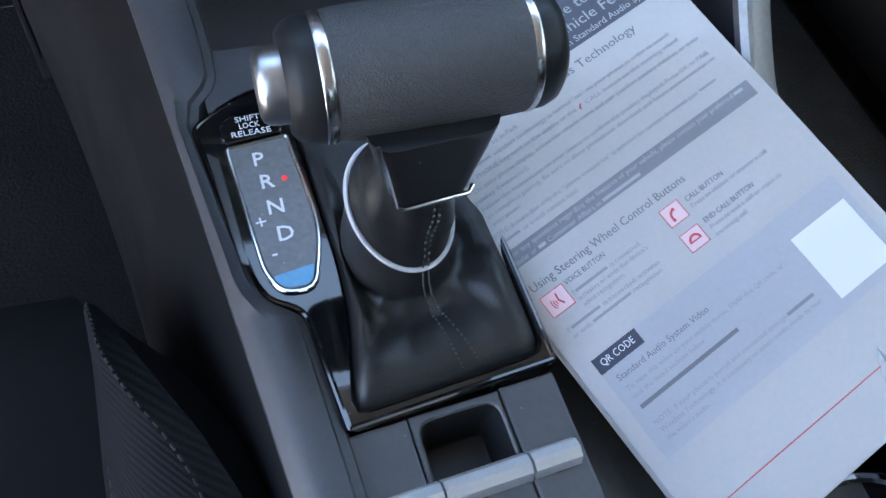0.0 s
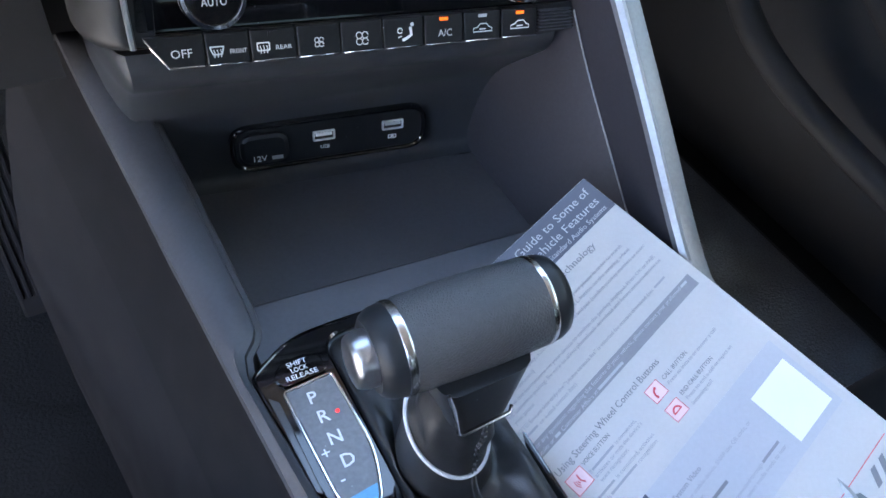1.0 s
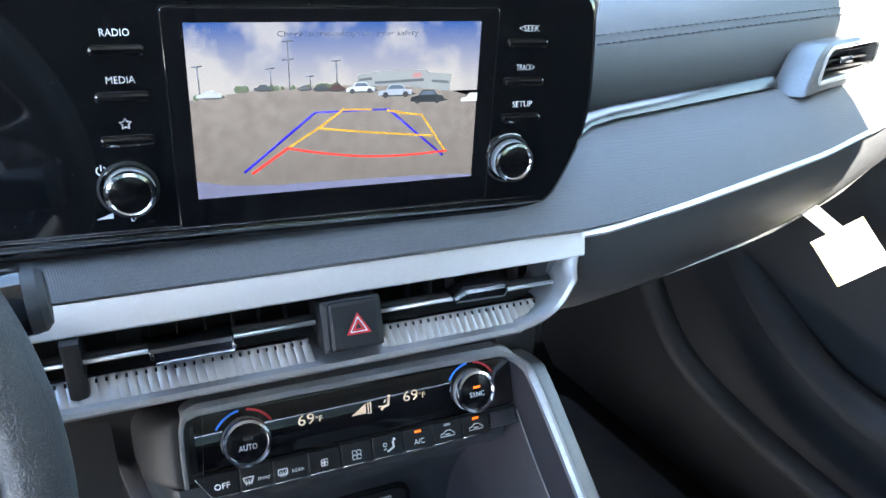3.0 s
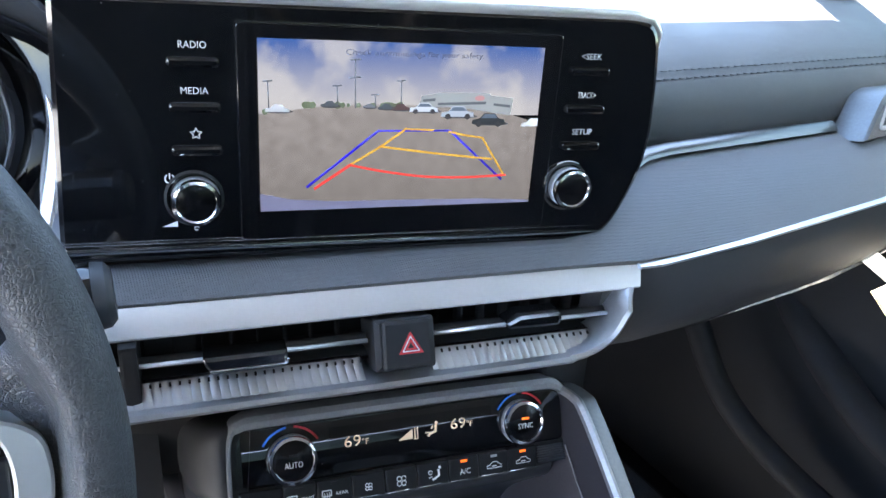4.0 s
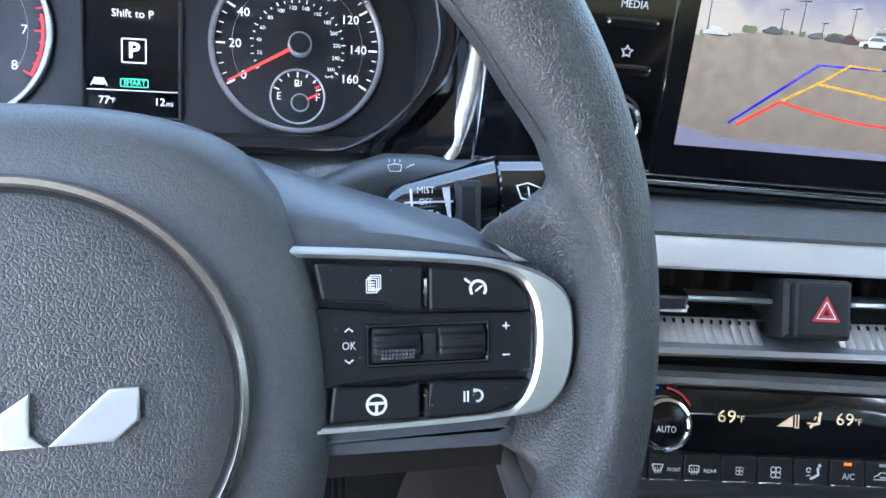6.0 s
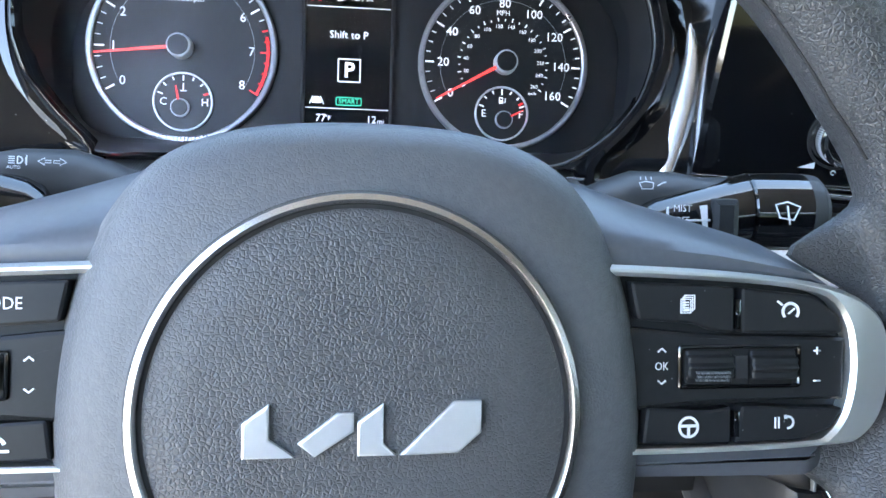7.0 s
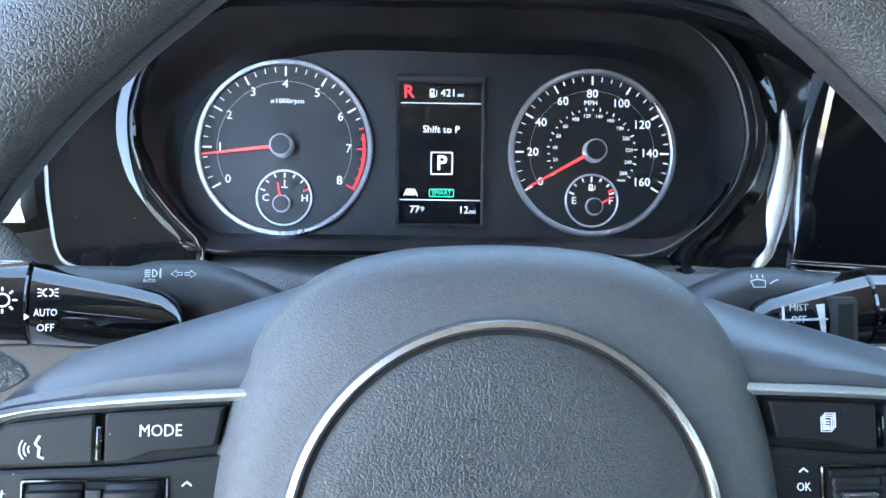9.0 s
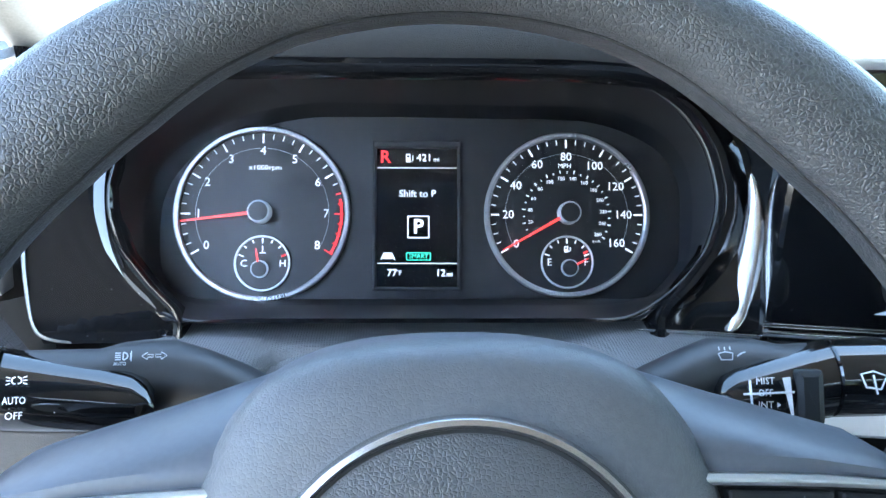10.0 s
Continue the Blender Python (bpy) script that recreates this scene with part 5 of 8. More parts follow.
def climate():
    c = thing("climate_panel", HVAC, "piano black climate panel with two knobs and a key row", "climate control")
    part("panel", G().plate(rpoly([(-0.1265, -0.0062), (0.1255, -0.0062), (0.1255, 0.034), (-0.122, 0.034)], [0.004, 0.004, 0.012, 0.012]), -0.012, 0.0, 0.001), GLOSS, c, "piano black panel")
    # slanted display window
    swell = lambda y: 0.0002 + 0.0024 * math.sin(math.pi * (y + 0.0040) / 0.0365)
    rows = [[(x, y, swell(y)) for y in np.linspace(-0.0040, 0.0325, 17)] for x in (-0.1195, -0.06, 0.0, 0.06, 0.1225)]
    part("face", G().sheet(rows, (0, 0, -0.003)), GLOSS, c, "piano black swelling face")
    rows = [[(x, y, swell(y) + 0.00015) for y in np.linspace(0.0040, 0.0280, 13)] for x in (-0.060, 0.0, 0.064)]
    part("display", G().sheet(rows, (0, 0, -0.004)), LCD_BACK, c, "dark curved segment display")
    for x, y in ((-0.0440, 0.0165), (0.0362, 0.0180)):
        text(c, "69", x, y, 0.0030, 0.0078, LCD_LIT, w=0.0120)
        text(c, "\u00b0F", x + 0.0092, y - 0.0012, 0.0030, 0.0042, LCD_LIT, w=0.005)
    g = G().plate([(-0.0105, 0.0122), (0.0005, 0.0122), (0.0005, 0.0194)], 0.0030, 0.0032)
    for i in range(2):
        g.stroke([(0.0022 + i * 0.002, 0.0122), (0.0022 + i * 0.002, 0.0200)], 0.0008, 0.0030)
    g.stroke([(0.0012, 0.0118), (0.0046, 0.0118)], 0.0007, 0.0030)
    g.stroke([(0.0186, 0.0198), (0.0180, 0.0150), (0.0140, 0.0142), (0.0122, 0.0122)], 0.0019, 0.0030)
    g.stroke([(0.0102, 0.0150), (0.0130, 0.0150)], 0.0009, 0.0030).stroke([(0.0150, 0.0172), (0.0162, 0.0195)], 0.0009, 0.0030)
    g.plate(disc(0.0190, 0.0212, 0.0012, 12), 0.0030, 0.0032)
    part("symbols", g, LCD_LIT, c, "pale lit symbols")
    # knobs with warm and cold arcs
    for kx, ky, word in ((-0.0868, 0.0112, "AUTO"), (0.0880, 0.0128, "SYNC")):
        at = Matrix.Translation((kx, ky, 0))
        k = part("knob", G().lathe([(0.0165, 0.0), (0.0163, 0.006), (0.0160, 0.0085), (0.0150, 0.0095)], 56, at, caps=False), GREY_METAL, c, "knurled satin rotary knob")
        teeth = G()
        for i in range(80):
            a0 = 2 * math.pi * i / 80
            teeth.tube([(kx + 0.0163 * math.cos(a0), ky + 0.0163 * math.sin(a0), 0.001), (kx + 0.0163 * math.cos(a0), ky + 0.0163 * math.sin(a0), 0.0072)], 0.0004, 4)
        part("knurling", teeth, SATIN, k)
        part("rim", G().lathe([(0.0163, 0.0072), (0.0167, 0.0088), (0.0160, 0.0110), (0.0142, 0.0116), (0.0134, 0.0106)], 56, at, caps=False), CHROME, k, "chrome rim")
        cap = part("cap", G().lathe([(0.0140, 0.0100), (0.0132, 0.0106), (0.0, 0.0108)], 48, at), CAP, k)
        text(cap, word, kx, ky - (0.0028 if word == "AUTO" else 0.002), 0.0109, 0.0040, MARK, w=0.0125)
        led = G().box(kx - 0.0028, kx + 0.0028, ky + 0.0028, ky + 0.0046, 0.0108, 0.0111)
        part("lamp", led, AMBER_LIT if word == "SYNC" else BUTTON, cap, "lit amber lamp" if word == "SYNC" else "unlit lamp")
        part("cold_arc", G().stroke(arc(kx, ky, 0.0215, 97, 150, 16), 0.0016, 0.0024), BLUE_ARC, c, "blue printed arc")
        part("warm_arc", G().stroke(arc(kx, ky, 0.0215, 30, 83, 16), 0.0016, 0.0024), RED_ARC, c, "red printed arc")
    # keys
    xs = [-0.1235, -0.0938, -0.0711, -0.0463, -0.0221, 0.0022, 0.0267, 0.0513, 0.0757, 0.1003]
    low, top = -0.0238, -0.0072
    part("key_bed", G().plate(rpoly([(-0.1240, top + 0.0005), (-0.113, low - 0.0008), (0.1015, low - 0.0008), (0.1265, low + 0.001), (0.1262, top + 0.0005)], 0.001), -0.02, -0.0015), BLACK, c)
    for i in range(9):
        x0, x1 = xs[i] + 0.0004, xs[i + 1] - 0.0004
        p = [(x0, low), (x1, low), (x1, top), (x0, top)] if i else [(x0 + 0.0105, low), (x1, low), (x1, top), (x0, top)]
        b = part("key", G().plate(rpoly(p, 0.0008, 2), -0.006, 0.0032, 0.0008), BUTTON, c, "gloss black climate key")
        edge = G()
        if i:
            edge.tube([(x0 + 0.001, low + 0.0004, 0.0028), (x1 - 0.001, low + 0.0004, 0.0028)], 0.00045, 6)
        else:
            edge.tube([(x0 + 0.0005, top - 0.001, 0.0028), (x0 + 0.0105, low + 0.0006, 0.0028), (x1 - 0.001, low + 0.0004, 0.0028)], 0.0006, 6)
        part("bright_edge", edge, CHROME if i in (0, 3, 4, 7, 8) else DARK_CHROME, b)
        cx, cy, z = (x0 + x1) / 2, (low + top) / 2 - 0.001, 0.0033
        ic = G()
        if i == 0:
            text(b, "OFF", cx + 0.003, cy, z, 0.0042, MARK, w=0.0105)
        elif i in (1, 2):
            ic.border(rpoly([(cx - 0.0095, cy + 0.0026), (cx - 0.0015, cy + 0.0026), (cx - 0.003, cy - 0.002), (cx - 0.008, cy - 0.002)] if i == 1 else [(cx - 0.009, cy + 0.0026), (cx - 0.002, cy + 0.0026), (cx - 0.002, cy - 0.002), (cx - 0.009, cy - 0.002)], 0.0008, 2), rpoly([(cx - 0.0085, cy + 0.0019), (cx - 0.0025, cy + 0.0019), (cx - 0.0035, cy - 0.0013), (cx - 0.0075, cy - 0.0013)] if i == 1 else [(cx - 0.0083, cy + 0.0019), (cx - 0.0027, cy + 0.0019), (cx - 0.0027, cy - 0.0013), (cx - 0.0083, cy - 0.0013)], 0.0006, 2), z, z + 0.0002)
            for k in range(3):
                ic.stroke([(cx - 0.0072 + k * 0.0017, cy - 0.0032), (cx - 0.0068 + k * 0.0017, cy - 0.001), (cx - 0.0072 + k * 0.0017, cy + 0.0008)], 0.0005, z)
            text(b, "FRONT" if i == 1 else "REAR", cx + 0.0052, cy - 0.0008, z, 0.0023, MARK, w=0.0085)
        elif i in (3, 4):
            r = 0.0017 if i == 3 else 0.0024
            for k in range(4):
                ic.stroke(arc(*polar(cx, cy, r, 45 + 90 * k), r * 0.72, 0, 330, 10), 0.0005, z)
        elif i == 5:
            ic.stroke([(cx + 0.004, cy + 0.004), (cx + 0.0045, cy - 0.0005), (cx + 0.001, cy - 0.0025), (cx - 0.001, cy - 0.003)], 0.0016, z).plate(disc(cx + 0.0052, cy + 0.0052, 0.0011, 10), z, z + 0.0002)
            ic.stroke(arc(cx - 0.0022, cy + 0.0022, 0.0014, 0, 330, 10), 0.0006, z).stroke([(cx - 0.0035, cy - 0.0015), (cx - 0.001, cy - 0.0008)], 0.0006, z)
        elif i == 6:
            text(b, "A/C", cx + 0.0008, cy - 0.0012, z, 0.0040, MARK, w=0.0085)
        else:
            car = [(cx - 0.006, cy - 0.0022), (cx - 0.0058, cy - 0.0002), (cx - 0.0032, cy + 0.0004), (cx - 0.0015, cy + 0.0022), (cx + 0.0025, cy + 0.0022), (cx + 0.0042, cy + 0.0002), (cx + 0.006, cy - 0.0004), (cx + 0.006, cy - 0.0022)]
            ic.stroke(car, 0.0006, z, closed=True).stroke([(cx - 0.002, cy - 0.0008), (cx + 0.002, cy - 0.0008)], 0.0008, z)
        if ic.v:
            part("symbol", ic, MARK, b)
        if i in (1, 2, 6, 7, 8):
            part("lamp", G().box(cx - 0.0026, cx + 0.0026, top - 0.0034, top - 0.0016, z, z + 0.0003), AMBER_LIT if i in (6, 8) else MARK_GREY if i == 7 else BUTTON, b, "lit amber lamp" if i in (6, 8) else "unlit lamp")
    for i in range(7):
        part("grille_slat", G().box(0.1022, 0.1262 - i * 0.0003, low + 0.0018 + i * 0.0019, low + 0.0028 + i * 0.0019, -0.002, 0.002, 0.0003), CONSOLE, c)
    # silver hoop round the panel
    pts = [(-0.1285, -0.0125), (-0.1288, 0.012), (-0.1272, 0.030), (-0.1205, 0.0372), (-0.10, 0.0388), (0.0, 0.0392), (0.10, 0.0388), (0.118, 0.0375), (0.128, 0.031)]
    pts = smooth_line(pts, 10)
    rows = []
    for i, (x, y) in enumerate(pts):
        t = (Vector(pts[min(i + 1, len(pts) - 1)]) - Vector(pts[max(i - 1, 0)])).normalized()
        n = Vector((-t.y, t.x))
        at = lambda d, z: (x + n.x * d, y + n.y * d, z)
        wide = 0.2 + 0.8 * max(0.0, n.y) ** 2
        inn = 0.0022 + 0.0020 * max(0.0, n.y) ** 2
        wide *= min(1.0, 0.75 + (len(pts) - 1 - i) / 30)
        rows.append([at(-inn, -0.004), at(-inn, 0.003), at(-inn * 0.7, 0.0052), at(0.0008 * wide, 0.0058), at(0.0045 * wide, 0.0035), at(0.0070 * wide, -0.008 * wide), at(0.004 * wide, -0.014)])
    part("hoop", G().loft(rows), HOOP, c, "satin silver hoop")
    # side cheek on the driver's side
    rings = []
    for dx, up, dn, z in ((0.0, 0.0, 0.0, 0.0), (0.0, 0.0, 0.0, 0.0028), (0.0016, 0.0010, 0.0006, 0.0034), (0.005, 0.003, 0.0016, 0.0022), (0.009, 0.0045, 0.0026, -0.001), (0.013, 0.006, 0.0034, -0.006), (0.0165, 0.007, 0.004, -0.013), (0.0195, 0.0078, 0.0044, -0.023), (0.0215, 0.008, 0.0046, -0.038), (0.0225, 0.008, 0.0046, -0.06), (0.0225, 0.008, 0.0046, -0.12)):
        rings.append([(x, y, z) for x, y in rpoly([(-0.1290 - 1.25 * dx, -0.0118 - 0.5 * dn), (-0.1170, -0.0118 - 0.5 * dn), (-0.1130, 0.0335 + up), (-0.1290 - 1.25 * dx, 0.0335 + up)], [0.004 + 0.7 * dx, 0.0005, 0.0005, 0.008 + 0.6 * dx], 6)])
    part("cheek", G().loft(rings), BLACK, c, "grey rounded side cheek", 60)


def stack_body():
    s = thing("centre_stack", Matrix.Identity(4), "dark housing of the centre stack above the open tray", "centre stack")
    # brow between vent and climate panel, and the overhang under it
    rows = []
    for i in range(11):
        x = -0.15 + 0.325 * i / 10
        k = -0.105 * x
        rows.append([(x, 0.395 + k, 0.69), (x, 0.352 + k, 0.672), (x, 0.350 + k, 0.664), (x, 0.362 + k, 0.650), (x, 0.375 + k, 0.640)])
    part("upper_panel", G().sheet(rows, (0, 0.02, 0)), BLACK, s)
    rows = []
    for i in range(11):
        x = -0.132 + 0.242 * i / 10
        k = -0.14 * (x + 0.02)
        p = HVAC @ Vector(((x + 0.0025) / 0.976, -0.0236, -0.004))
        q = lambda dy, dz: (x, p.y + dy, p.z + dz)
        rows.append(smooth_line([q(0.004, 0.006), q(0.0, 0.0), q(-0.0005, -0.006), q(0.004, -0.016), q(0.017, -0.029), (x, 0.367 + k, 0.527), (x, 0.375 + k, 0.510), (x, 0.379 + k, 0.488), (x, 0.379 + k, 0.466), (x, 0.376 + k, 0.457), (x, 0.368 + k, 0.4535)], 3))
    # its end turns back along the rail
    rows = [[(x + dx, y + dy, z) for x, y, z in rows[0]] for dx, dy in ((-0.0135, 0.10), (-0.0120, 0.06), (-0.0090, 0.030), (-0.0055, 0.012), (-0.0025, 0.003))] + rows
    part("overhang", G().sheet(rows, (0, 0.015, 0.0)), OVERHANG, s, "smooth dark overhang and back wall")
    part("core", G().box(-0.145, 0.10, 0.43, 0.47, 0.30, 0.70), VOID, s)
    part("end_filler", G().box(0.113, 0.152, 0.335, 0.45, 0.55, 0.668, 0.004), BLACK, s)
    part("side_core", G().box(0.10, 0.172, 0.385, 0.45, 0.55, 0.73), VOID, s)
    # sockets
    u = thing("socket_panel", FR((-0.006, 0.3755, 0.4915), 8, -8.5, -0.5) @ pose(-0.003, -0.0064, 0.0015) @ Matrix.Diagonal((0.92, 0.92, 1, 1)), "black oval socket panel with a power outlet and two USB ports", "socket panel")
    part("plate", G().plate(rect(-0.0745, 0.0685, -0.0172, 0.0158, 0.014, 6), -0.004, 0.0035, 0.002), BUTTON, u)
    part("rim", G().border(rect(-0.0770, 0.0710, -0.0197, 0.0183, 0.016, 6), rect(-0.0735, 0.0675, -0.0162, 0.0148, 0.0135, 6), -0.004, 0.0052, 0.0012), GLOSS, u)
    part("outlet_cap", G().plate(rect(-0.0705, -0.0355, -0.0130, 0.0120, 0.010, 6), 0.0, 0.0068, 0.003), BUTTON, u, "black flap over the power outlet")
    text(u, "12V", -0.0575, -0.0075, 0.0069, 0.0048, MARK, w=0.0095)
    part("bar_mark", G().box(-0.0485, -0.0405, -0.0092, -0.0062, 0.0069, 0.0071), MARK_GREY, u)
    part("seam", G().box(0.0250, 0.0255, -0.015, 0.0135, 0.0035, 0.0037), VOID, u)
    for x, y in ((-0.0090, 0.0030), (0.0440, 0.0038)):
        p = part("usb_port", G().border(rect(x - 0.0085, x + 0.0085, y - 0.0042, y + 0.0042, 0.0015), rect(x - 0.0070, x + 0.0070, y - 0.0028, y + 0.0028, 0.0006), 0.002, 0.0048, 0.0005), SATIN, u, "metal-rimmed USB port")
        part("tongue", G().box(x - 0.0062, x + 0.0062, y - 0.0002, y + 0.0022, 0.0015, 0.0042), MARK if x < 0 else MARK_GREY, p)
        part("cavity", G().box(x - 0.0070, x + 0.0070, y - 0.0028, y + 0.0028, 0.0030, 0.0037), VOID, p)
    text(u, "USB", -0.0085, -0.0070, 0.0037, 0.0030, MARK, w=0.0068)
    part("battery_mark", G().border(rect(0.0405, 0.0470, -0.0082, -0.0048, 0.0005), rect(0.0411, 0.0464, -0.0076, -0.0054), 0.0036, 0.0038).box(0.0425, 0.0450, -0.0072, -0.0058, 0.0036, 0.0038), MARK, u)


# ---- centre console ----
def console():
    c = thing("centre_console", Matrix.Identity(4), "grey centre console with an open tray and raised side rails", "centre console")
    ys = [-0.55, -0.3, -0.1, 0.0, 0.05, 0.09, 0.110, 0.116, 0.122, 0.130, 0.17, 0.206, 0.218, 0.226, 0.232, 0.25, 0.30, 0.34, 0.38, 0.42, 0.45, 0.47, 0.49, 0.52]
    xi = [(-0.55, -0.085), (0.063, -0.1000), (0.110, -0.1025), (0.116, -0.1085), (0.122, -0.1135), (0.130, -0.1165), (0.206, -0.1250), (0.218, -0.1225), (0.226, -0.1155), (0.232, -0.1128), (0.243, -0.1118), (0.31, -0.1148), (0.364, -0.1180), (0.416, -0.1252), (0.474, -0.1340), (0.52, -0.1385)]
    xo = [(-0.55, -0.105), (0.048, -0.1215), (0.085, -0.1245), (0.17, -0.1315), (0.26, -0.1390), (0.36, -0.1480), (0.48, -0.1635), (0.52, -0.1690)]
    skirt = []
    zt = [(-0.55, 0.50), (0.22, 0.499), (0.30, 0.503), (0.36, 0.515), (0.42, 0.537), (0.45, 0.555), (0.47, 0.572), (0.52, 0.63)]
    rows = []
    for y in ys:
        a, b, z = interp(y, xi), interp(y, xo), interp(y, zt)
        rows.append([(a, y, 0.44), (a, y, z - 0.006), (a - 0.0015, y, z - 0.0015), (a - 0.005, y, z), (a * 0.5 + b * 0.5, y, z + 0.0008), (b + 0.006, y, z - 0.002), (b + 0.002, y, z - 0.006), (b + 0.0015, y, z - 0.014), (b + 0.004, y, z - 0.022)])
        skirt.append([(b + 0.0045, y, z - 0.020), (b + 0.0062, y, z - 0.036), (b + 0.0040, y, z - 0.056), (b - 0.006, y, z - 0.085), (b - 0.022, y, z - 0.13), (b - 0.040, y, z - 0.19), (b - 0.056, y, z - 0.26), (b - 0.068, y, z - 0.33), (b - 0.078, y, 0.0)])
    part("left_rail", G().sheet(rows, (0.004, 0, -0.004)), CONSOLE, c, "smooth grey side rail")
    # below the rail the same plastic is coloured darker to stand for shade
    part("side_panel", G().sheet([q[:5] for q in skirt], (0.004, 0, -0.004)), SHADED_PLASTIC, c, "moulded side panel coloured dark for the shade on it")
    part("lower_panel", G().sheet([[(q[4][0] + 0.003, q[4][1], q[4][2] + 0.006)] + q[4:] for q in skirt], (0.004, 0, -0.004)), CONSOLE_FOOT_SHADED, c, "matt lower side panel with shade put into its colour")
    # tray
    rows = []
    for i in range(9):
        s = i / 8
        yy = 0.2585 + 0.115 * s
        rows.append([(-0.1175 - 0.002 * s, yy + 0.008 * (1 - s) + 0.012 * s, 0.4545), (-0.05, yy + 0.006 * s, 0.4535), (0.03, yy - 0.003 - 0.008 * s, 0.4535), (0.10, yy - 0.008 - 0.016 * s, 0.4535)])
    part("tray_mat", G().sheet(rows, (0, 0, -0.01)), RUBBER, c, "dark rubber tray mat")
    rows = [[(x, 0.2490 - 0.070 * (x + 0.115), 0.4925), (x, 0.2520 - 0.070 * (x + 0.115), 0.4905), (x, 0.2545 - 0.07 * (x + 0.115), 0.484), (x, 0.2585 - 0.07 * (x + 0.115), 0.458), (x, 0.263 - 0.07 * (x + 0.115), 0.453)] for x in np.linspace(-0.122, 0.105, 9)]
    part("tray_front", G().sheet(rows, (0, -0.004, -0.002)), CONSOLE_DARK, c)
    rows = [[(x, 0.2492 - 0.070 * (x + 0.115), 0.4928), (x, 0.238 - 0.05 * (x + 0.115), 0.4938), (x, 0.20, 0.4915)] for x in np.linspace(-0.117, 0.105, 9)]
    part("front_deck", G().sheet(rows, (0, 0, -0.012)), RUBBER, c, "grey deck ahead of the selector")
    # right-hand wall of the tray, and above its joint the fin that carries the silver rail
    levels = lambda y, pts: [(x, y + dy, z) for x, dy, z in pts]
    cols = (levels(0.372, [(0.0920, 0.006, 0.450), (0.0985, 0.002, 0.500), (0.1075, -0.012, 0.545), (0.1165, -0.034, 0.575), (0.1210, -0.044, 0.598)]),
            levels(0.330, [(0.0915, 0.015, 0.450), (0.0990, 0.010, 0.500), (0.1090, 0.0, 0.545), (0.1175, -0.012, 0.577), (0.1210, -0.0182, 0.5905)]),
            levels(0.285, [(0.0910, 0.005, 0.450), (0.0995, 0.002, 0.500), (0.1090, -0.001, 0.535), (0.1165, -0.0015, 0.557), (0.1195, -0.002, 0.5637)]),
            levels(0.236, [(0.0910, 0.004, 0.450), (0.1010, 0.002, 0.482), (0.1090, 0.0, 0.507), (0.1145, -0.0005, 0.520), (0.1170, -0.001, 0.5245)]),
            levels(0.190, [(0.0915, 0.0, 0.450), (0.1020, 0.0, 0.470), (0.1085, 0.0, 0.482), (0.1125, 0.0, 0.4885), (0.1138, 0.0, 0.4918)]),
            levels(0.120, [(0.0920, 0.0, 0.450), (0.1040, 0.0, 0.465), (0.1085, 0.0, 0.474), (0.1105, 0.0, 0.482), (0.1112, 0.0, 0.486)]))
    part("tray_wall", G().sheet([smooth_line(q, 3) for q in zip(*[smooth_line(k, 4) for k in cols])], (0.004, 0, -0.001)), CONSOLE_DARK, c, "smooth dark wall beside the tray")
    fin = [((0.1216, 0.327, 0.596), (0.1228, 0.334, 0.634)), ((0.1213, 0.3122, 0.589), (0.1210, 0.315, 0.6325)), ((0.1203, 0.2945, 0.574), (0.1175, 0.292, 0.6285)), ((0.1190, 0.268, 0.550), (0.1160, 0.262, 0.6035)), ((0.1172, 0.237, 0.525), (0.1150, 0.235, 0.580)),
           ((0.1150, 0.210, 0.505), (0.1138, 0.203, 0.551)), ((0.1138, 0.187, 0.490), (0.1130, 0.17, 0.521)), ((0.1118, 0.14, 0.484), (0.1120, 0.14, 0.5035)), ((0.1105, 0.0, 0.478), (0.1090, 0.0, 0.490)), ((0.1080, -0.3, 0.475), (0.1065, -0.25, 0.488))]
    part("side_fin", G().sheet([[a, tuple((Vector(a) + Vector(b)) / 2), b] for a, b in fin], (0.003, 0, 0)), CONSOLE_DARK, c, "dark fin under the silver rail")
    part("fin_joint", G().tube(smooth_line([(0.1206, 0.3112, 0.5903), (0.1191, 0.283, 0.5637), (0.1166, 0.2345, 0.5245), (0.1140, 0.200, 0.499)], 5), 0.0006, 6), GREY_METAL, c)
    path = smooth_line([tuple(HVAC @ Vector((0.1262, 0.0345, -0.004))), (0.1228, 0.312, 0.6345), (0.1205, 0.292, 0.630), (0.1185, 0.235, 0.5815), (0.1165, 0.170, 0.5225), (0.1155, 0.14, 0.505), (0.114, 0.09, 0.496), (0.112, 0.0, 0.492), (0.110, -0.25, 0.49)], 5)
    inner, outer = [], []
    for i, p in enumerate(path):
        p = Vector(p)
        t = (Vector(path[min(i + 1, len(path) - 1)]) - Vector(path[max(i - 1, 0)])).normalized()
        side = Vector((1, 0.0, 0.0))
        side = (side - t * side.dot(t)).normalized()
        up = t.cross(side)
        up = up if up.z > 0 else -up
        q = lambda a, b: tuple(p + side * a + up * b)
        f = min(1.0, 0.7 + i / 30)
        inner.append([q(-0.004 * f, -0.004), q(-0.0045 * f, 0.0005), q(-0.002 * f, 0.003 * f), q(0.0008, 0.0022 * f), q(0.001, -0.004)])
        outer.append([q(0.001, -0.004), q(0.0012, 0.0015), q(0.004, 0.0018), q(0.013, -0.0005), q(0.0155, -0.004), q(0.016, -0.02)])
    part("silver_rail", G().loft(inner), HOOP, c, "satin silver rail edge")
    part("grey_rail", G().loft(outer), GREY_METAL, c, "grey satin rail face")
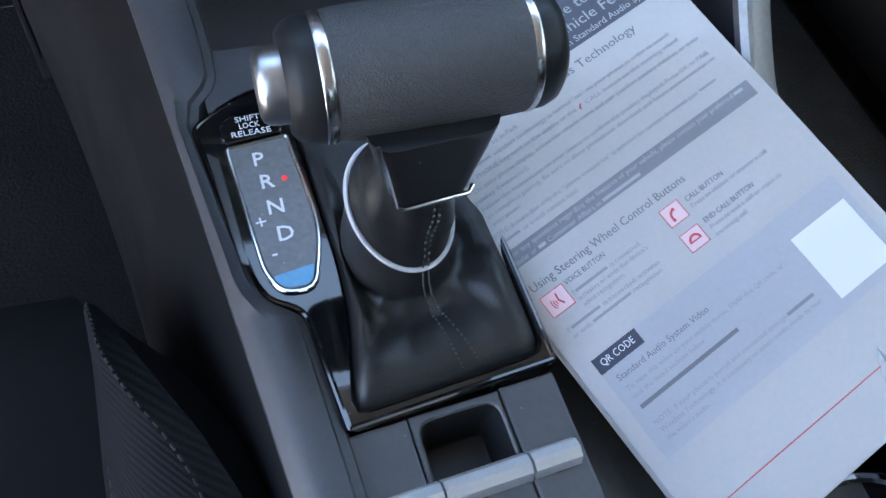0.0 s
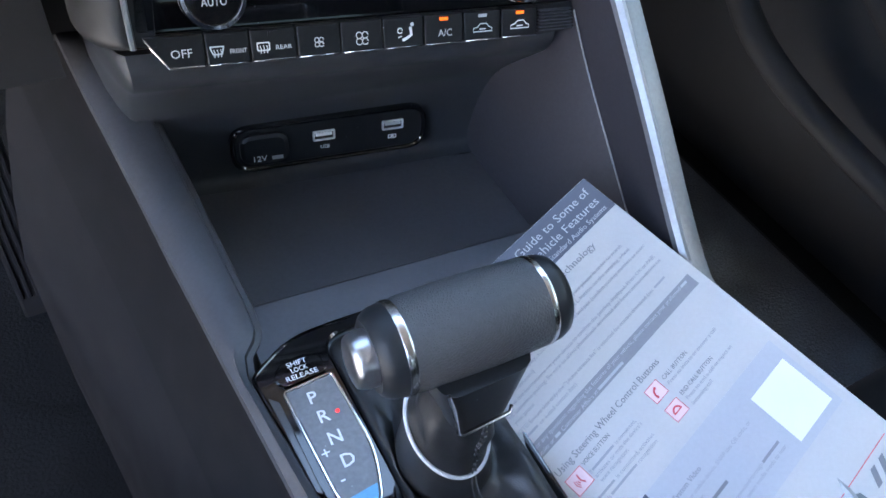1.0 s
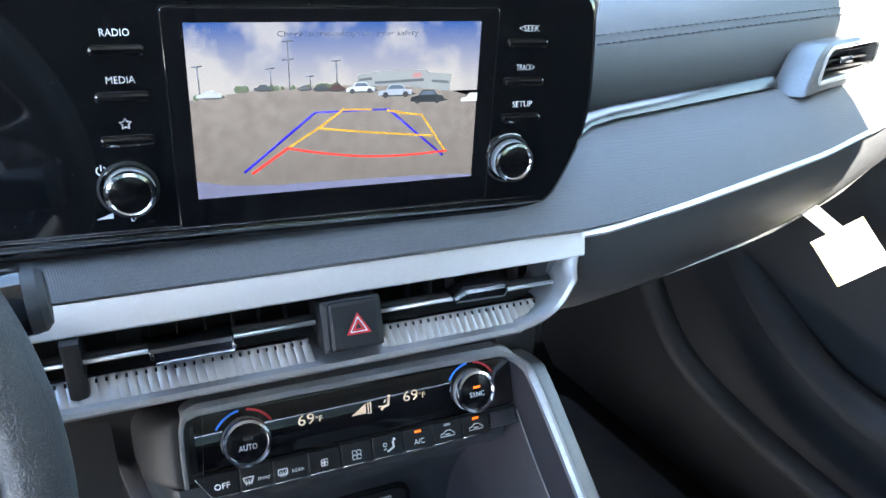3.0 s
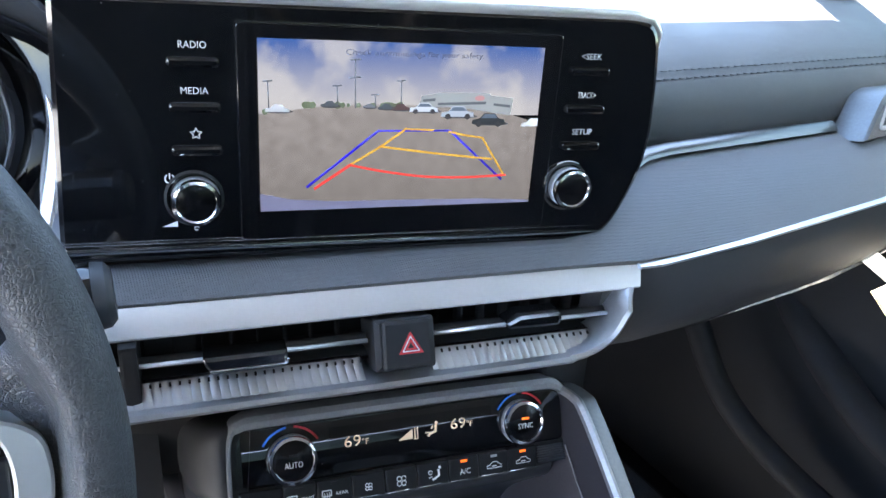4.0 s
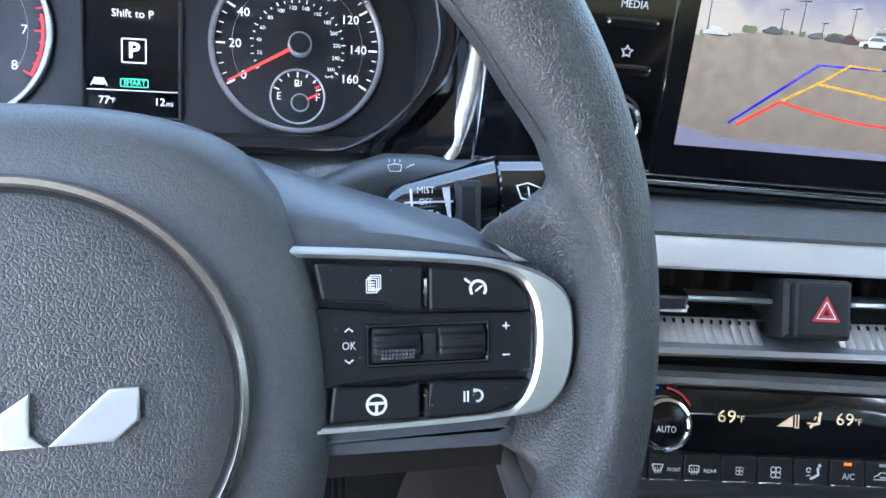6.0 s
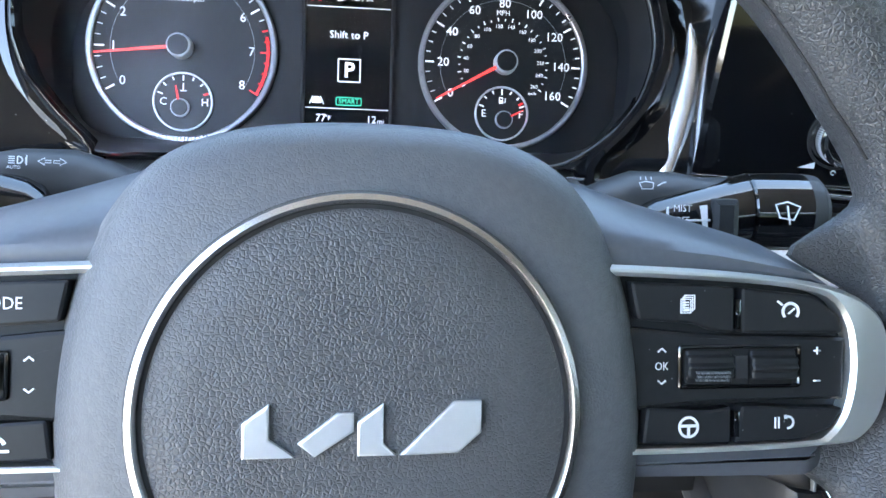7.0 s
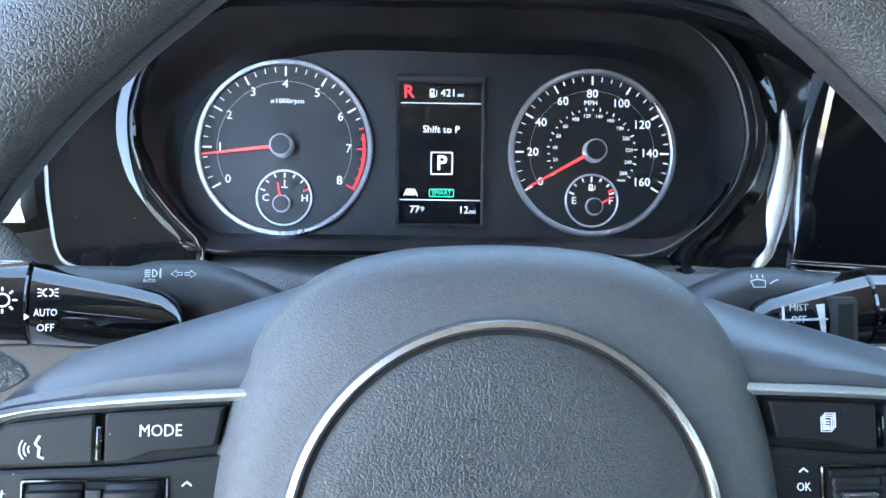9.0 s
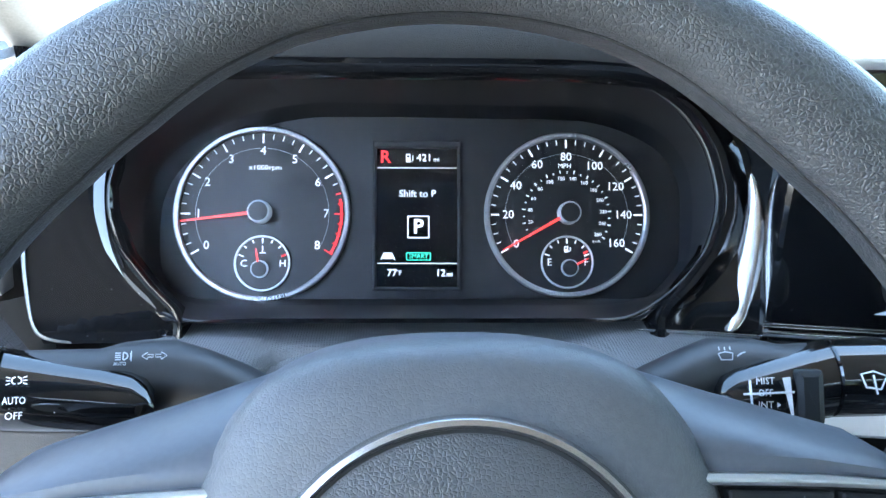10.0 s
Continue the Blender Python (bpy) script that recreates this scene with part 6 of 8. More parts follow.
    g = G().plate([(0.30, 0.62), (0.17, 0.50), (0.0, 0.47), (-0.3, 0.47), (-0.3, 0.0), (0.5, 0.0), (0.5, 0.60)], 0.1235, 0.134, 0.004, Matrix(((0, 0, 1, 0), (1, 0, 0, 0), (0, 1, 0, 0), (0, 0, 0, 1))))
    part("outer_cheek", g, CARPET, c, "black carpeted outer side")
    part("base", G().box(-0.112, 0.10, -0.55, 0.262, 0.05, 0.44), VOID, c)
    # rear lids with the little bin and its bright handle
    part("lid_left", G().box(-0.1000, -0.0758, -0.10, 0.0625, 0.478, 0.4915, 0.0012), LID, c, "grey flap")
    part("lid_right", G().box(-0.0398, -0.0178, -0.10, 0.0635, 0.478, 0.4915, 0.0012), LID, c, "grey flap")
    hole = rect(-0.0728, -0.0422, 0.0300, 0.0597, 0.006)
    part("lid_middle", G().border(rect(-0.0752, -0.0404, 0.012, 0.0630, 0.0005), hole, 0.478, 0.4912, 0.0008), LID, c, "grey flap with a finger well")
    part("well", G().loft([[(x, y, 0.490) for x, y in hole], [(x, y, 0.474) for x, y in offset(hole, 0.002)], [(x * 0.9 - 0.0057, y * 0.9 + 0.0035, 0.468) for x, y in offset(hole, 0.003)]], cap=(False, True)), BLACK, c, "black finger well")
    part("lid_rear", G().box(-0.0752, -0.0404, -0.10, 0.0115, 0.478, 0.4912, 0.001), LID, c)
    for x0, x1, e in ((-0.1000, -0.0722, 0), (-0.0714, -0.0400, 0), (-0.0390, -0.0212, 1)):
        g = G()
        rows = []
        for k in range(7):
            x = x0 + (x1 - x0) * k / 6
            h = 1.0 if not (e and k > 4) else (1 - 0.35 * (k - 4) / 2)
            rows.append([(x, 0.0390, 0.4905), (x, 0.0372, 0.4960 * 1), (x, 0.034, 0.4975), (x, 0.0305, 0.4962), (x, 0.0285, 0.4905)])
        part("handle", g.loft(rows), SATIN, c, "bright rounded handle bar")
    part("deck_right", G().box(-0.0145, 0.098, -0.40, 0.2, 0.44, 0.462, 0.002), LID, c, "grey deck under the brochure")
    cup = thing("cup_holder", pose(0.085, -0.045, 0.462), "chrome-ringed cup holder in the console", "cup holder")
    part("ring", G().border(disc(0, 0, 0.042, 48), disc(0, 0, 0.037, 48), -0.002, 0.005, 0.0015), CHROME, cup, "chrome ring")
    part("well", G().lathe([(0.0372, 0.002), (0.0372, -0.02), (0.034, -0.021), (0.0, -0.0215)], 40, caps=False), BLACK, cup)


def selector():
    s = thing("gear_selector", pose(0.0025, 0.0007, 0, 0, 0, 0.95) @ Matrix.Diagonal((0.986, 0.986, 1, 1)), "automatic gear selector with a leather T-handle standing in a leather boot", "gear selector")
    out = rpoly([(-0.1184, 0.1304), (-0.1143, 0.1207), (-0.1032, 0.1142), (-0.1003, 0.0644), (-0.0168, 0.0660), (-0.0150, 0.208), (-0.028, 0.2215), (-0.056, 0.2255), (-0.1000, 0.2265), (-0.1272, 0.2105)], [0.012, 0.006, 0.008, 0.002, 0.003, 0.012, 0.012, 0.01, 0.014, 0.006], 4)
    out = out[::-1] if area(out) < 0 else out
    low = rpoly([(-0.0955, 0.0700), (-0.0205, 0.0715), (-0.0195, 0.212), (-0.040, 0.2185), (-0.0845, 0.2175), (-0.0845, 0.118)], [0.006, 0.008, 0.012, 0.012, 0.012, 0.02], 9)
    N = 112
    low, rim = resample(low, N, -0.055, 0.14), resample(out, N, -0.055, 0.14)
    part("bezel", G().border(rim, low, 0.482, 0.4955, 0.0012), GLOSS, s, "piano black bezel")
    edge = [(x, y, 0.4948) for x, y in offset(out, 0.0016)]
    part("bezel_edge", G().tube(edge, 0.0013, 8, closed=True), GLOSS, s, "polished bezel edge")
    # indicator
    ind = rpoly([(-0.1138, 0.1937), (-0.1118, 0.1333), (-0.1075, 0.1240), (-0.0962, 0.1222), (-0.0876, 0.1468), (-0.0893, 0.1945)], [0.001, 0.006, 0.004, 0.006, 0.015, 0.001], 4)
    ind = ind[::-1] if area(ind) < 0 else ind
    p = part("indicator", G().plate(ind, 0.4945, 0.4968, 0.0006), PLATE, s, "speckled grey indicator plate")
    part("indicator_rim", G().border(offset(ind, -0.0016), ind, 0.494, 0.4972, 0.0005), CHROME, s)
    blue = rpoly([(-0.1104, 0.1305), (-0.1072, 0.1248), (-0.0966, 0.1232), (-0.0935, 0.1318)], [0.002, 0.004, 0.004, 0.001], 4)
    part("blue_film", G().plate(blue, 0.4968, 0.4972), BLUE_FILM, p, "blue protective film")
    z = 0.4969
    for w, x, y in (("P", -0.1030, 0.1855), ("R", -0.1022, 0.1738), ("N", -0.1015, 0.1610), ("D", -0.1008, 0.1480)):
        text(p, w, x, y, z, 0.0068, MARK, turn=-3, bold=0.015)
    text(p, "+", -0.1088, 0.1552, z, 0.0062, MARK), text(p, "-", -0.1070, 0.1405, z, 0.0062, MARK)
    part("position_lamp", G().plate(disc(-0.0948, 0.1737, 0.0011, 16), z, z + 0.0004), RED_LIT, p, "lit red lamp")
    sl = rpoly([(-0.1165, 0.2035), (-0.114, 0.1965), (-0.0895, 0.1975), (-0.0895, 0.2075), (-0.097, 0.2120), (-0.1115, 0.2105)], 0.003)
    q = part("release_cover", G().plate(sl, 0.494, 0.4970, 0.0008), GLOSS, s, "black shift lock cover")
    for w, y in (("SHIFT", 0.2078), ("LOCK", 0.2040), ("RELEASE", 0.2000)):
        text(q, w, -0.1025, y, 0.4971, 0.0029, MARK, turn=-2, w={"SHIFT": 0.0105, "LOCK": 0.0085, "RELEASE": 0.0165}[w])
    part("side_insert", G().plate(rpoly([(-0.1205, 0.140), (-0.1172, 0.138), (-0.1180, 0.1905), (-0.1225, 0.1955)], 0.001, 2), 0.494, 0.4966, 0.0006), LID_EDGE, s, "narrow gloss insert beside the indicator")
    # boot: a skirt in the bezel, drawn up to the piping, then a sleeve up to the neck
    cen = Vector((-0.0605, 0.130))
    turn = [math.atan2(y - cen.y, x - cen.x) for x, y in low]
    hoop = lambda a: Vector((cen.x + 0.0194 * math.cos(a), cen.y + 0.0198 * math.sin(a), 0.5262 + 0.0125 * math.sin(a) - 0.0075 * math.cos(a)))
    neck = lambda a: Vector((-0.0572 + 0.0142 * math.cos(a), 0.1280 + 0.0140 * math.sin(a), 0.5580))
    rings = []
    bump = lambda a, at, w: math.exp(-(math.remainder(a - at, 2 * math.pi) / w) ** 2)
    rise = [(0.0, 0.0), (0.4, 0.004), (0.55, 0.012), (0.64, 0.05), (0.72, 0.16), (0.80, 0.33), (0.88, 0.56), (0.94, 0.78), (1.0, 1.0)]
    for k in (0.0, 0.03, 0.08, 0.15, 0.23, 0.31, 0.39, 0.46, 0.52, 0.58, 0.63, 0.68, 0.73, 0.78, 0.84, 0.90, 0.95, 1.0):
        ring = []
        for (x, y), a in zip(low, turn):
            q = hoop(a)
            e = interp(k, [(0, 0), (0.30, 0.36), (0.52, 0.72), (0.68, 0.93), (0.80, 1.0), (1, 1.0)])
            wide = 1 + 0.16 * max(0.0, 1 - abs(k - 0.76) / 0.24)  # the sleeve sags above its foot
            qx, qy = cen.x + (q.x - cen.x) * wide, cen.y + (q.y - cen.y) * wide
            swell = math.exp(-((k - 0.28) / 0.17) ** 2) * (0.0048 * bump(a, -2.35, 0.5) + 0.0062 * bump(a, -0.62, 0.45) + 0.0040 * bump(a, 0.75, 0.5) + 0.0036 * bump(a, 2.5, 0.5) + 0.0012)
            crease = -0.0030 * math.exp(-((k - 0.53) / 0.07) ** 2) * (0.5 + 0.5 * math.sin(3 * a + 0.4))
            fold = math.sin(math.pi * min(1.0, k / 0.9)) * (0.0006 * math.sin(9 * a + 6 * k) + 0.0004 * math.sin(17 * a - 9 * k))
            z = 0.4905 + 0.0062 * min(1.0, k / 0.08) ** 0.6 + (q.z - 0.4967) * interp(k, rise) + swell + crease + fold
            ring.append((x + (qx - x) * e, y + (qy - y) * e, max(z, 0.4905)))
        rings.append(ring)
    for k in (0.15, 0.3, 0.45, 0.6, 0.75, 0.88, 1.0):
        ring = []
        for a in turn:
            p = hoop(a).lerp(neck(a), k)
            f = math.sin(math.pi * k) * (0.0011 * math.sin(3 * a + 9 * k) + 0.0008 * math.sin(7 * a + 4 * k))
            ring.append((p.x + f * math.cos(a), p.y + f * math.sin(a), p.z))
        rings.append(ring)
    part("boot", G().loft(rings), BOOT, s, "black leather boot with loose folds", 60)
    ring = [tuple(hoop(2 * math.pi * i / 48) + Vector((0.0006 * math.cos(2 * math.pi * i / 48), 0.0006 * math.sin(2 * math.pi * i / 48), 0))) for i in range(48)]
    part("piping", G().tube(ring, 0.0010, 8, closed=True), PIPING, s, "pale piping round the boot")
    for want in (-0.0525, -0.0455):
        i = min(range(N), key=lambda j: abs(low[j][0] - want) + 10 * max(0.0, low[j][1] - 0.08))
        line = smooth_line([Vector(r[i]) + Vector((0, -0.0005, 0.0005)) for r in rings[2:]], 4)
        g = G()
        for j in range(0, len(line) - 1, 2):
            a, b = Vector(line[j]), Vector(line[j + 1])
            g.tube([tuple(a), tuple(a * 0.2 + b * 0.8)], 0.00045, 5)
        part("stitching", g, STITCH, s, "row of grey stitches")
    # neck
    lo = rpoly([(-0.0705, 0.1120), (-0.0445, 0.1120), (-0.0435, 0.1400), (-0.0710, 0.1400)], 0.006, 4)
    hi = rpoly([(-0.0770, 0.1130), (-0.0375, 0.1130), (-0.0365, 0.1500), (-0.0775, 0.1500)], 0.008, 4)
    mix = lambda k: [(x * (1 - k) + u * k, y * (1 - k) + w * k) for (x, y), (u, w) in zip(lo, hi)]
    part("neck", G().loft([[(x, y, 0.556) for x, y in mix(0)], [(x, y, 0.564) for x, y in mix(0.3)], [(x, y, 0.573) for x, y in mix(0.7)], [(x, y, 0.584) for x, y in mix(1.1)]]), BUTTON, s, "smooth black neck")
    part("neck_trim", G().tube([(-0.0762, 0.1145, 0.586), (-0.0745, 0.1115, 0.578), (-0.0708, 0.1108, 0.5595), (-0.0680, 0.1105, 0.5570), (-0.0460, 0.1108, 0.5570), (-0.0438, 0.1130, 0.5575)], 0.0009, 8), RING_METAL, s, "polished trim under the neck")
    # handle
    k0, k1 = Vector((-0.1055, 0.1410, 0.5895)), Vector((-0.0158, 0.1353, 0.5900))
    m = Matrix.Translation(k0) @ (k1 - k0).to_track_quat("Z", "Y").to_matrix().to_4x4() @ Matrix.Diagonal((0.94, 0.94, 1.01, 1))
    L = (k1 - k0).length
    part("release_button", G().lathe([(0.0, 0.0012), (0.0086, 0.0014), (0.0104, 0.0020), (0.0115, 0.0036), (0.0119, 0.0060), (0.0119, 0.0135)], 40, m), STEEL, s, "satin chrome push button")
    part("collar", G().lathe([(0.0126, 0.0095), (0.0150, 0.0090), (0.0172, 0.0105), (0.0190, 0.0135), (0.0196, 0.0182)], 44, m), BUTTON, s, "black end collar")
    part("ring", G().lathe([(0.0198, 0.0180), (0.0202, 0.0186), (0.0202, 0.0208), (0.0199, 0.0214)], 48, m), RING_METAL, s, "polished metal ring")
    part("grip", G().lathe([(0.0197, 0.0216), (0.0203, 0.026), (0.0207, 0.042), (0.0208, 0.055), (0.0204, 0.068), (0.0198, 0.0785)], 56, m), KNOB_LEATHER, s, "grained leather grip")
    part("ring", G().lathe([(0.0198, 0.0782), (0.0200, 0.0786), (0.0200, 0.0803), (0.0197, 0.0808)], 48, m), RING_METAL, s, "polished metal ring")
    part("end_cap", G().lathe([(0.0195, 0.0808), (0.0192, 0.0845), (0.0178, 0.0878), (0.0150, 0.0900), (0.0, 0.0906)], 44, m), BUTTON, s, "black rounded end cap")


def brochure():
    X, Y, N = Vector((0.9271, 0.3154, 0.2023)), Vector((-0.3473, 0.9259, 0.1484)), Vector((-0.1405, -0.2078, 0.9680))
    m = Matrix(((X.x, Y.x, N.x, -0.0494), (X.y, Y.y, N.y, 0.1864), (X.z, Y.z, N.z, 0.5052), (0, 0, 0, 1))) @ pose(0, 0, 0, 0, 0, -1.0)
    b = thing("brochure", m, "folded printed vehicle features guide lying across the console", "brochure")
    x0, x1, y1 = -0.0012, 0.1452, -0.2240
    bow = lambda x, y: 0.0012 * math.sin(math.pi * (x - x0) / (x1 - x0)) * math.sin(math.pi * y / y1)
    leaf = lambda dx, dy, dz: [[(x0 + dx + (x1 - x0) * i / 12, y1 * j / 14 + dy, dz) for j in range(15)] for i in range(13)]
    part("sheet", G().sheet(leaf(0, 0, 0.0), (0, 0, -0.0003)), PAPER, b, "glossy white front leaf")
    part("back_leaf", G().sheet([[(x, y, z - 0.0012 - bow(x, y)) for x, y, z in r] for r in leaf(-0.0016, -0.0010, 0)], (0, 0, -0.0003)), PAPER, b, "white leaf folded underneath")
    z = 0.0001
    box = lambda name, x0, x1, y0, y1, mt, lab="", zz=z: part(name, G().box(x0, x1, y0, y1, zz, zz + 0.0001), mt, b, lab)
    bar = lambda x0, x1, y, mt=INK_TEXT, h=0.0012, zz=z: part("printed_bar", G().box(x0, x1, y - h / 2, y + h / 2, zz, zz + 0.0001), mt, b)
    box("title_band", x0, x1 - 0.0002, -0.0240, -0.0002, INK_NAVY, "dark printed title band")
    z1 = z + 0.0001
    text(b, "Guide to Some of", 0.1395, -0.0068, z1, 0.0050, INK_PALE, side="RIGHT", w=0.062)
    text(b, "Vehicle Features", 0.1395, -0.0145, z1, 0.0050, INK_PALE, side="RIGHT", w=0.058)
    text(b, "with Standard Audio Systems", 0.1395, -0.0208, z1, 0.0030, INK_PALE, side="RIGHT", w=0.060)
    L = lambda s, x, y, w=0.0, cap=0.0021, mt=INK_TEXT: text(b, s, x, y, z, cap, mt, side="LEFT", w=w)
    L("Wireless Technology", 0.0555, -0.0312, 0.0600, 0.0040, INK)
    bar(0.0080, 0.0215, -0.0380)
    L("must be in Park", 0.0230, -0.0380, 0.0210)
    bar(0.0105, 0.0265, -0.0424)
    L("wireless technology is turned \u201con\u201d on your phone in order to search", 0.0280, -0.0424, 0.0980)
    L("the PHONE key next to the display or the", 0.0105, -0.0468, 0.0585)
    L("CALL button on the steering wheel", 0.0745, -0.0468, 0.0525)
    part("icon_symbol", G().stroke(arc(0.0728, -0.0476, 0.0016, 100, 200, 8), 0.0007, z), INK_RED, b)
    L("On your phone display, select the vehicle name and pair (confirm passkey matches, or enter", 0.0110, -0.0514, 0.1245)
    L("passkey if instructed)", 0.0085, -0.0555, 0.0275)
    L("Follow the instructions on your device to confirm the passkey displayed. Press OK or PAIR", 0.0090, -0.0595, 0.1250)
    L("to complete pairing. Be sure to allow phonebook download and future autoconnection on", 0.0090, -0.0631, 0.1255)
    L("your phone", 0.0090, -0.0667, 0.0140)
    L("NOTE: Ensure that only the \u201cphone contact list\u201d is selected for contact download", 0.0045, -0.0714, 0.1060)
    L("(not", 0.1120, -0.0714, 0.0050), bar(0.1185, 0.1280, -0.0714)
    bar(0.0055, 0.0165, -0.0752), L("or e-mail contact lists).", 0.0180, -0.0752, 0.0290)
    for y in (-0.0520, -0.0590):
        part("step_dot", G().plate(disc(0.0055, y, 0.0017, 16), z, z + 0.0001), INK_RED, b)
    box("notice_bar", 0.0038, 0.1388, -0.0872, -0.0793, INK_GREY, "grey printed notice bar")
    text(b, "For any questions regarding the features of your vehicle, please contact your preferred", 0.0058, -0.0815, z1, 0.0021, INK_PALE, side="LEFT", w=0.1225)
    bar(0.1295, 0.1345, -0.0815, INK_PALE, 0.0014, z1)
    text(b, "dealer or", 0.0058, -0.0852, z1, 0.0021, INK_PALE, side="LEFT", w=0.0110)
    text(b, "Consumer Affairs at", 0.0230, -0.0852, z1, 0.0021, INK_PALE, side="LEFT", w=0.0280)
    bar(0.0182, 0.0218, -0.0852, INK_PALE, 0.0014, z1), bar(0.0522, 0.0725, -0.0852, INK_PALE, 0.0014, z1)
    L("Using Steering Wheel Control Buttons", 0.0045, -0.0972, 0.0815, 0.0036, INK)
    for name, x, y in (("call", 0.0675, -0.1112), ("end", 0.0675, -0.1242), ("voice", 0.0050, -0.1116)):
        s = 0.0100 if name != "voice" else 0.0112
        box("icon_tile", x, x + s, y, y + s * 0.86, INK_PINK, "pink printed button picture")
        part("icon_border", G().border(rect(x, x + s, y, y + s * 0.86), rect(x + 0.0003, x + s - 0.0003, y + 0.0003, y + s * 0.86 - 0.0003), z1, z1 + 0.0001), INK_RED, b)
        cx, cy = x + s / 2, y + s * 0.43
        g = G()
        if name == "call":
            g.stroke(arc(cx + 0.0012, cy - 0.0012, 0.003, 100, 200, 10), 0.0010, z1)
            g.plate(disc(cx - 0.0016, cy - 0.0022, 0.0008, 8), z1, z1 + 0.0001).plate(disc(cx + 0.0007, cy + 0.0017, 0.0008, 8), z1, z1 + 0.0001)
        elif name == "end":
            g.stroke(arc(cx, cy - 0.001, 0.0026, 10, 170, 10), 0.0010, z1)
            g.stroke([(cx - 0.003, cy - 0.0008), (cx + 0.003, cy - 0.0008)], 0.0006, z1)
        else:
            for i in range(3):
                g.stroke(arc(cx + 0.0005, cy, 0.0012 + i * 0.001, 150, 230, 8), 0.0004, z1)
            g.stroke([(cx + 0.001, cy + 0.003), (cx + 0.0006, cy), (cx + 0.002, cy - 0.0022)], 0.0007, z1)
        part("icon_symbol", g, INK_RED, b)
    L("CALL BUTTON", 0.0803, -0.1052, 0.0205, 0.0023, INK), L("Press to initiate or answer a call", 0.0803, -0.1087, 0.0425)
    L("END CALL BUTTON", 0.0805, -0.1166, 0.0275, 0.0023, INK), L("Press to end a call or reject an", 0.0808, -0.1202, 0.0400), L("incoming call", 0.0808, -0.1238, 0.0170)
    L("VOICE BUTTON", 0.0175, -0.1030, 0.0205, 0.0023, INK)
    L("If", 0.0172, -0.1079, 0.0012), bar(0.0190, 0.0355, -0.1079), L("is connected,", 0.0368, -0.1079, 0.0160)
    L("activates or ends the device\u2019s", 0.0176, -0.1110, 0.0365), L("voice recognition.", 0.0180, -0.1141, 0.0215)
    L("If", 0.0062, -0.1184, 0.0012), bar(0.0082, 0.0230, -0.1184), L("is connected, activates", 0.0245, -0.1184, 0.0295)
    L("or ends", 0.0066, -0.1216, 0.0092), bar(0.0168, 0.0365, -0.1216), L("recognition", 0.0375, -0.1216, 0.0150)
    box("panel_tint", 0.0060, 0.1386, -0.1785, -0.1330, INK_PALE, "grey-blue tinted panel")
    part("code_tag", G().box(0.0060, 0.0281, -0.1398, -0.1330, z1, z1 + 0.0001), INK_NAVY, b, "dark printed tag")
    text(b, "QR CODE", 0.0170, -0.1363, z1 + 0.0001, 0.0030, INK_WHITE, w=0.0165)
    z += 0.0001
    L("Standard Audio System Video", 0.0100, -0.1446, 0.0470, 0.0027, INK)
    L("To view this video on your mobile device, SNAP this QR code, or", 0.0105, -0.1496, 0.0835), L("visit the listed website below.", 0.0105, -0.1533, 0.0375)
    bar(0.0105, 0.0615, -0.1580, INK, 0.0017, z)
    L("NOTE: If your phone is paired and connected through", 0.0105, -0.1657, 0.0700), bar(0.0815, 0.0960, -0.1657, INK_GREY, 0.0014, z)
    L("Wireless Technology, it is necessary to select media mode to hear", 0.0110, -0.1693, 0.0860), L("the video\u2019s audio.", 0.0112, -0.1729, 0.0215)
    part("pale_square", G().box(0.1042, 0.1350, -0.1741, -0.1438, z, z + 0.0001), INK_WHITE, b, "blank white printed square")
    z -= 0.0001
    box("red_line", 0.0060, 0.1386, -0.2029, -0.2025, INK_RED, "thin red printed line")
    part("maker_mark", G().plate([(0.112, -0.2140), (0.117, -0.2065), (0.121, -0.2065), (0.116, -0.2140)], z, z + 0.0001).plate([(0.120, -0.2140), (0.125, -0.2065), (0.129, -0.2065), (0.124, -0.2140)], z, z + 0.0001), INK, b, "plain slanted printed mark")


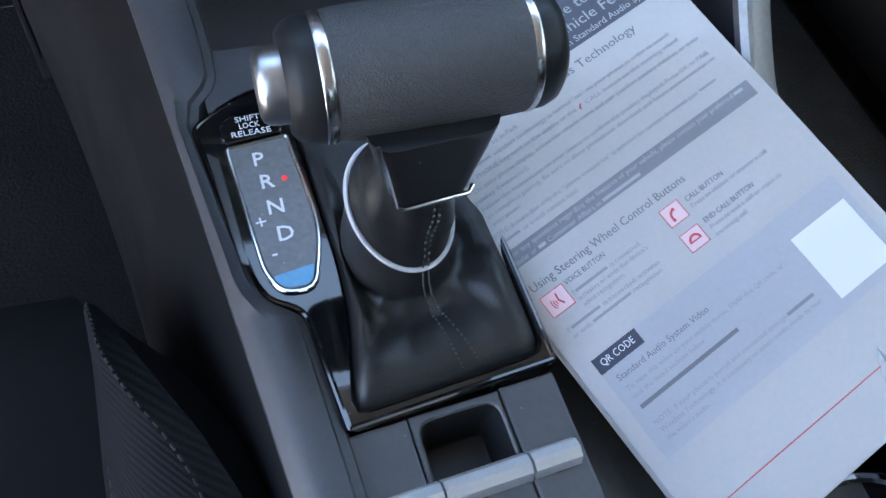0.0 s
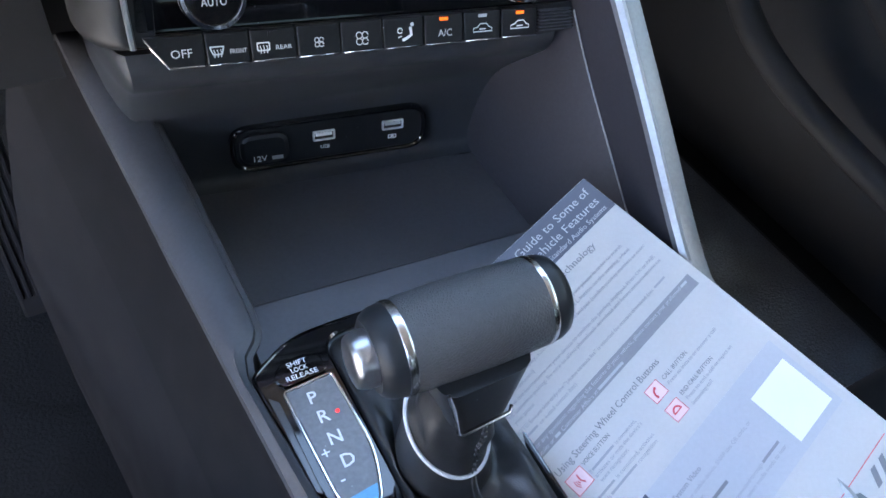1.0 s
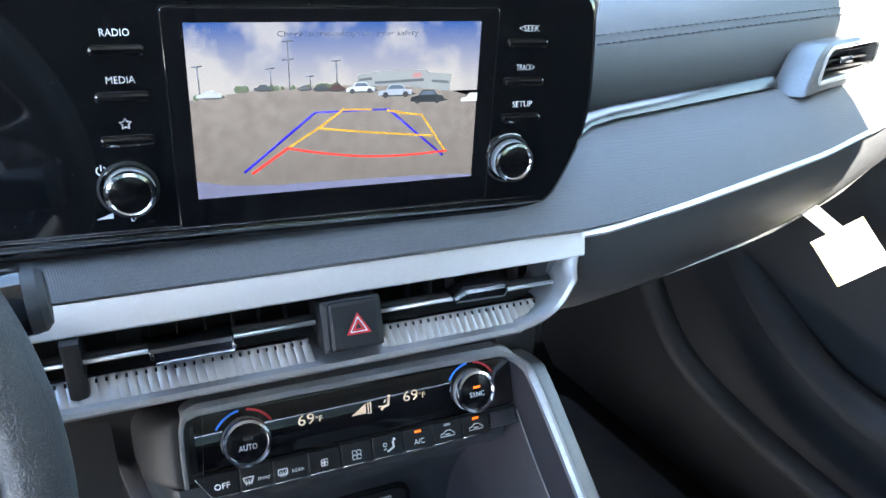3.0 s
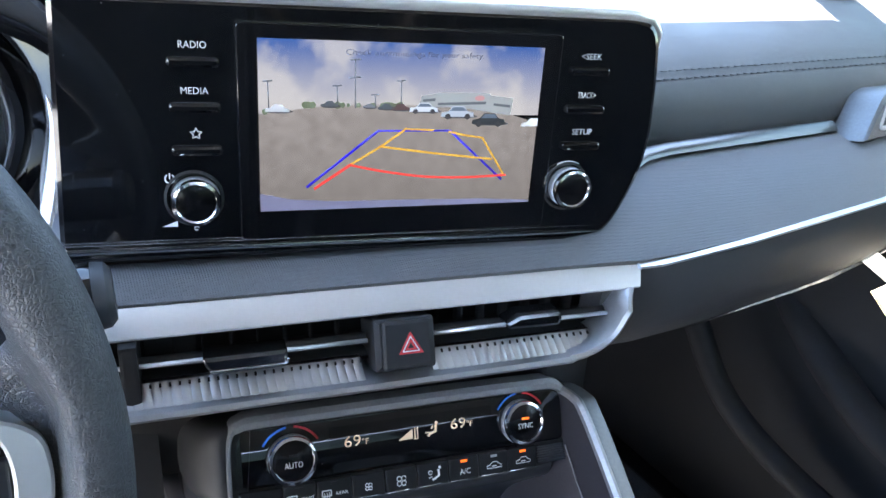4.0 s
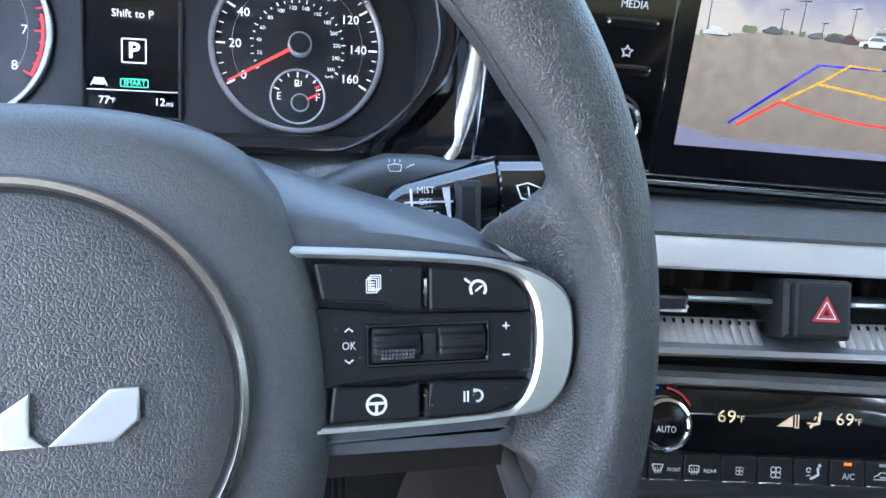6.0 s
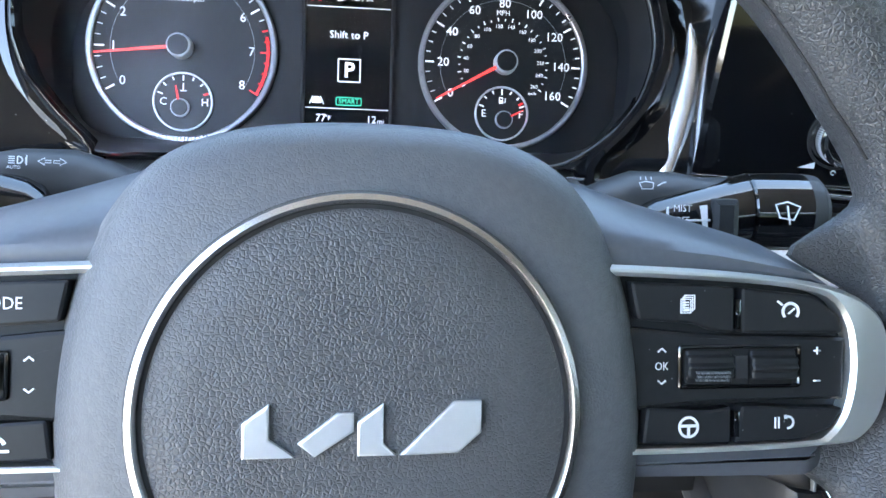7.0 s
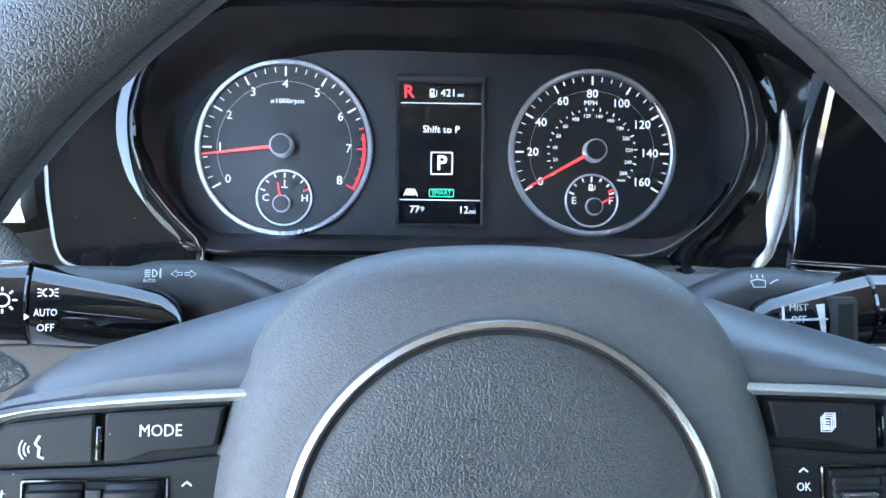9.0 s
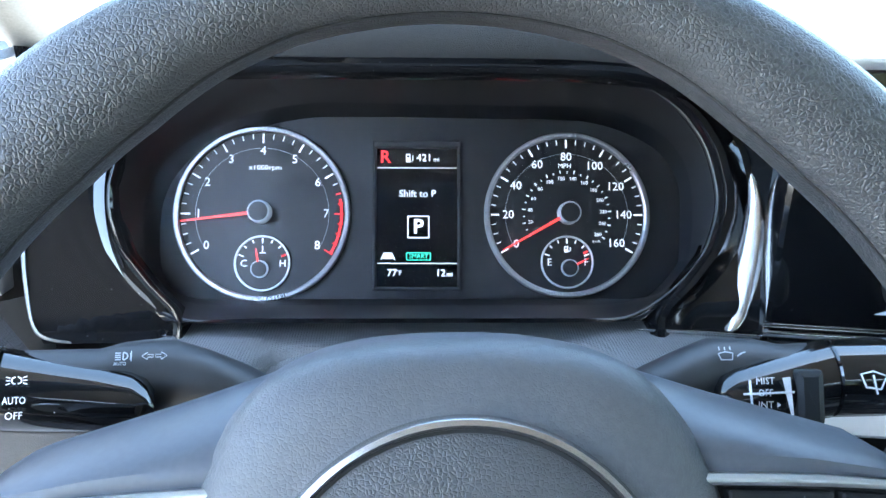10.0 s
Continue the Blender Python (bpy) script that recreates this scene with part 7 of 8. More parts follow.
# ---- steering wheel ----
def wheel():
    w = thing("steering_wheel", FR((-0.3825, 0.1865, 0.751), 20.5) @ pose(-0.0002, -0.0005, -0.0025, 0, 2.0, 0), "black leather-covered steering wheel with silver-trimmed control spokes", "steering wheel")
    cx, cy, R = -0.0012, 0.0215, 0.1785
    rings = []
    step = lambda x, lo, hi: (lambda k: k * k * (3 - 2 * k))(max(0.0, min(1.0, (x - lo) / (hi - lo))))
    for i in range(360):
        a = 2 * math.pi * i / 360
        off = abs(math.degrees(a) + 2 - 360 * round((math.degrees(a) + 2) / 360))
        off = min(off, abs(math.degrees(a) - 182))  # degrees from the nearer spoke
        s2 = math.sin(2 * a) ** 2
        hw, hd, z0 = 0.0168 + 0.0018 * s2, 0.0165 + 0.0012 * s2, -0.007
        inw = interp(off, [(0, 0.007), (8, 0.007), (12, 0.0095), (17, 0.0126), (22, 0.0130), (29, 0.0175), (36, 0.019), (48, 0.0205), (57, 0.0190), (66, 0.0150), (75, 0.0125), (90, 0.0120)])
        free = step(off, 13.0, 18.0)
        web = interp(off, [(0, 0.015), (5, 0.0155), (8, 0.021), (10.5, 0.031), (12.5, 0.0375), (15, 0.040), (30, 0.041)])
        low = -0.0150
        ring, sect = [], lambda b: (abs(math.cos(b)) ** 2.3 + abs(math.sin(b)) ** 2.3) ** (-1 / 2.3)
        for j in range(11):
            b = math.pi * (j / 10 - 0.5)
            ring.append((R + hw * sect(b) * math.cos(b), z0 + hd * sect(b) * math.sin(b)))
        for j in range(1, 14):
            b = math.pi / 2 * (1 + 1.9 * j / 13)
            full = (R + inw * sect(b) * math.cos(b), z0 + hd * sect(b) * math.sin(b))
            if j < 7:
                b = math.pi / 2 * (1 + 0.86 * j / 6)
                bent = (R + inw * sect(b) * math.cos(b), z0 + hd * sect(b) * math.sin(b))
                last = bent
            elif j < 12:
                k = (j - 6) / 5
                bent = (last[0] + (R - web - last[0]) * k, low + (last[1] - low) * (1 - k) ** 4 * 0.6)
            else:
                bent = (R - web * (1.0 if j == 12 else 0.7), low - (0.003 if j == 12 else 0.006))
            ring.append((bent[0] + (full[0] - bent[0]) * free, bent[1] + (full[1] - bent[1]) * free))
        rings.append([(cx + r * math.cos(a), cy + r * math.sin(a), z) for r, z in ring])
    rim = part("rim", G().loft(rings, loop=True), RIM_LEATHER, w, "thick grained leather rim")
    seam = [Vector(rings[i][16]) for i in range(20, 161)]
    part("seam", G().tube([tuple(p + (Vector((cx, cy, p.z)) - p).normalized() * 0.0002) for p in seam], 0.0005, 6), BLACK, rim, "sewn seam of dark thread")
    # airbag cover
    half = [(0, 0.0805), (0.030, 0.0785), (0.052, 0.0712), (0.066, 0.0572), (0.0755, 0.036), (0.0802, 0.010), (0.0802, -0.018), (0.0745, -0.046), (0.060, -0.070), (0.036, -0.084), (0, -0.089)]
    outl = half + [(-x, y) for x, y in reversed(half[1:-1])]
    outl = [p[:2] for p in smooth_line([(*p, 0) for p in outl], 5, True)]
    lev = [(1.11, -0.060), (1.10, -0.036), (1.085, -0.0225), (1.062, -0.0142), (1.03, -0.0092), (0.98, -0.0056), (0.92, -0.0032), (0.84, -0.0016), (0.74, -0.0008)]
    part("airbag_cover", G().loft([[(x * k - 0.0005, y * k, z) for x, y in outl] for k, z in lev]), PAD_SMOOTH, w, "smooth dark airbag cover")
    rc = (-0.001, 0.0022)
    part("ring", G().lathe([(0.0588, -0.0015), (0.0592, 0.0018), (0.0602, 0.0030), (0.0618, 0.0026), (0.0628, 0.0008), (0.0630, -0.002)], 96, Matrix.Translation((*rc, 0)), caps=False), RING_METAL, w, "round polished silver ring")
    part("groove", G().lathe([(0.0578, -0.0025), (0.0588, -0.0025), (0.0590, 0.0010), (0.0578, 0.0008)], 96, Matrix.Translation((*rc, 0)), caps=False), VOID, w)
    part("centre_pad", G().lathe([(0.0580, -0.001), (0.0578, 0.0008), (0.0565, 0.0018), (0.045, 0.0028), (0.025, 0.0034), (0.0, 0.0036)], 72, Matrix.Translation((*rc, 0))), PAD_GRAIN, w, "round grained centre pad")
    for q in ([(-0.0325, -0.0072), (-0.0325, 0.0022), (-0.0255, 0.0072), (-0.0255, -0.0022), (-0.0185, -0.0072)], [(-0.0180, -0.0035), (-0.0075, 0.0045), (-0.0030, 0.0045), (-0.0030, -0.0005), (-0.0135, -0.0072)],
              [(-0.0020, -0.0072), (-0.0020, 0.0020), (0.0050, 0.0070), (0.0050, -0.0040), (0.0085, -0.0072)], [(0.0095, -0.0072), (0.0245, 0.0072), (0.0320, 0.0072), (0.0320, -0.0015), (0.0255, -0.0070), (0.0140, -0.0072)]):
        part("emblem", G().plate(q, 0.002, 0.0050, 0.0006), SATIN, w, "plain angular satin silver emblem piece")
    part("hub_back", G().lathe([(0.03, -0.13), (0.055, -0.11), (0.072, -0.075), (0.075, -0.05), (0.06, -0.03)], 40), BLACK, w)
    outer = [(0.066, 0.0452), (0.110, 0.0432), (0.1455, 0.0387), (0.1625, 0.0300), (0.1665, 0.0170), (0.1648, 0.0010), (0.1578, -0.0088), (0.146, -0.0115), (0.10, -0.0127), (0.066, -0.013)]
    inner = [(0.066, 0.0418), (0.112, 0.0398), (0.1412, 0.0366), (0.1508, 0.0287), (0.1535, 0.0150), (0.1515, 0.0005), (0.1458, -0.0080), (0.137, -0.0103), (0.10, -0.0112), (0.066, -0.0112)]
    keys = {"key_outer_upper": ([(0.1512, 0.0236), (0.1497, 0.0290), (0.1408, 0.0356), (0.1168, 0.0380), (0.1168, 0.0238)], 0.0012), "key_inner_upper": ([(0.1142, 0.0382), (0.0805, 0.0397), (0.0830, 0.0280), (0.101, 0.0267), (0.1078, 0.0243), (0.1142, 0.0239)], 0.0012), "key_outer_lower": ([(0.1515, 0.0000), (0.1170, 0.0012), (0.1150, -0.0106), (0.137, -0.0100), (0.1475, -0.0062)], 0.0012), "key_inner_lower": ([(0.1135, 0.0012), (0.1068, 0.0000), (0.0862, 0.0012), (0.0848, -0.0100), (0.1135, -0.0106)], 0.0012)}
    for s in (-1, 1):
        dz = 0.0045
        fl = lambda p: [(s * x, y) for x, y in p] if s > 0 else [(s * x, y) for x, y in reversed(p)]
        sm = lambda p: [q[:2] for q in smooth_line([(*q, 0) for q in p], 4)]
        sp = part("spoke", G().plate(fl(sm(inner)), -0.028, -0.0185 + dz, 0.0), BUTTON, w, "black control spoke")
        part("trim", G().border(fl(sm(outer)), fl(sm(inner)), -0.028, -0.0122 + dz, 0.0013), SPOKE_TRIM, sp, "satin silver trim loop")
        rows = []
        for i in range(17):
            x = 0.044 + 0.105 * i / 16
            top = interp(x, [(0.044, 0.0835), (0.062, 0.0765), (0.092, 0.0668), (0.117, 0.0595), (0.138, 0.0535), (0.146, 0.0470), (0.149, 0.0400)])
            bot = interp(x, [(0.044, 0.0455), (0.110, 0.0432), (0.1455, 0.0387), (0.149, 0.0365)])
            rows.append([(s * x, bot + (top - bot) * k, -0.0165 + dz + 0.002 * math.sin(math.pi * min(1, 2 * k)) - 0.030 * k ** 2.2 - 0.012 * (k == 1)) for k in (0, 0.1, 0.25, 0.4, 0.55, 0.7, 0.85, 0.95, 1.0)])
        part("wing", G().sheet(rows, (0, -0.004, -0.012)), SPOKE_PLASTIC, sp, "smooth upper shroud")
        part("lower_wing", G().plate(fl(rpoly([(0.1480, -0.0108), (0.1480, -0.0190), (0.1430, -0.0232), (0.082, -0.0220), (0.06, -0.022), (0.06, -0.0125)], [0.002, 0.004, 0.006, 0.02, 0.002, 0.002], 4)), -0.05, -0.0165 + dz, 0.006), SPOKE_PLASTIC, sp, "smooth lower shroud")
        for nm, (p, r) in keys.items():
            part("button", G().plate(fl(rpoly(p, r, 3)), -0.026, -0.0140 + dz, 0.0009), BUTTON, sp, "satin black control button")
        for y0, y1 in ((0.0250, 0.0345), (-0.0085, -0.0005)):
            part("divider", G().box(min(s * 0.1146, s * 0.1164), max(s * 0.1146, s * 0.1164), y0, y1, -0.026, -0.0138 + dz, 0.0005), GLOSS, sp)
        part("middle_bar", G().plate(fl(rpoly([(0.1530, 0.0222), (0.105, 0.0232), (0.085, 0.0255), (0.066, 0.0262), (0.066, -0.0010), (0.085, 0.0000), (0.105, 0.0022), (0.1525, 0.0022)], [0.001, 0.01, 0.01, 0.001, 0.001, 0.01, 0.01, 0.001], 3)), -0.026, -0.0152 + dz, 0.0012), BUTTON, sp, "satin black bar between the buttons")
        z = -0.0151 + dz
        part("roller_frame", G().border(fl(rect(0.0962, 0.1370, 0.0066, 0.0202, 0.001)), fl(rect(0.0974, 0.1358, 0.0078, 0.0190, 0.0006)), z - 0.002, z + 0.0012, 0.0004), GLOSS, sp)
        part("roller_bed", G().plate(fl(rect(0.0974, 0.1358, 0.0078, 0.0190)), z - 0.001, z + 0.0002), VOID, sp)
        for x0, x1, n in ((0.0985, 0.1135, 52), (0.1195, 0.1348, 48)) if s > 0 else ((0.0985, 0.1135, 48), (0.1195, 0.1348, 52)):
            r0 = 0.0062
            rings = []
            for x, k in ((x0, 0.9), (x0 + 0.0008, 1.0), (x1 - 0.0008, 1.0), (x1, 0.9)):
                rings.append([(s * x, 0.0134 + r0 * k * (1 if j % 4 < 2 else 0.87) * math.cos(2 * math.pi * j / n), z - 0.0022 + r0 * k * (1 if j % 4 < 2 else 0.87) * math.sin(2 * math.pi * j / n)) for j in range(n)])
            part("roller", G().loft(rings), BUTTON, sp, "ribbed thumb roller", 20)
            if n == 52:
                nub = G()
                for a, b in itertools.product(range(10), range(3)):
                    nub.box(s * x0 + s * 0.0024 + s * a * 0.00108, s * x0 + s * 0.0024 + s * a * 0.00108 + 0.00055, 0.0094 + b * 0.0012, 0.0101 + b * 0.0012, z + 0.0025, z + 0.0052 - 0.0005 * abs(b - 2))
                part("knurl", nub, GREY_METAL, sp)
        part("roller_joint", G().box(min(s * 0.1143, s * 0.1187), max(s * 0.1143, s * 0.1187), 0.0098, 0.0170, z - 0.001, z + 0.0022, 0.0008), BLACK, sp)
        # printed symbols
        t = -0.0139 + dz
        put = lambda g: part("symbol", g, MARK, sp, "white printed symbol")
        if s < 0:
            text(sp, "MODE", -0.0985, 0.0330, t, 0.0034, MARK, w=0.0118)
            g = G().stroke([(-0.1318, 0.0322), (-0.1330, 0.0300), (-0.1318, 0.0288), (-0.1320, 0.0265), (-0.1305, 0.0258)], 0.0007, t)
            for i in range(3):
                g.stroke(arc(-0.1335, 0.0285, 0.0014 + i * 0.0012, 140, 225, 8), 0.0004, t)
            put(g)
            put(G().stroke(arc(-0.1298, -0.0075, 0.0042, 100, 165, 10), 0.0011, t).plate(disc(-0.1340, -0.0062, 0.0009, 10), t, t + 0.0002).plate(disc(-0.1305, -0.0032, 0.0009, 10), t, t + 0.0002))
            put(G().stroke(arc(-0.0995, -0.0062, 0.0030, 20, 160, 12), 0.0010, t).stroke([(-0.1035, -0.0070), (-0.0955, -0.0070)], 0.0008, t))
            put(G().stroke([(-0.1432, 0.0160), (-0.1410, 0.0160)], 0.0005, z).stroke([(-0.1421, 0.0149), (-0.1421, 0.0171)], 0.0005, z))
            put(G().stroke([(-0.1432, 0.0068), (-0.1410, 0.0068)], 0.0005, z))
            put(G().stroke([(-0.1435, 0.0105), (-0.1425, 0.0105), (-0.1412, 0.0095), (-0.1412, 0.0130), (-0.1425, 0.0119), (-0.1435, 0.0119)], 0.0004, z, closed=True).stroke([(-0.1438, 0.0095), (-0.1405, 0.0128)], 0.0005, z))
            for y, d in ((0.0178, 1), (0.0092, -1)):
                put(G().stroke([(-0.0924, y - 0.0005 * d), (-0.0911, y + 0.0006 * d), (-0.0898, y - 0.0005 * d)], 0.0005, z))
        else:
            g = G()
            for i in range(3):
                g.border(rect(0.0965 + i * 0.0006, 0.1000 + i * 0.0006, 0.0300 + i * 0.0006, 0.0345 + i * 0.0006), rect(0.0968 + i * 0.0006, 0.0997 + i * 0.0006, 0.0303 + i * 0.0006, 0.0342 + i * 0.0006), t, t + 0.0002)
            for i in range(4):
                g.stroke([(0.0972, 0.0310 + i * 0.0008), (0.0993, 0.0310 + i * 0.0008)], 0.0004, t)
            put(g)
            put(G().stroke(arc(0.1330, 0.0305, 0.0026, -40, 220, 16), 0.0009, t).stroke([(0.1322, 0.0298), (0.1344, 0.0315)], 0.0006, t).stroke([(0.1285, 0.0338), (0.1303, 0.0325)], 0.0007, t))
            put(G().stroke(arc(0.0995, -0.0050, 0.0030, 0, 360, 24), 0.0008, t).stroke([(0.0968, -0.0046), (0.1022, -0.0046)], 0.0009, t).stroke([(0.0995, -0.0046), (0.0995, -0.0078)], 0.0009, t))
            g = G()
            for i in range(2):
                g.stroke([(0.1282 + i * 0.0012, -0.0060), (0.1282 + i * 0.0012, -0.0025)], 0.0006, t)
            put(g)
            put(G().stroke(arc(0.1325, -0.0042, 0.0018, -100, 120, 12), 0.0007, t).stroke([(0.1312, -0.0025), (0.1322, -0.0024)], 0.0012, t))
            text(sp, "OK", 0.0912, 0.0135, z, 0.0025, MARK, w=0.0044)
            for y, d in ((0.0185, 1), (0.0088, -1)):
                put(G().stroke([(0.0899, y - 0.0005 * d), (0.0912, y + 0.0006 * d), (0.0925, y - 0.0005 * d)], 0.0005, z))
            put(G().stroke([(0.1418, 0.0180), (0.1442, 0.0180)], 0.0005, z).stroke([(0.1430, 0.0168), (0.1430, 0.0192)], 0.0005, z))
            put(G().stroke([(0.1418, 0.0085), (0.1442, 0.0085)], 0.0005, z))


def column():
    c = thing("steering_column", Matrix.Identity(4), "grained column shroud between wheel and instruments", "steering column")
    # embossed panel round the column's opening
    rows = []
    for i in range(41):
        x = -0.555 + 0.34 * i / 40
        q = abs(x + 0.388)
        back = interp(q, [(0.105, 0.475), (0.13, 0.468), (0.17, 0.445)])
        front = interp(q, [(0.0, 0.4245), (0.055, 0.424), (0.0785, 0.421), (0.09, 0.4135), (0.097, 0.3995), (0.100, 0.386), (0.106, 0.365)])
        rows.append([(x, back, 0.7625), (x, back * 0.5 + front * 0.5, 0.758), (x, front + 0.008, 0.7540), (x, front + 0.002, 0.7522), (x, front - 0.003, 0.7475), (x, front - 0.004, 0.720)])
    part("opening_panel", G().sheet(rows, (0, 0.003, -0.006)), DASH_KNURL, c, "grey embossed panel round the column")
    ring = lambda y, z, a, b: [(-0.384 + a * math.cos(2 * math.pi * i / 28), y, z + b * math.sin(2 * math.pi * i / 28)) for i in range(28)]
    part("shroud", G().loft([ring(0.46, 0.68, 0.075, 0.050), ring(0.38, 0.69, 0.08, 0.048), ring(0.31, 0.705, 0.08, 0.050), ring(0.275, 0.712, 0.07, 0.050)]), BLACK, c, "black column shroud")


def stalk(s):
    o = Vector((-0.299, 0.322, 0.7705)) if s > 0 else Vector((-0.469, 0.330, 0.772))
    label = "black wiper stalk with a gloss barrel and white markings" if s > 0 else "black light stalk with a gloss barrel and white markings"
    e = o + (Vector((0.15, -0.012, 0.006)) if s > 0 else Vector((-0.15, -0.045, 0.016)))
    ax = (e - o).normalized()
    up = Vector((0, 0.25, 0.97))
    up = (up - ax * up.dot(ax)).normalized()
    # own axes: x outward to the right always, y up, z to the seats
    xr = ax * s
    zz = xr.cross(up)
    mm = Matrix(((xr.x, up.x, zz.x, o.x), (xr.y, up.y, zz.y, o.y), (xr.z, up.z, zz.z, o.z), (0, 0, 0, 1)))
    t = thing("wiper_stalk" if s > 0 else "light_stalk", mm, label, "control stalk")
    ell = lambda x, a, b, cy=0.0, cz=0.0: [(s * x, cy + a * math.cos(2 * math.pi * i / 32), cz + b * math.sin(2 * math.pi * i / 32)) for i in range(32)]
    g0, g1, g2 = (0.032, 0.083, 0.117) if s > 0 else (0.042, 0.0990, 0.140)
    part("root", G().loft([ell(-0.04, 0.005, 0.010, -0.022), ell(-0.016, 0.0085, 0.0130, -0.012), ell(0.004, 0.0120, 0.0150, -0.005), ell(0.020, 0.0140, 0.0160, 0.0), ell(0.034, 0.0158, 0.0150, 0.0024, -0.005), ell(0.054, 0.0152, 0.0145, 0.0024, -0.005), ell(0.064, 0.0148, 0.0148, 0.0004, -0.001), ell(g1 - 0.003, 0.0150, 0.0150, 0.0004)]), STALK, t, "matt stalk body with a raised saddle")
    part("gloss_shell", G().loft([ell(g0, 0.0075, 0.0120, -0.0085, 0.0055), ell(g0 + 0.003, 0.0115, 0.0148, -0.0075, 0.0048), ell(g0 + 0.009, 0.0130, 0.0160, -0.0062, 0.0042), ell(g0 + 0.022, 0.0146, 0.0170, -0.0046, 0.0030), ell(g1 - 0.012, 0.0162, 0.0174, -0.0020, 0.0014), ell(g1 - 0.001, 0.0171, 0.0175, -0.0004, 0.0004)]), GLOSS, t, "piano black shell")
    part("barrel", G().loft([ell(g1, 0.0164, 0.0168), ell(g1 + 0.001, 0.0172, 0.0176), ell(g2 - 0.014, 0.0172, 0.0176), ell(g2 - 0.009, 0.0170, 0.0174)]), GLOSS, t, "turning end barrel")
    part("end_cap", G().loft([ell(g2 - 0.009, 0.0167, 0.0171), ell(g2 - 0.0085, 0.0170, 0.0174), ell(g2 - 0.003, 0.0162, 0.0166), ell(g2, 0.0130, 0.0134)]), STALK, t, "matt end cap")
    z = 0.0200
    g = G()
    if s > 0:
        part("slider", G().plate(rect(0.0630, 0.0745, -0.0165, 0.0065, 0.002), 0.006, 0.0208, 0.003), BLACK, t, "ribbed sliding ring")
        for w, y in (("MIST", 0.0024), ("OFF", -0.0026), ("INT", -0.0076), ("LO", -0.0124)):
            text(t, w, 0.0502, y, z, 0.0029, MARK, w={"MIST": 0.0075, "OFF": 0.006, "INT": 0.0062, "LO": 0.0045}[w])
        mark = lambda g: part("marking", g, MARK, t, "white printed marking")
        mark(G().stroke([(0.0438, 0.0030), (0.0448, -0.0140)], 0.0010, z).stroke([(0.041, -0.0028), (0.0620, -0.0024)], 0.0009, z))
        mark(G().plate([(0.0572, 0.0036), (0.0605, 0.0040), (0.0616, -0.0145), (0.0608, -0.0145)], z, z + 0.0002))
        mark(G().plate([(0.0548, -0.0065), (0.0564, -0.0076), (0.0548, -0.0087)], z, z + 0.0002))
        mark(G().stroke([(0.0905, 0.004), (0.0925, -0.0015), (0.0985, -0.0025), (0.101, 0.003), (0.0955, 0.0052)], 0.0008, 0.0178, closed=True).stroke([(0.0955, 0.0035), (0.097, -0.0045)], 0.0007, 0.0178))
        g = G()
        mtop = Matrix.Translation((0.038, 0.0116, 0.0078)) @ Matrix.Rotation(radians(-34), 4, "X") @ Matrix.Diagonal((0.78, 0.78, 1, 1))
        g.stroke([(-0.004, 0.001), (-0.003, -0.003), (0.003, -0.003), (0.004, 0.001), (0, 0.002)], 0.0006, 0.0012, closed=True, m=mtop)
        for i in range(3):
            g.stroke([(-0.003 + i * 0.003, 0.003), (-0.003 + i * 0.003, 0.005)], 0.0005, 0.0012, m=mtop)
        g.stroke([(0.006, -0.001), (0.009, 0.001), (0.011, 0.0015)], 0.0006, 0.0012, m=mtop)
        part("top_symbol", g, MARK_GREY, t)
    else:
        for w, y in (("AUTO", -0.0030), ("OFF", -0.0088)):
            text(t, w, -0.0920, y + 0.0012, z, 0.0028, MARK, w=0.0080 if w == "AUTO" else 0.0060)
        for k in (-1, 1):
            g.stroke(arc(-0.0912 + k * 0.0004, 0.0060, 0.0013, -90 + 90 * (1 - k), 90 + 90 * (1 - k), 8), 0.0005, z)
            for i in (-1, 0, 1):
                g.stroke([(-0.0912 + k * 0.0022, 0.0060 + i * 0.0010), (-0.0912 + k * 0.0036, 0.0060 + i * 0.0015)], 0.0004, z)
        g.stroke(arc(-0.1070, 0.0030, 0.0024, 0, 360, 18), 0.0007, 0.0178)
        for i in range(8):
            g.stroke([polar(-0.1070, 0.0030, 0.0034, 45 * i), polar(-0.1070, 0.0030, 0.0050, 45 * i)], 0.0007, 0.0178)
        g.plate([(-0.0996, -0.0022), (-0.0996, -0.0046), (-0.0978, -0.0034)], 0.0178, 0.0180)
        part("markings", g, MARK, t, "white printed markings")
        g = G()
        mtop = Matrix.Translation((-0.0490, 0.0114, 0.0076)) @ Matrix.Rotation(radians(-34), 4, "X") @ Matrix.Diagonal((0.78, 0.78, 1, 1))
        g.stroke(arc(-0.007, 0.001, 0.0022, -90, 90, 10), 0.0006, 0.0014, m=mtop).stroke([(-0.007, -0.0012), (-0.007, 0.0032)], 0.0006, 0.0014, m=mtop)
        for i in range(4):
            g.stroke([(-0.011, -0.001 + i * 0.0013), (-0.0082, -0.001 + i * 0.0013)], 0.0005, 0.0014, m=mtop)
        g.stroke([(-0.003, -0.002), (-0.003, 0.004)], 0.0005, 0.0014, m=mtop)
        for k in (-1, 1):
            x = 0.0085 + k * 0.0034
            g.stroke([(x - k * 0.0028, 0.0), (x - k * 0.0028, 0.0016), (x, 0.0016), (x, 0.003), (x + k * 0.003, 0.0008), (x, -0.0014), (x, 0.0)], 0.0004, 0.0014, closed=True, m=mtop)
        part("top_symbol", g, MARK_GREY, t)
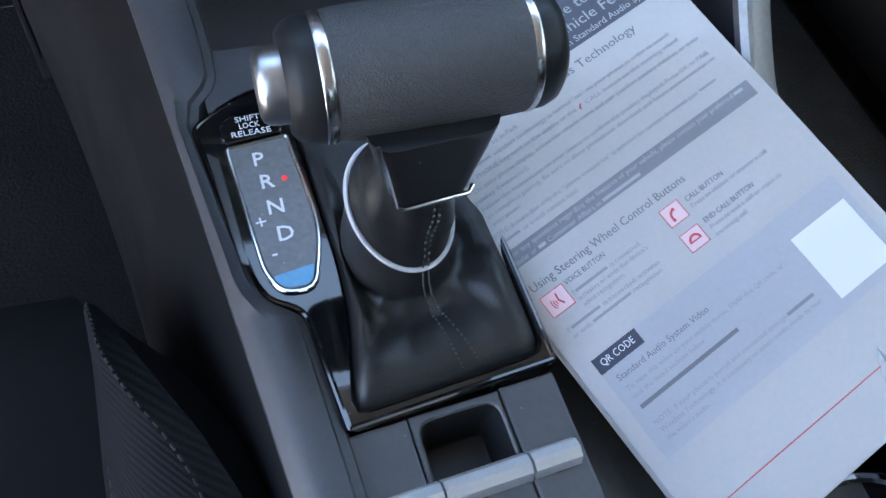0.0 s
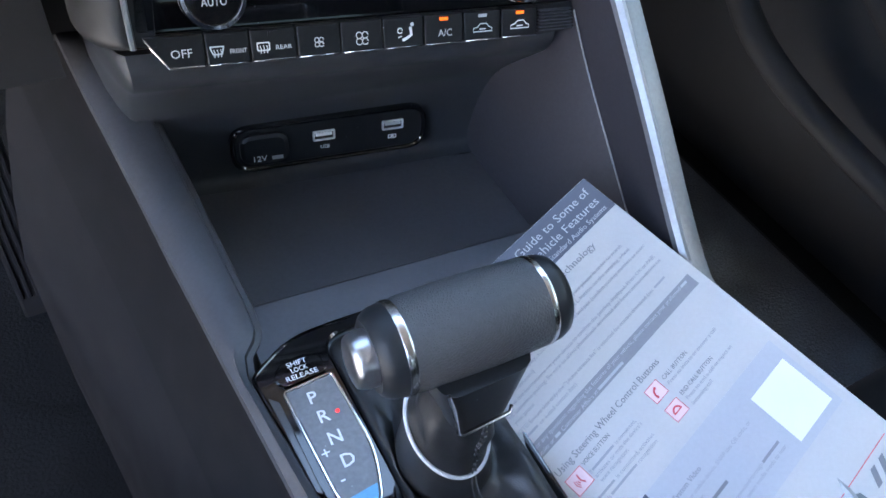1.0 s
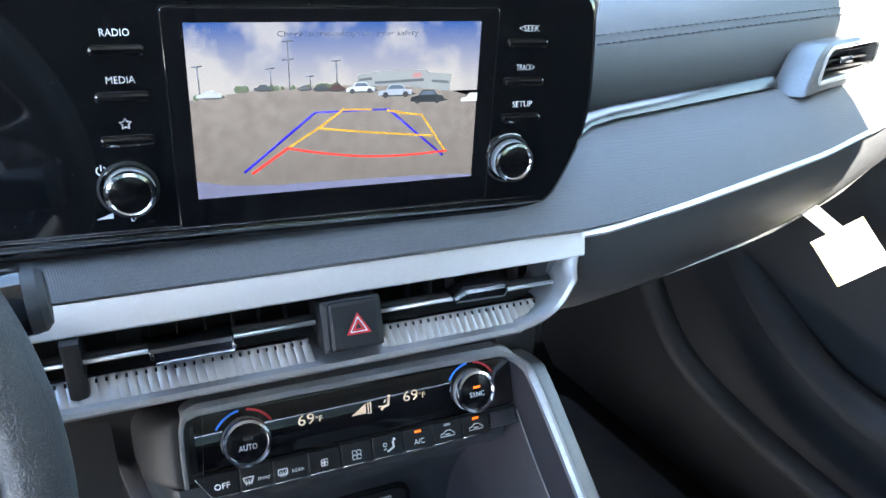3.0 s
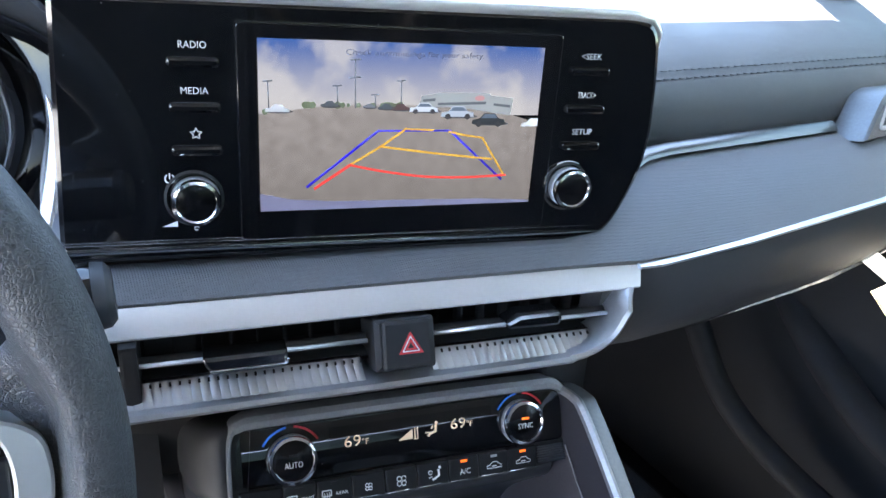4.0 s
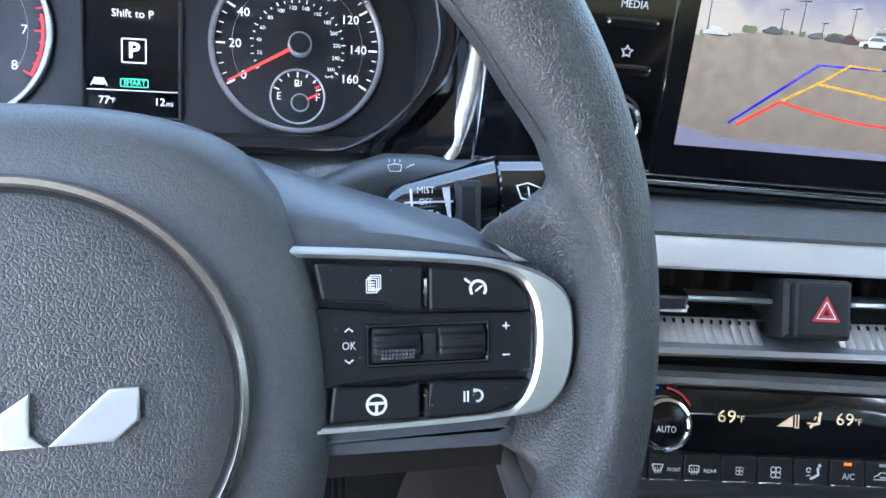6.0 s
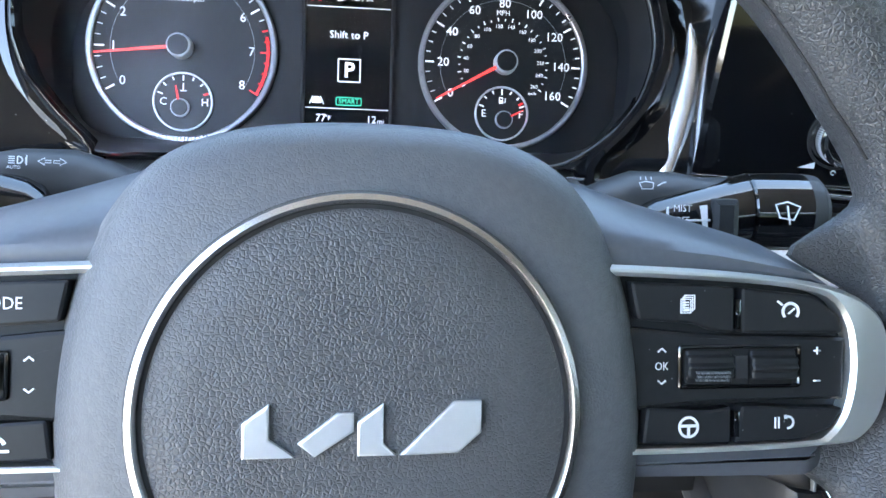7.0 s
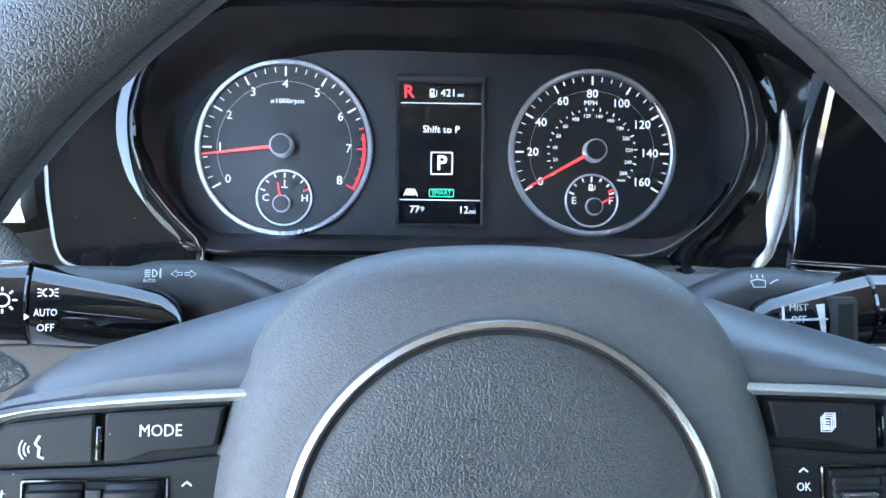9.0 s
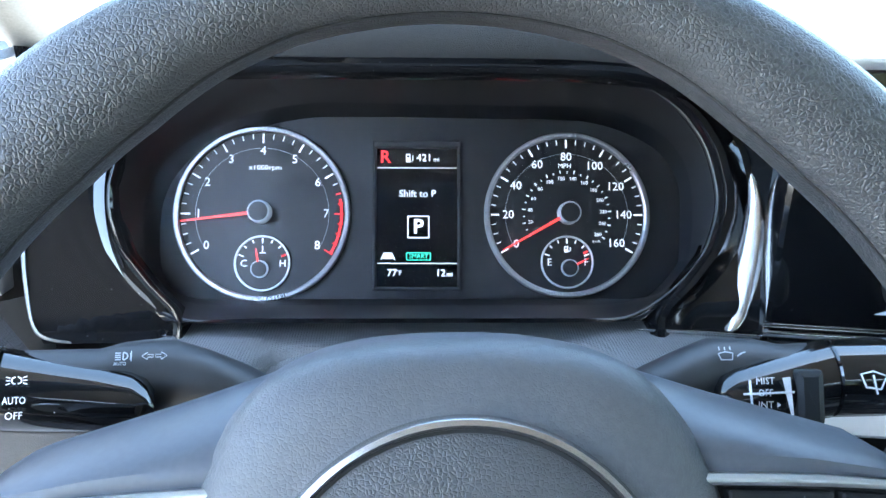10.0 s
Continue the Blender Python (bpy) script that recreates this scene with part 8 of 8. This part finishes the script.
        word = part("top_marking", G().stroke([(-0.0035, -0.0012), (-0.0035, 0.0026)], 0.0003, 0.0014), MARK_GREY, t)
        word.matrix_basis = mtop
        text(word, "AUTO", -0.0085, -0.0034, 0.0014, 0.0020, MARK_GREY, w=0.0062)


# ---- seats and footwell ----
def seat(x0, y0, label):
    """Cushion with raised bolsters and backrest, slid to y0."""
    t = thing("front_seat", pose(x0, y0, 0), label, "car seat", "front seats")
    edge = [(-0.32, 0.206), (0.09, 0.196), (0.15, 0.198), (0.19, 0.197), (0.215, 0.185)]
    ys = (-0.32, -0.2, -0.1, 0.0, 0.05, 0.1, 0.14, 0.17, 0.19, 0.205, 0.213)
    rows = []
    for i in range(15):
        u = -1 + 2 * i / 14
        r = []
        for y in ys:
            w = interp(y, edge)
            drop = 0.03 * max(0.0, (y - 0.16) / 0.053) ** 2.2
            r.append((u * w, y, 0.385 + 0.06 * (y + 0.32) * 0.35 + 0.010 * (1 - u ** 4) - drop))
        r += [(u * interp(0.215, edge), 0.218, 0.34), (u * 0.17, 0.20, 0.22)]
        rows.append(r)
    part("cushion", G().sheet(rows, (0, 0, -0.05)), SEAT_CLOTH, t, "plain dark cloth cushion")
    for k in (-1, 1):
        # bolster: rises from the cushion's seam and falls to the outside
        out = [(-0.32, 0.285), (0.0, 0.282), (0.074, 0.268), (0.111, 0.253), (0.149, 0.235), (0.181, 0.209), (0.20, 0.200)]
        top = [(-0.32, 0.245), (0.081, 0.239), (0.119, 0.219), (0.15, 0.206), (0.19, 0.199)]
        rows, seams = [], [[], []]
        for y in (-0.32, -0.2, -0.1, -0.03, 0.03, 0.07, 0.10, 0.13, 0.155, 0.172, 0.184):
            a, b, c = interp(y, edge), max(interp(y, edge) + 0.002, interp(y, top)), interp(y, out)
            c = max(c, b + 0.002)
            h = 0.405 + 0.028 * min(1.0, (0.205 - y) / 0.12)
            rows.append([(k * (a - 0.004), y, 0.375), (k * a, y, 0.399), (k * (a * 0.5 + b * 0.5), y, h - 0.006), (k * b, y, h), (k * (b * 0.5 + c * 0.5), y, h - 0.005), (k * c, y, h - 0.032), (k * (c - 0.004), y, h - 0.07), (k * (c - 0.03), y, 0.25)])
            seams[0].append((k * (b + 0.001), y, h + 0.0006)), seams[1].append((k * (a + 0.004), y, 0.4045))
        part("bolster", G().sheet(rows, (0, 0, -0.03)), SEAT_RIB, t, "ribbed cloth side bolster")
        for line in seams:
            line, g = smooth_line(line, 5), G()
            for j in range(len(line) - 1):
                p, q = Vector(line[j]), Vector(line[j + 1])
                n = max(1, int((q - p).length / 0.006))
                for i in range(n):
                    g.tube([tuple(p.lerp(q, i / n)), tuple(p.lerp(q, (i + 0.55) / n))], 0.0007, 5)
            part("stitching", g, SEAT_THREAD, t, "seam of dark thread")
    rows = [[(u, -0.32, 0.36), (u, -0.40, 0.6), (u, -0.50, 0.95)] for u in (-0.22, 0.22)]
    part("backrest", G().sheet(rows, (0, -0.12, 0)), SEAT_CLOTH, t)
    part("base", G().box(-0.2, 0.2, -0.4, 0.16, 0.09, 0.30), BLACK, t)


def footwell():
    p = thing("brake_pedal", pose(-0.385, 0.62, 0.28), "ribbed black rubber brake pedal in the footwell", "pedal")
    part("pad", G().plate(rect(-0.04, 0.04, -0.03, 0.03, 0.008), 0, 0.012, 0.003, pose(0, 0, 0.1, 60, 0, 0)), BLACK, p)
    for i in range(7):
        part("rib", G().box(-0.032 + i * 0.0105, -0.027 + i * 0.0105, -0.026, 0.026, 0.012, 0.0145, 0.001, pose(0, 0, 0.1, 60, 0, 0)), CONSOLE, p)
    part("arm", G().tube([(0, 0.0, 0.1), (0, 0.08, 0.2), (0.0, 0.1, 0.45)], 0.008, 10), GREY_METAL, p)
    a = thing("accelerator_pedal", pose(-0.256, 0.640, 0.092), "tall ribbed black accelerator pedal", "pedal")
    part("pad", G().plate(rect(-0.0215, 0.0215, 0.0, 0.262, 0.006), 0, 0.012, 0.003, pose(0, 0, 0, 68, 0, 0)), SHADED_PLASTIC, a)
    for i in range(5):
        part("rib", G().box(-0.0190 + i * 0.0082, -0.0148 + i * 0.0082, 0.03, 0.25, 0.012, 0.015, 0.001, pose(0, 0, 0, 68, 0, 0)), SHADED_PLASTIC, a)
    for x, lab in ((-0.40, "driver"), (0.42, "passenger")):
        m = thing("floor_mat", pose(x, 0.45, 0.09), ("black" if x < 0 else "charcoal") + " pile floor mat toned for the light in the " + lab + " footwell", "floor mat", "floor mats")
        edge = rect(-0.23, 0.23, -0.25, 0.30, 0.04) if x < 0 else rect(-0.275, 0.215, -0.40, 0.34, 0.05)
        # the passenger pile is lightened in colour to stand for haze
        part("surface", G().plate(edge, 0.001, 0.012, 0.004), CARPET if x < 0 else MAT_PILE_HAZE, m)
        part("binding", G().tube([(u, v, 0.008) for u, v in edge], 0.004, 6, closed=True), BLACK, m)


shell()
outside()
dashboard()
side_vent()
hang_tag()
cluster()
screen()
vents()
climate()
stack_body()
console()
selector()
brochure()
wheel()
column()
stalk(-1), stalk(1)
seat(-0.395, 0.0, "dark cloth driver seat with ribbed side bolsters")
seat(0.41, -0.12, "dark cloth passenger seat with ribbed side bolsters")
footwell()
set_lettering()
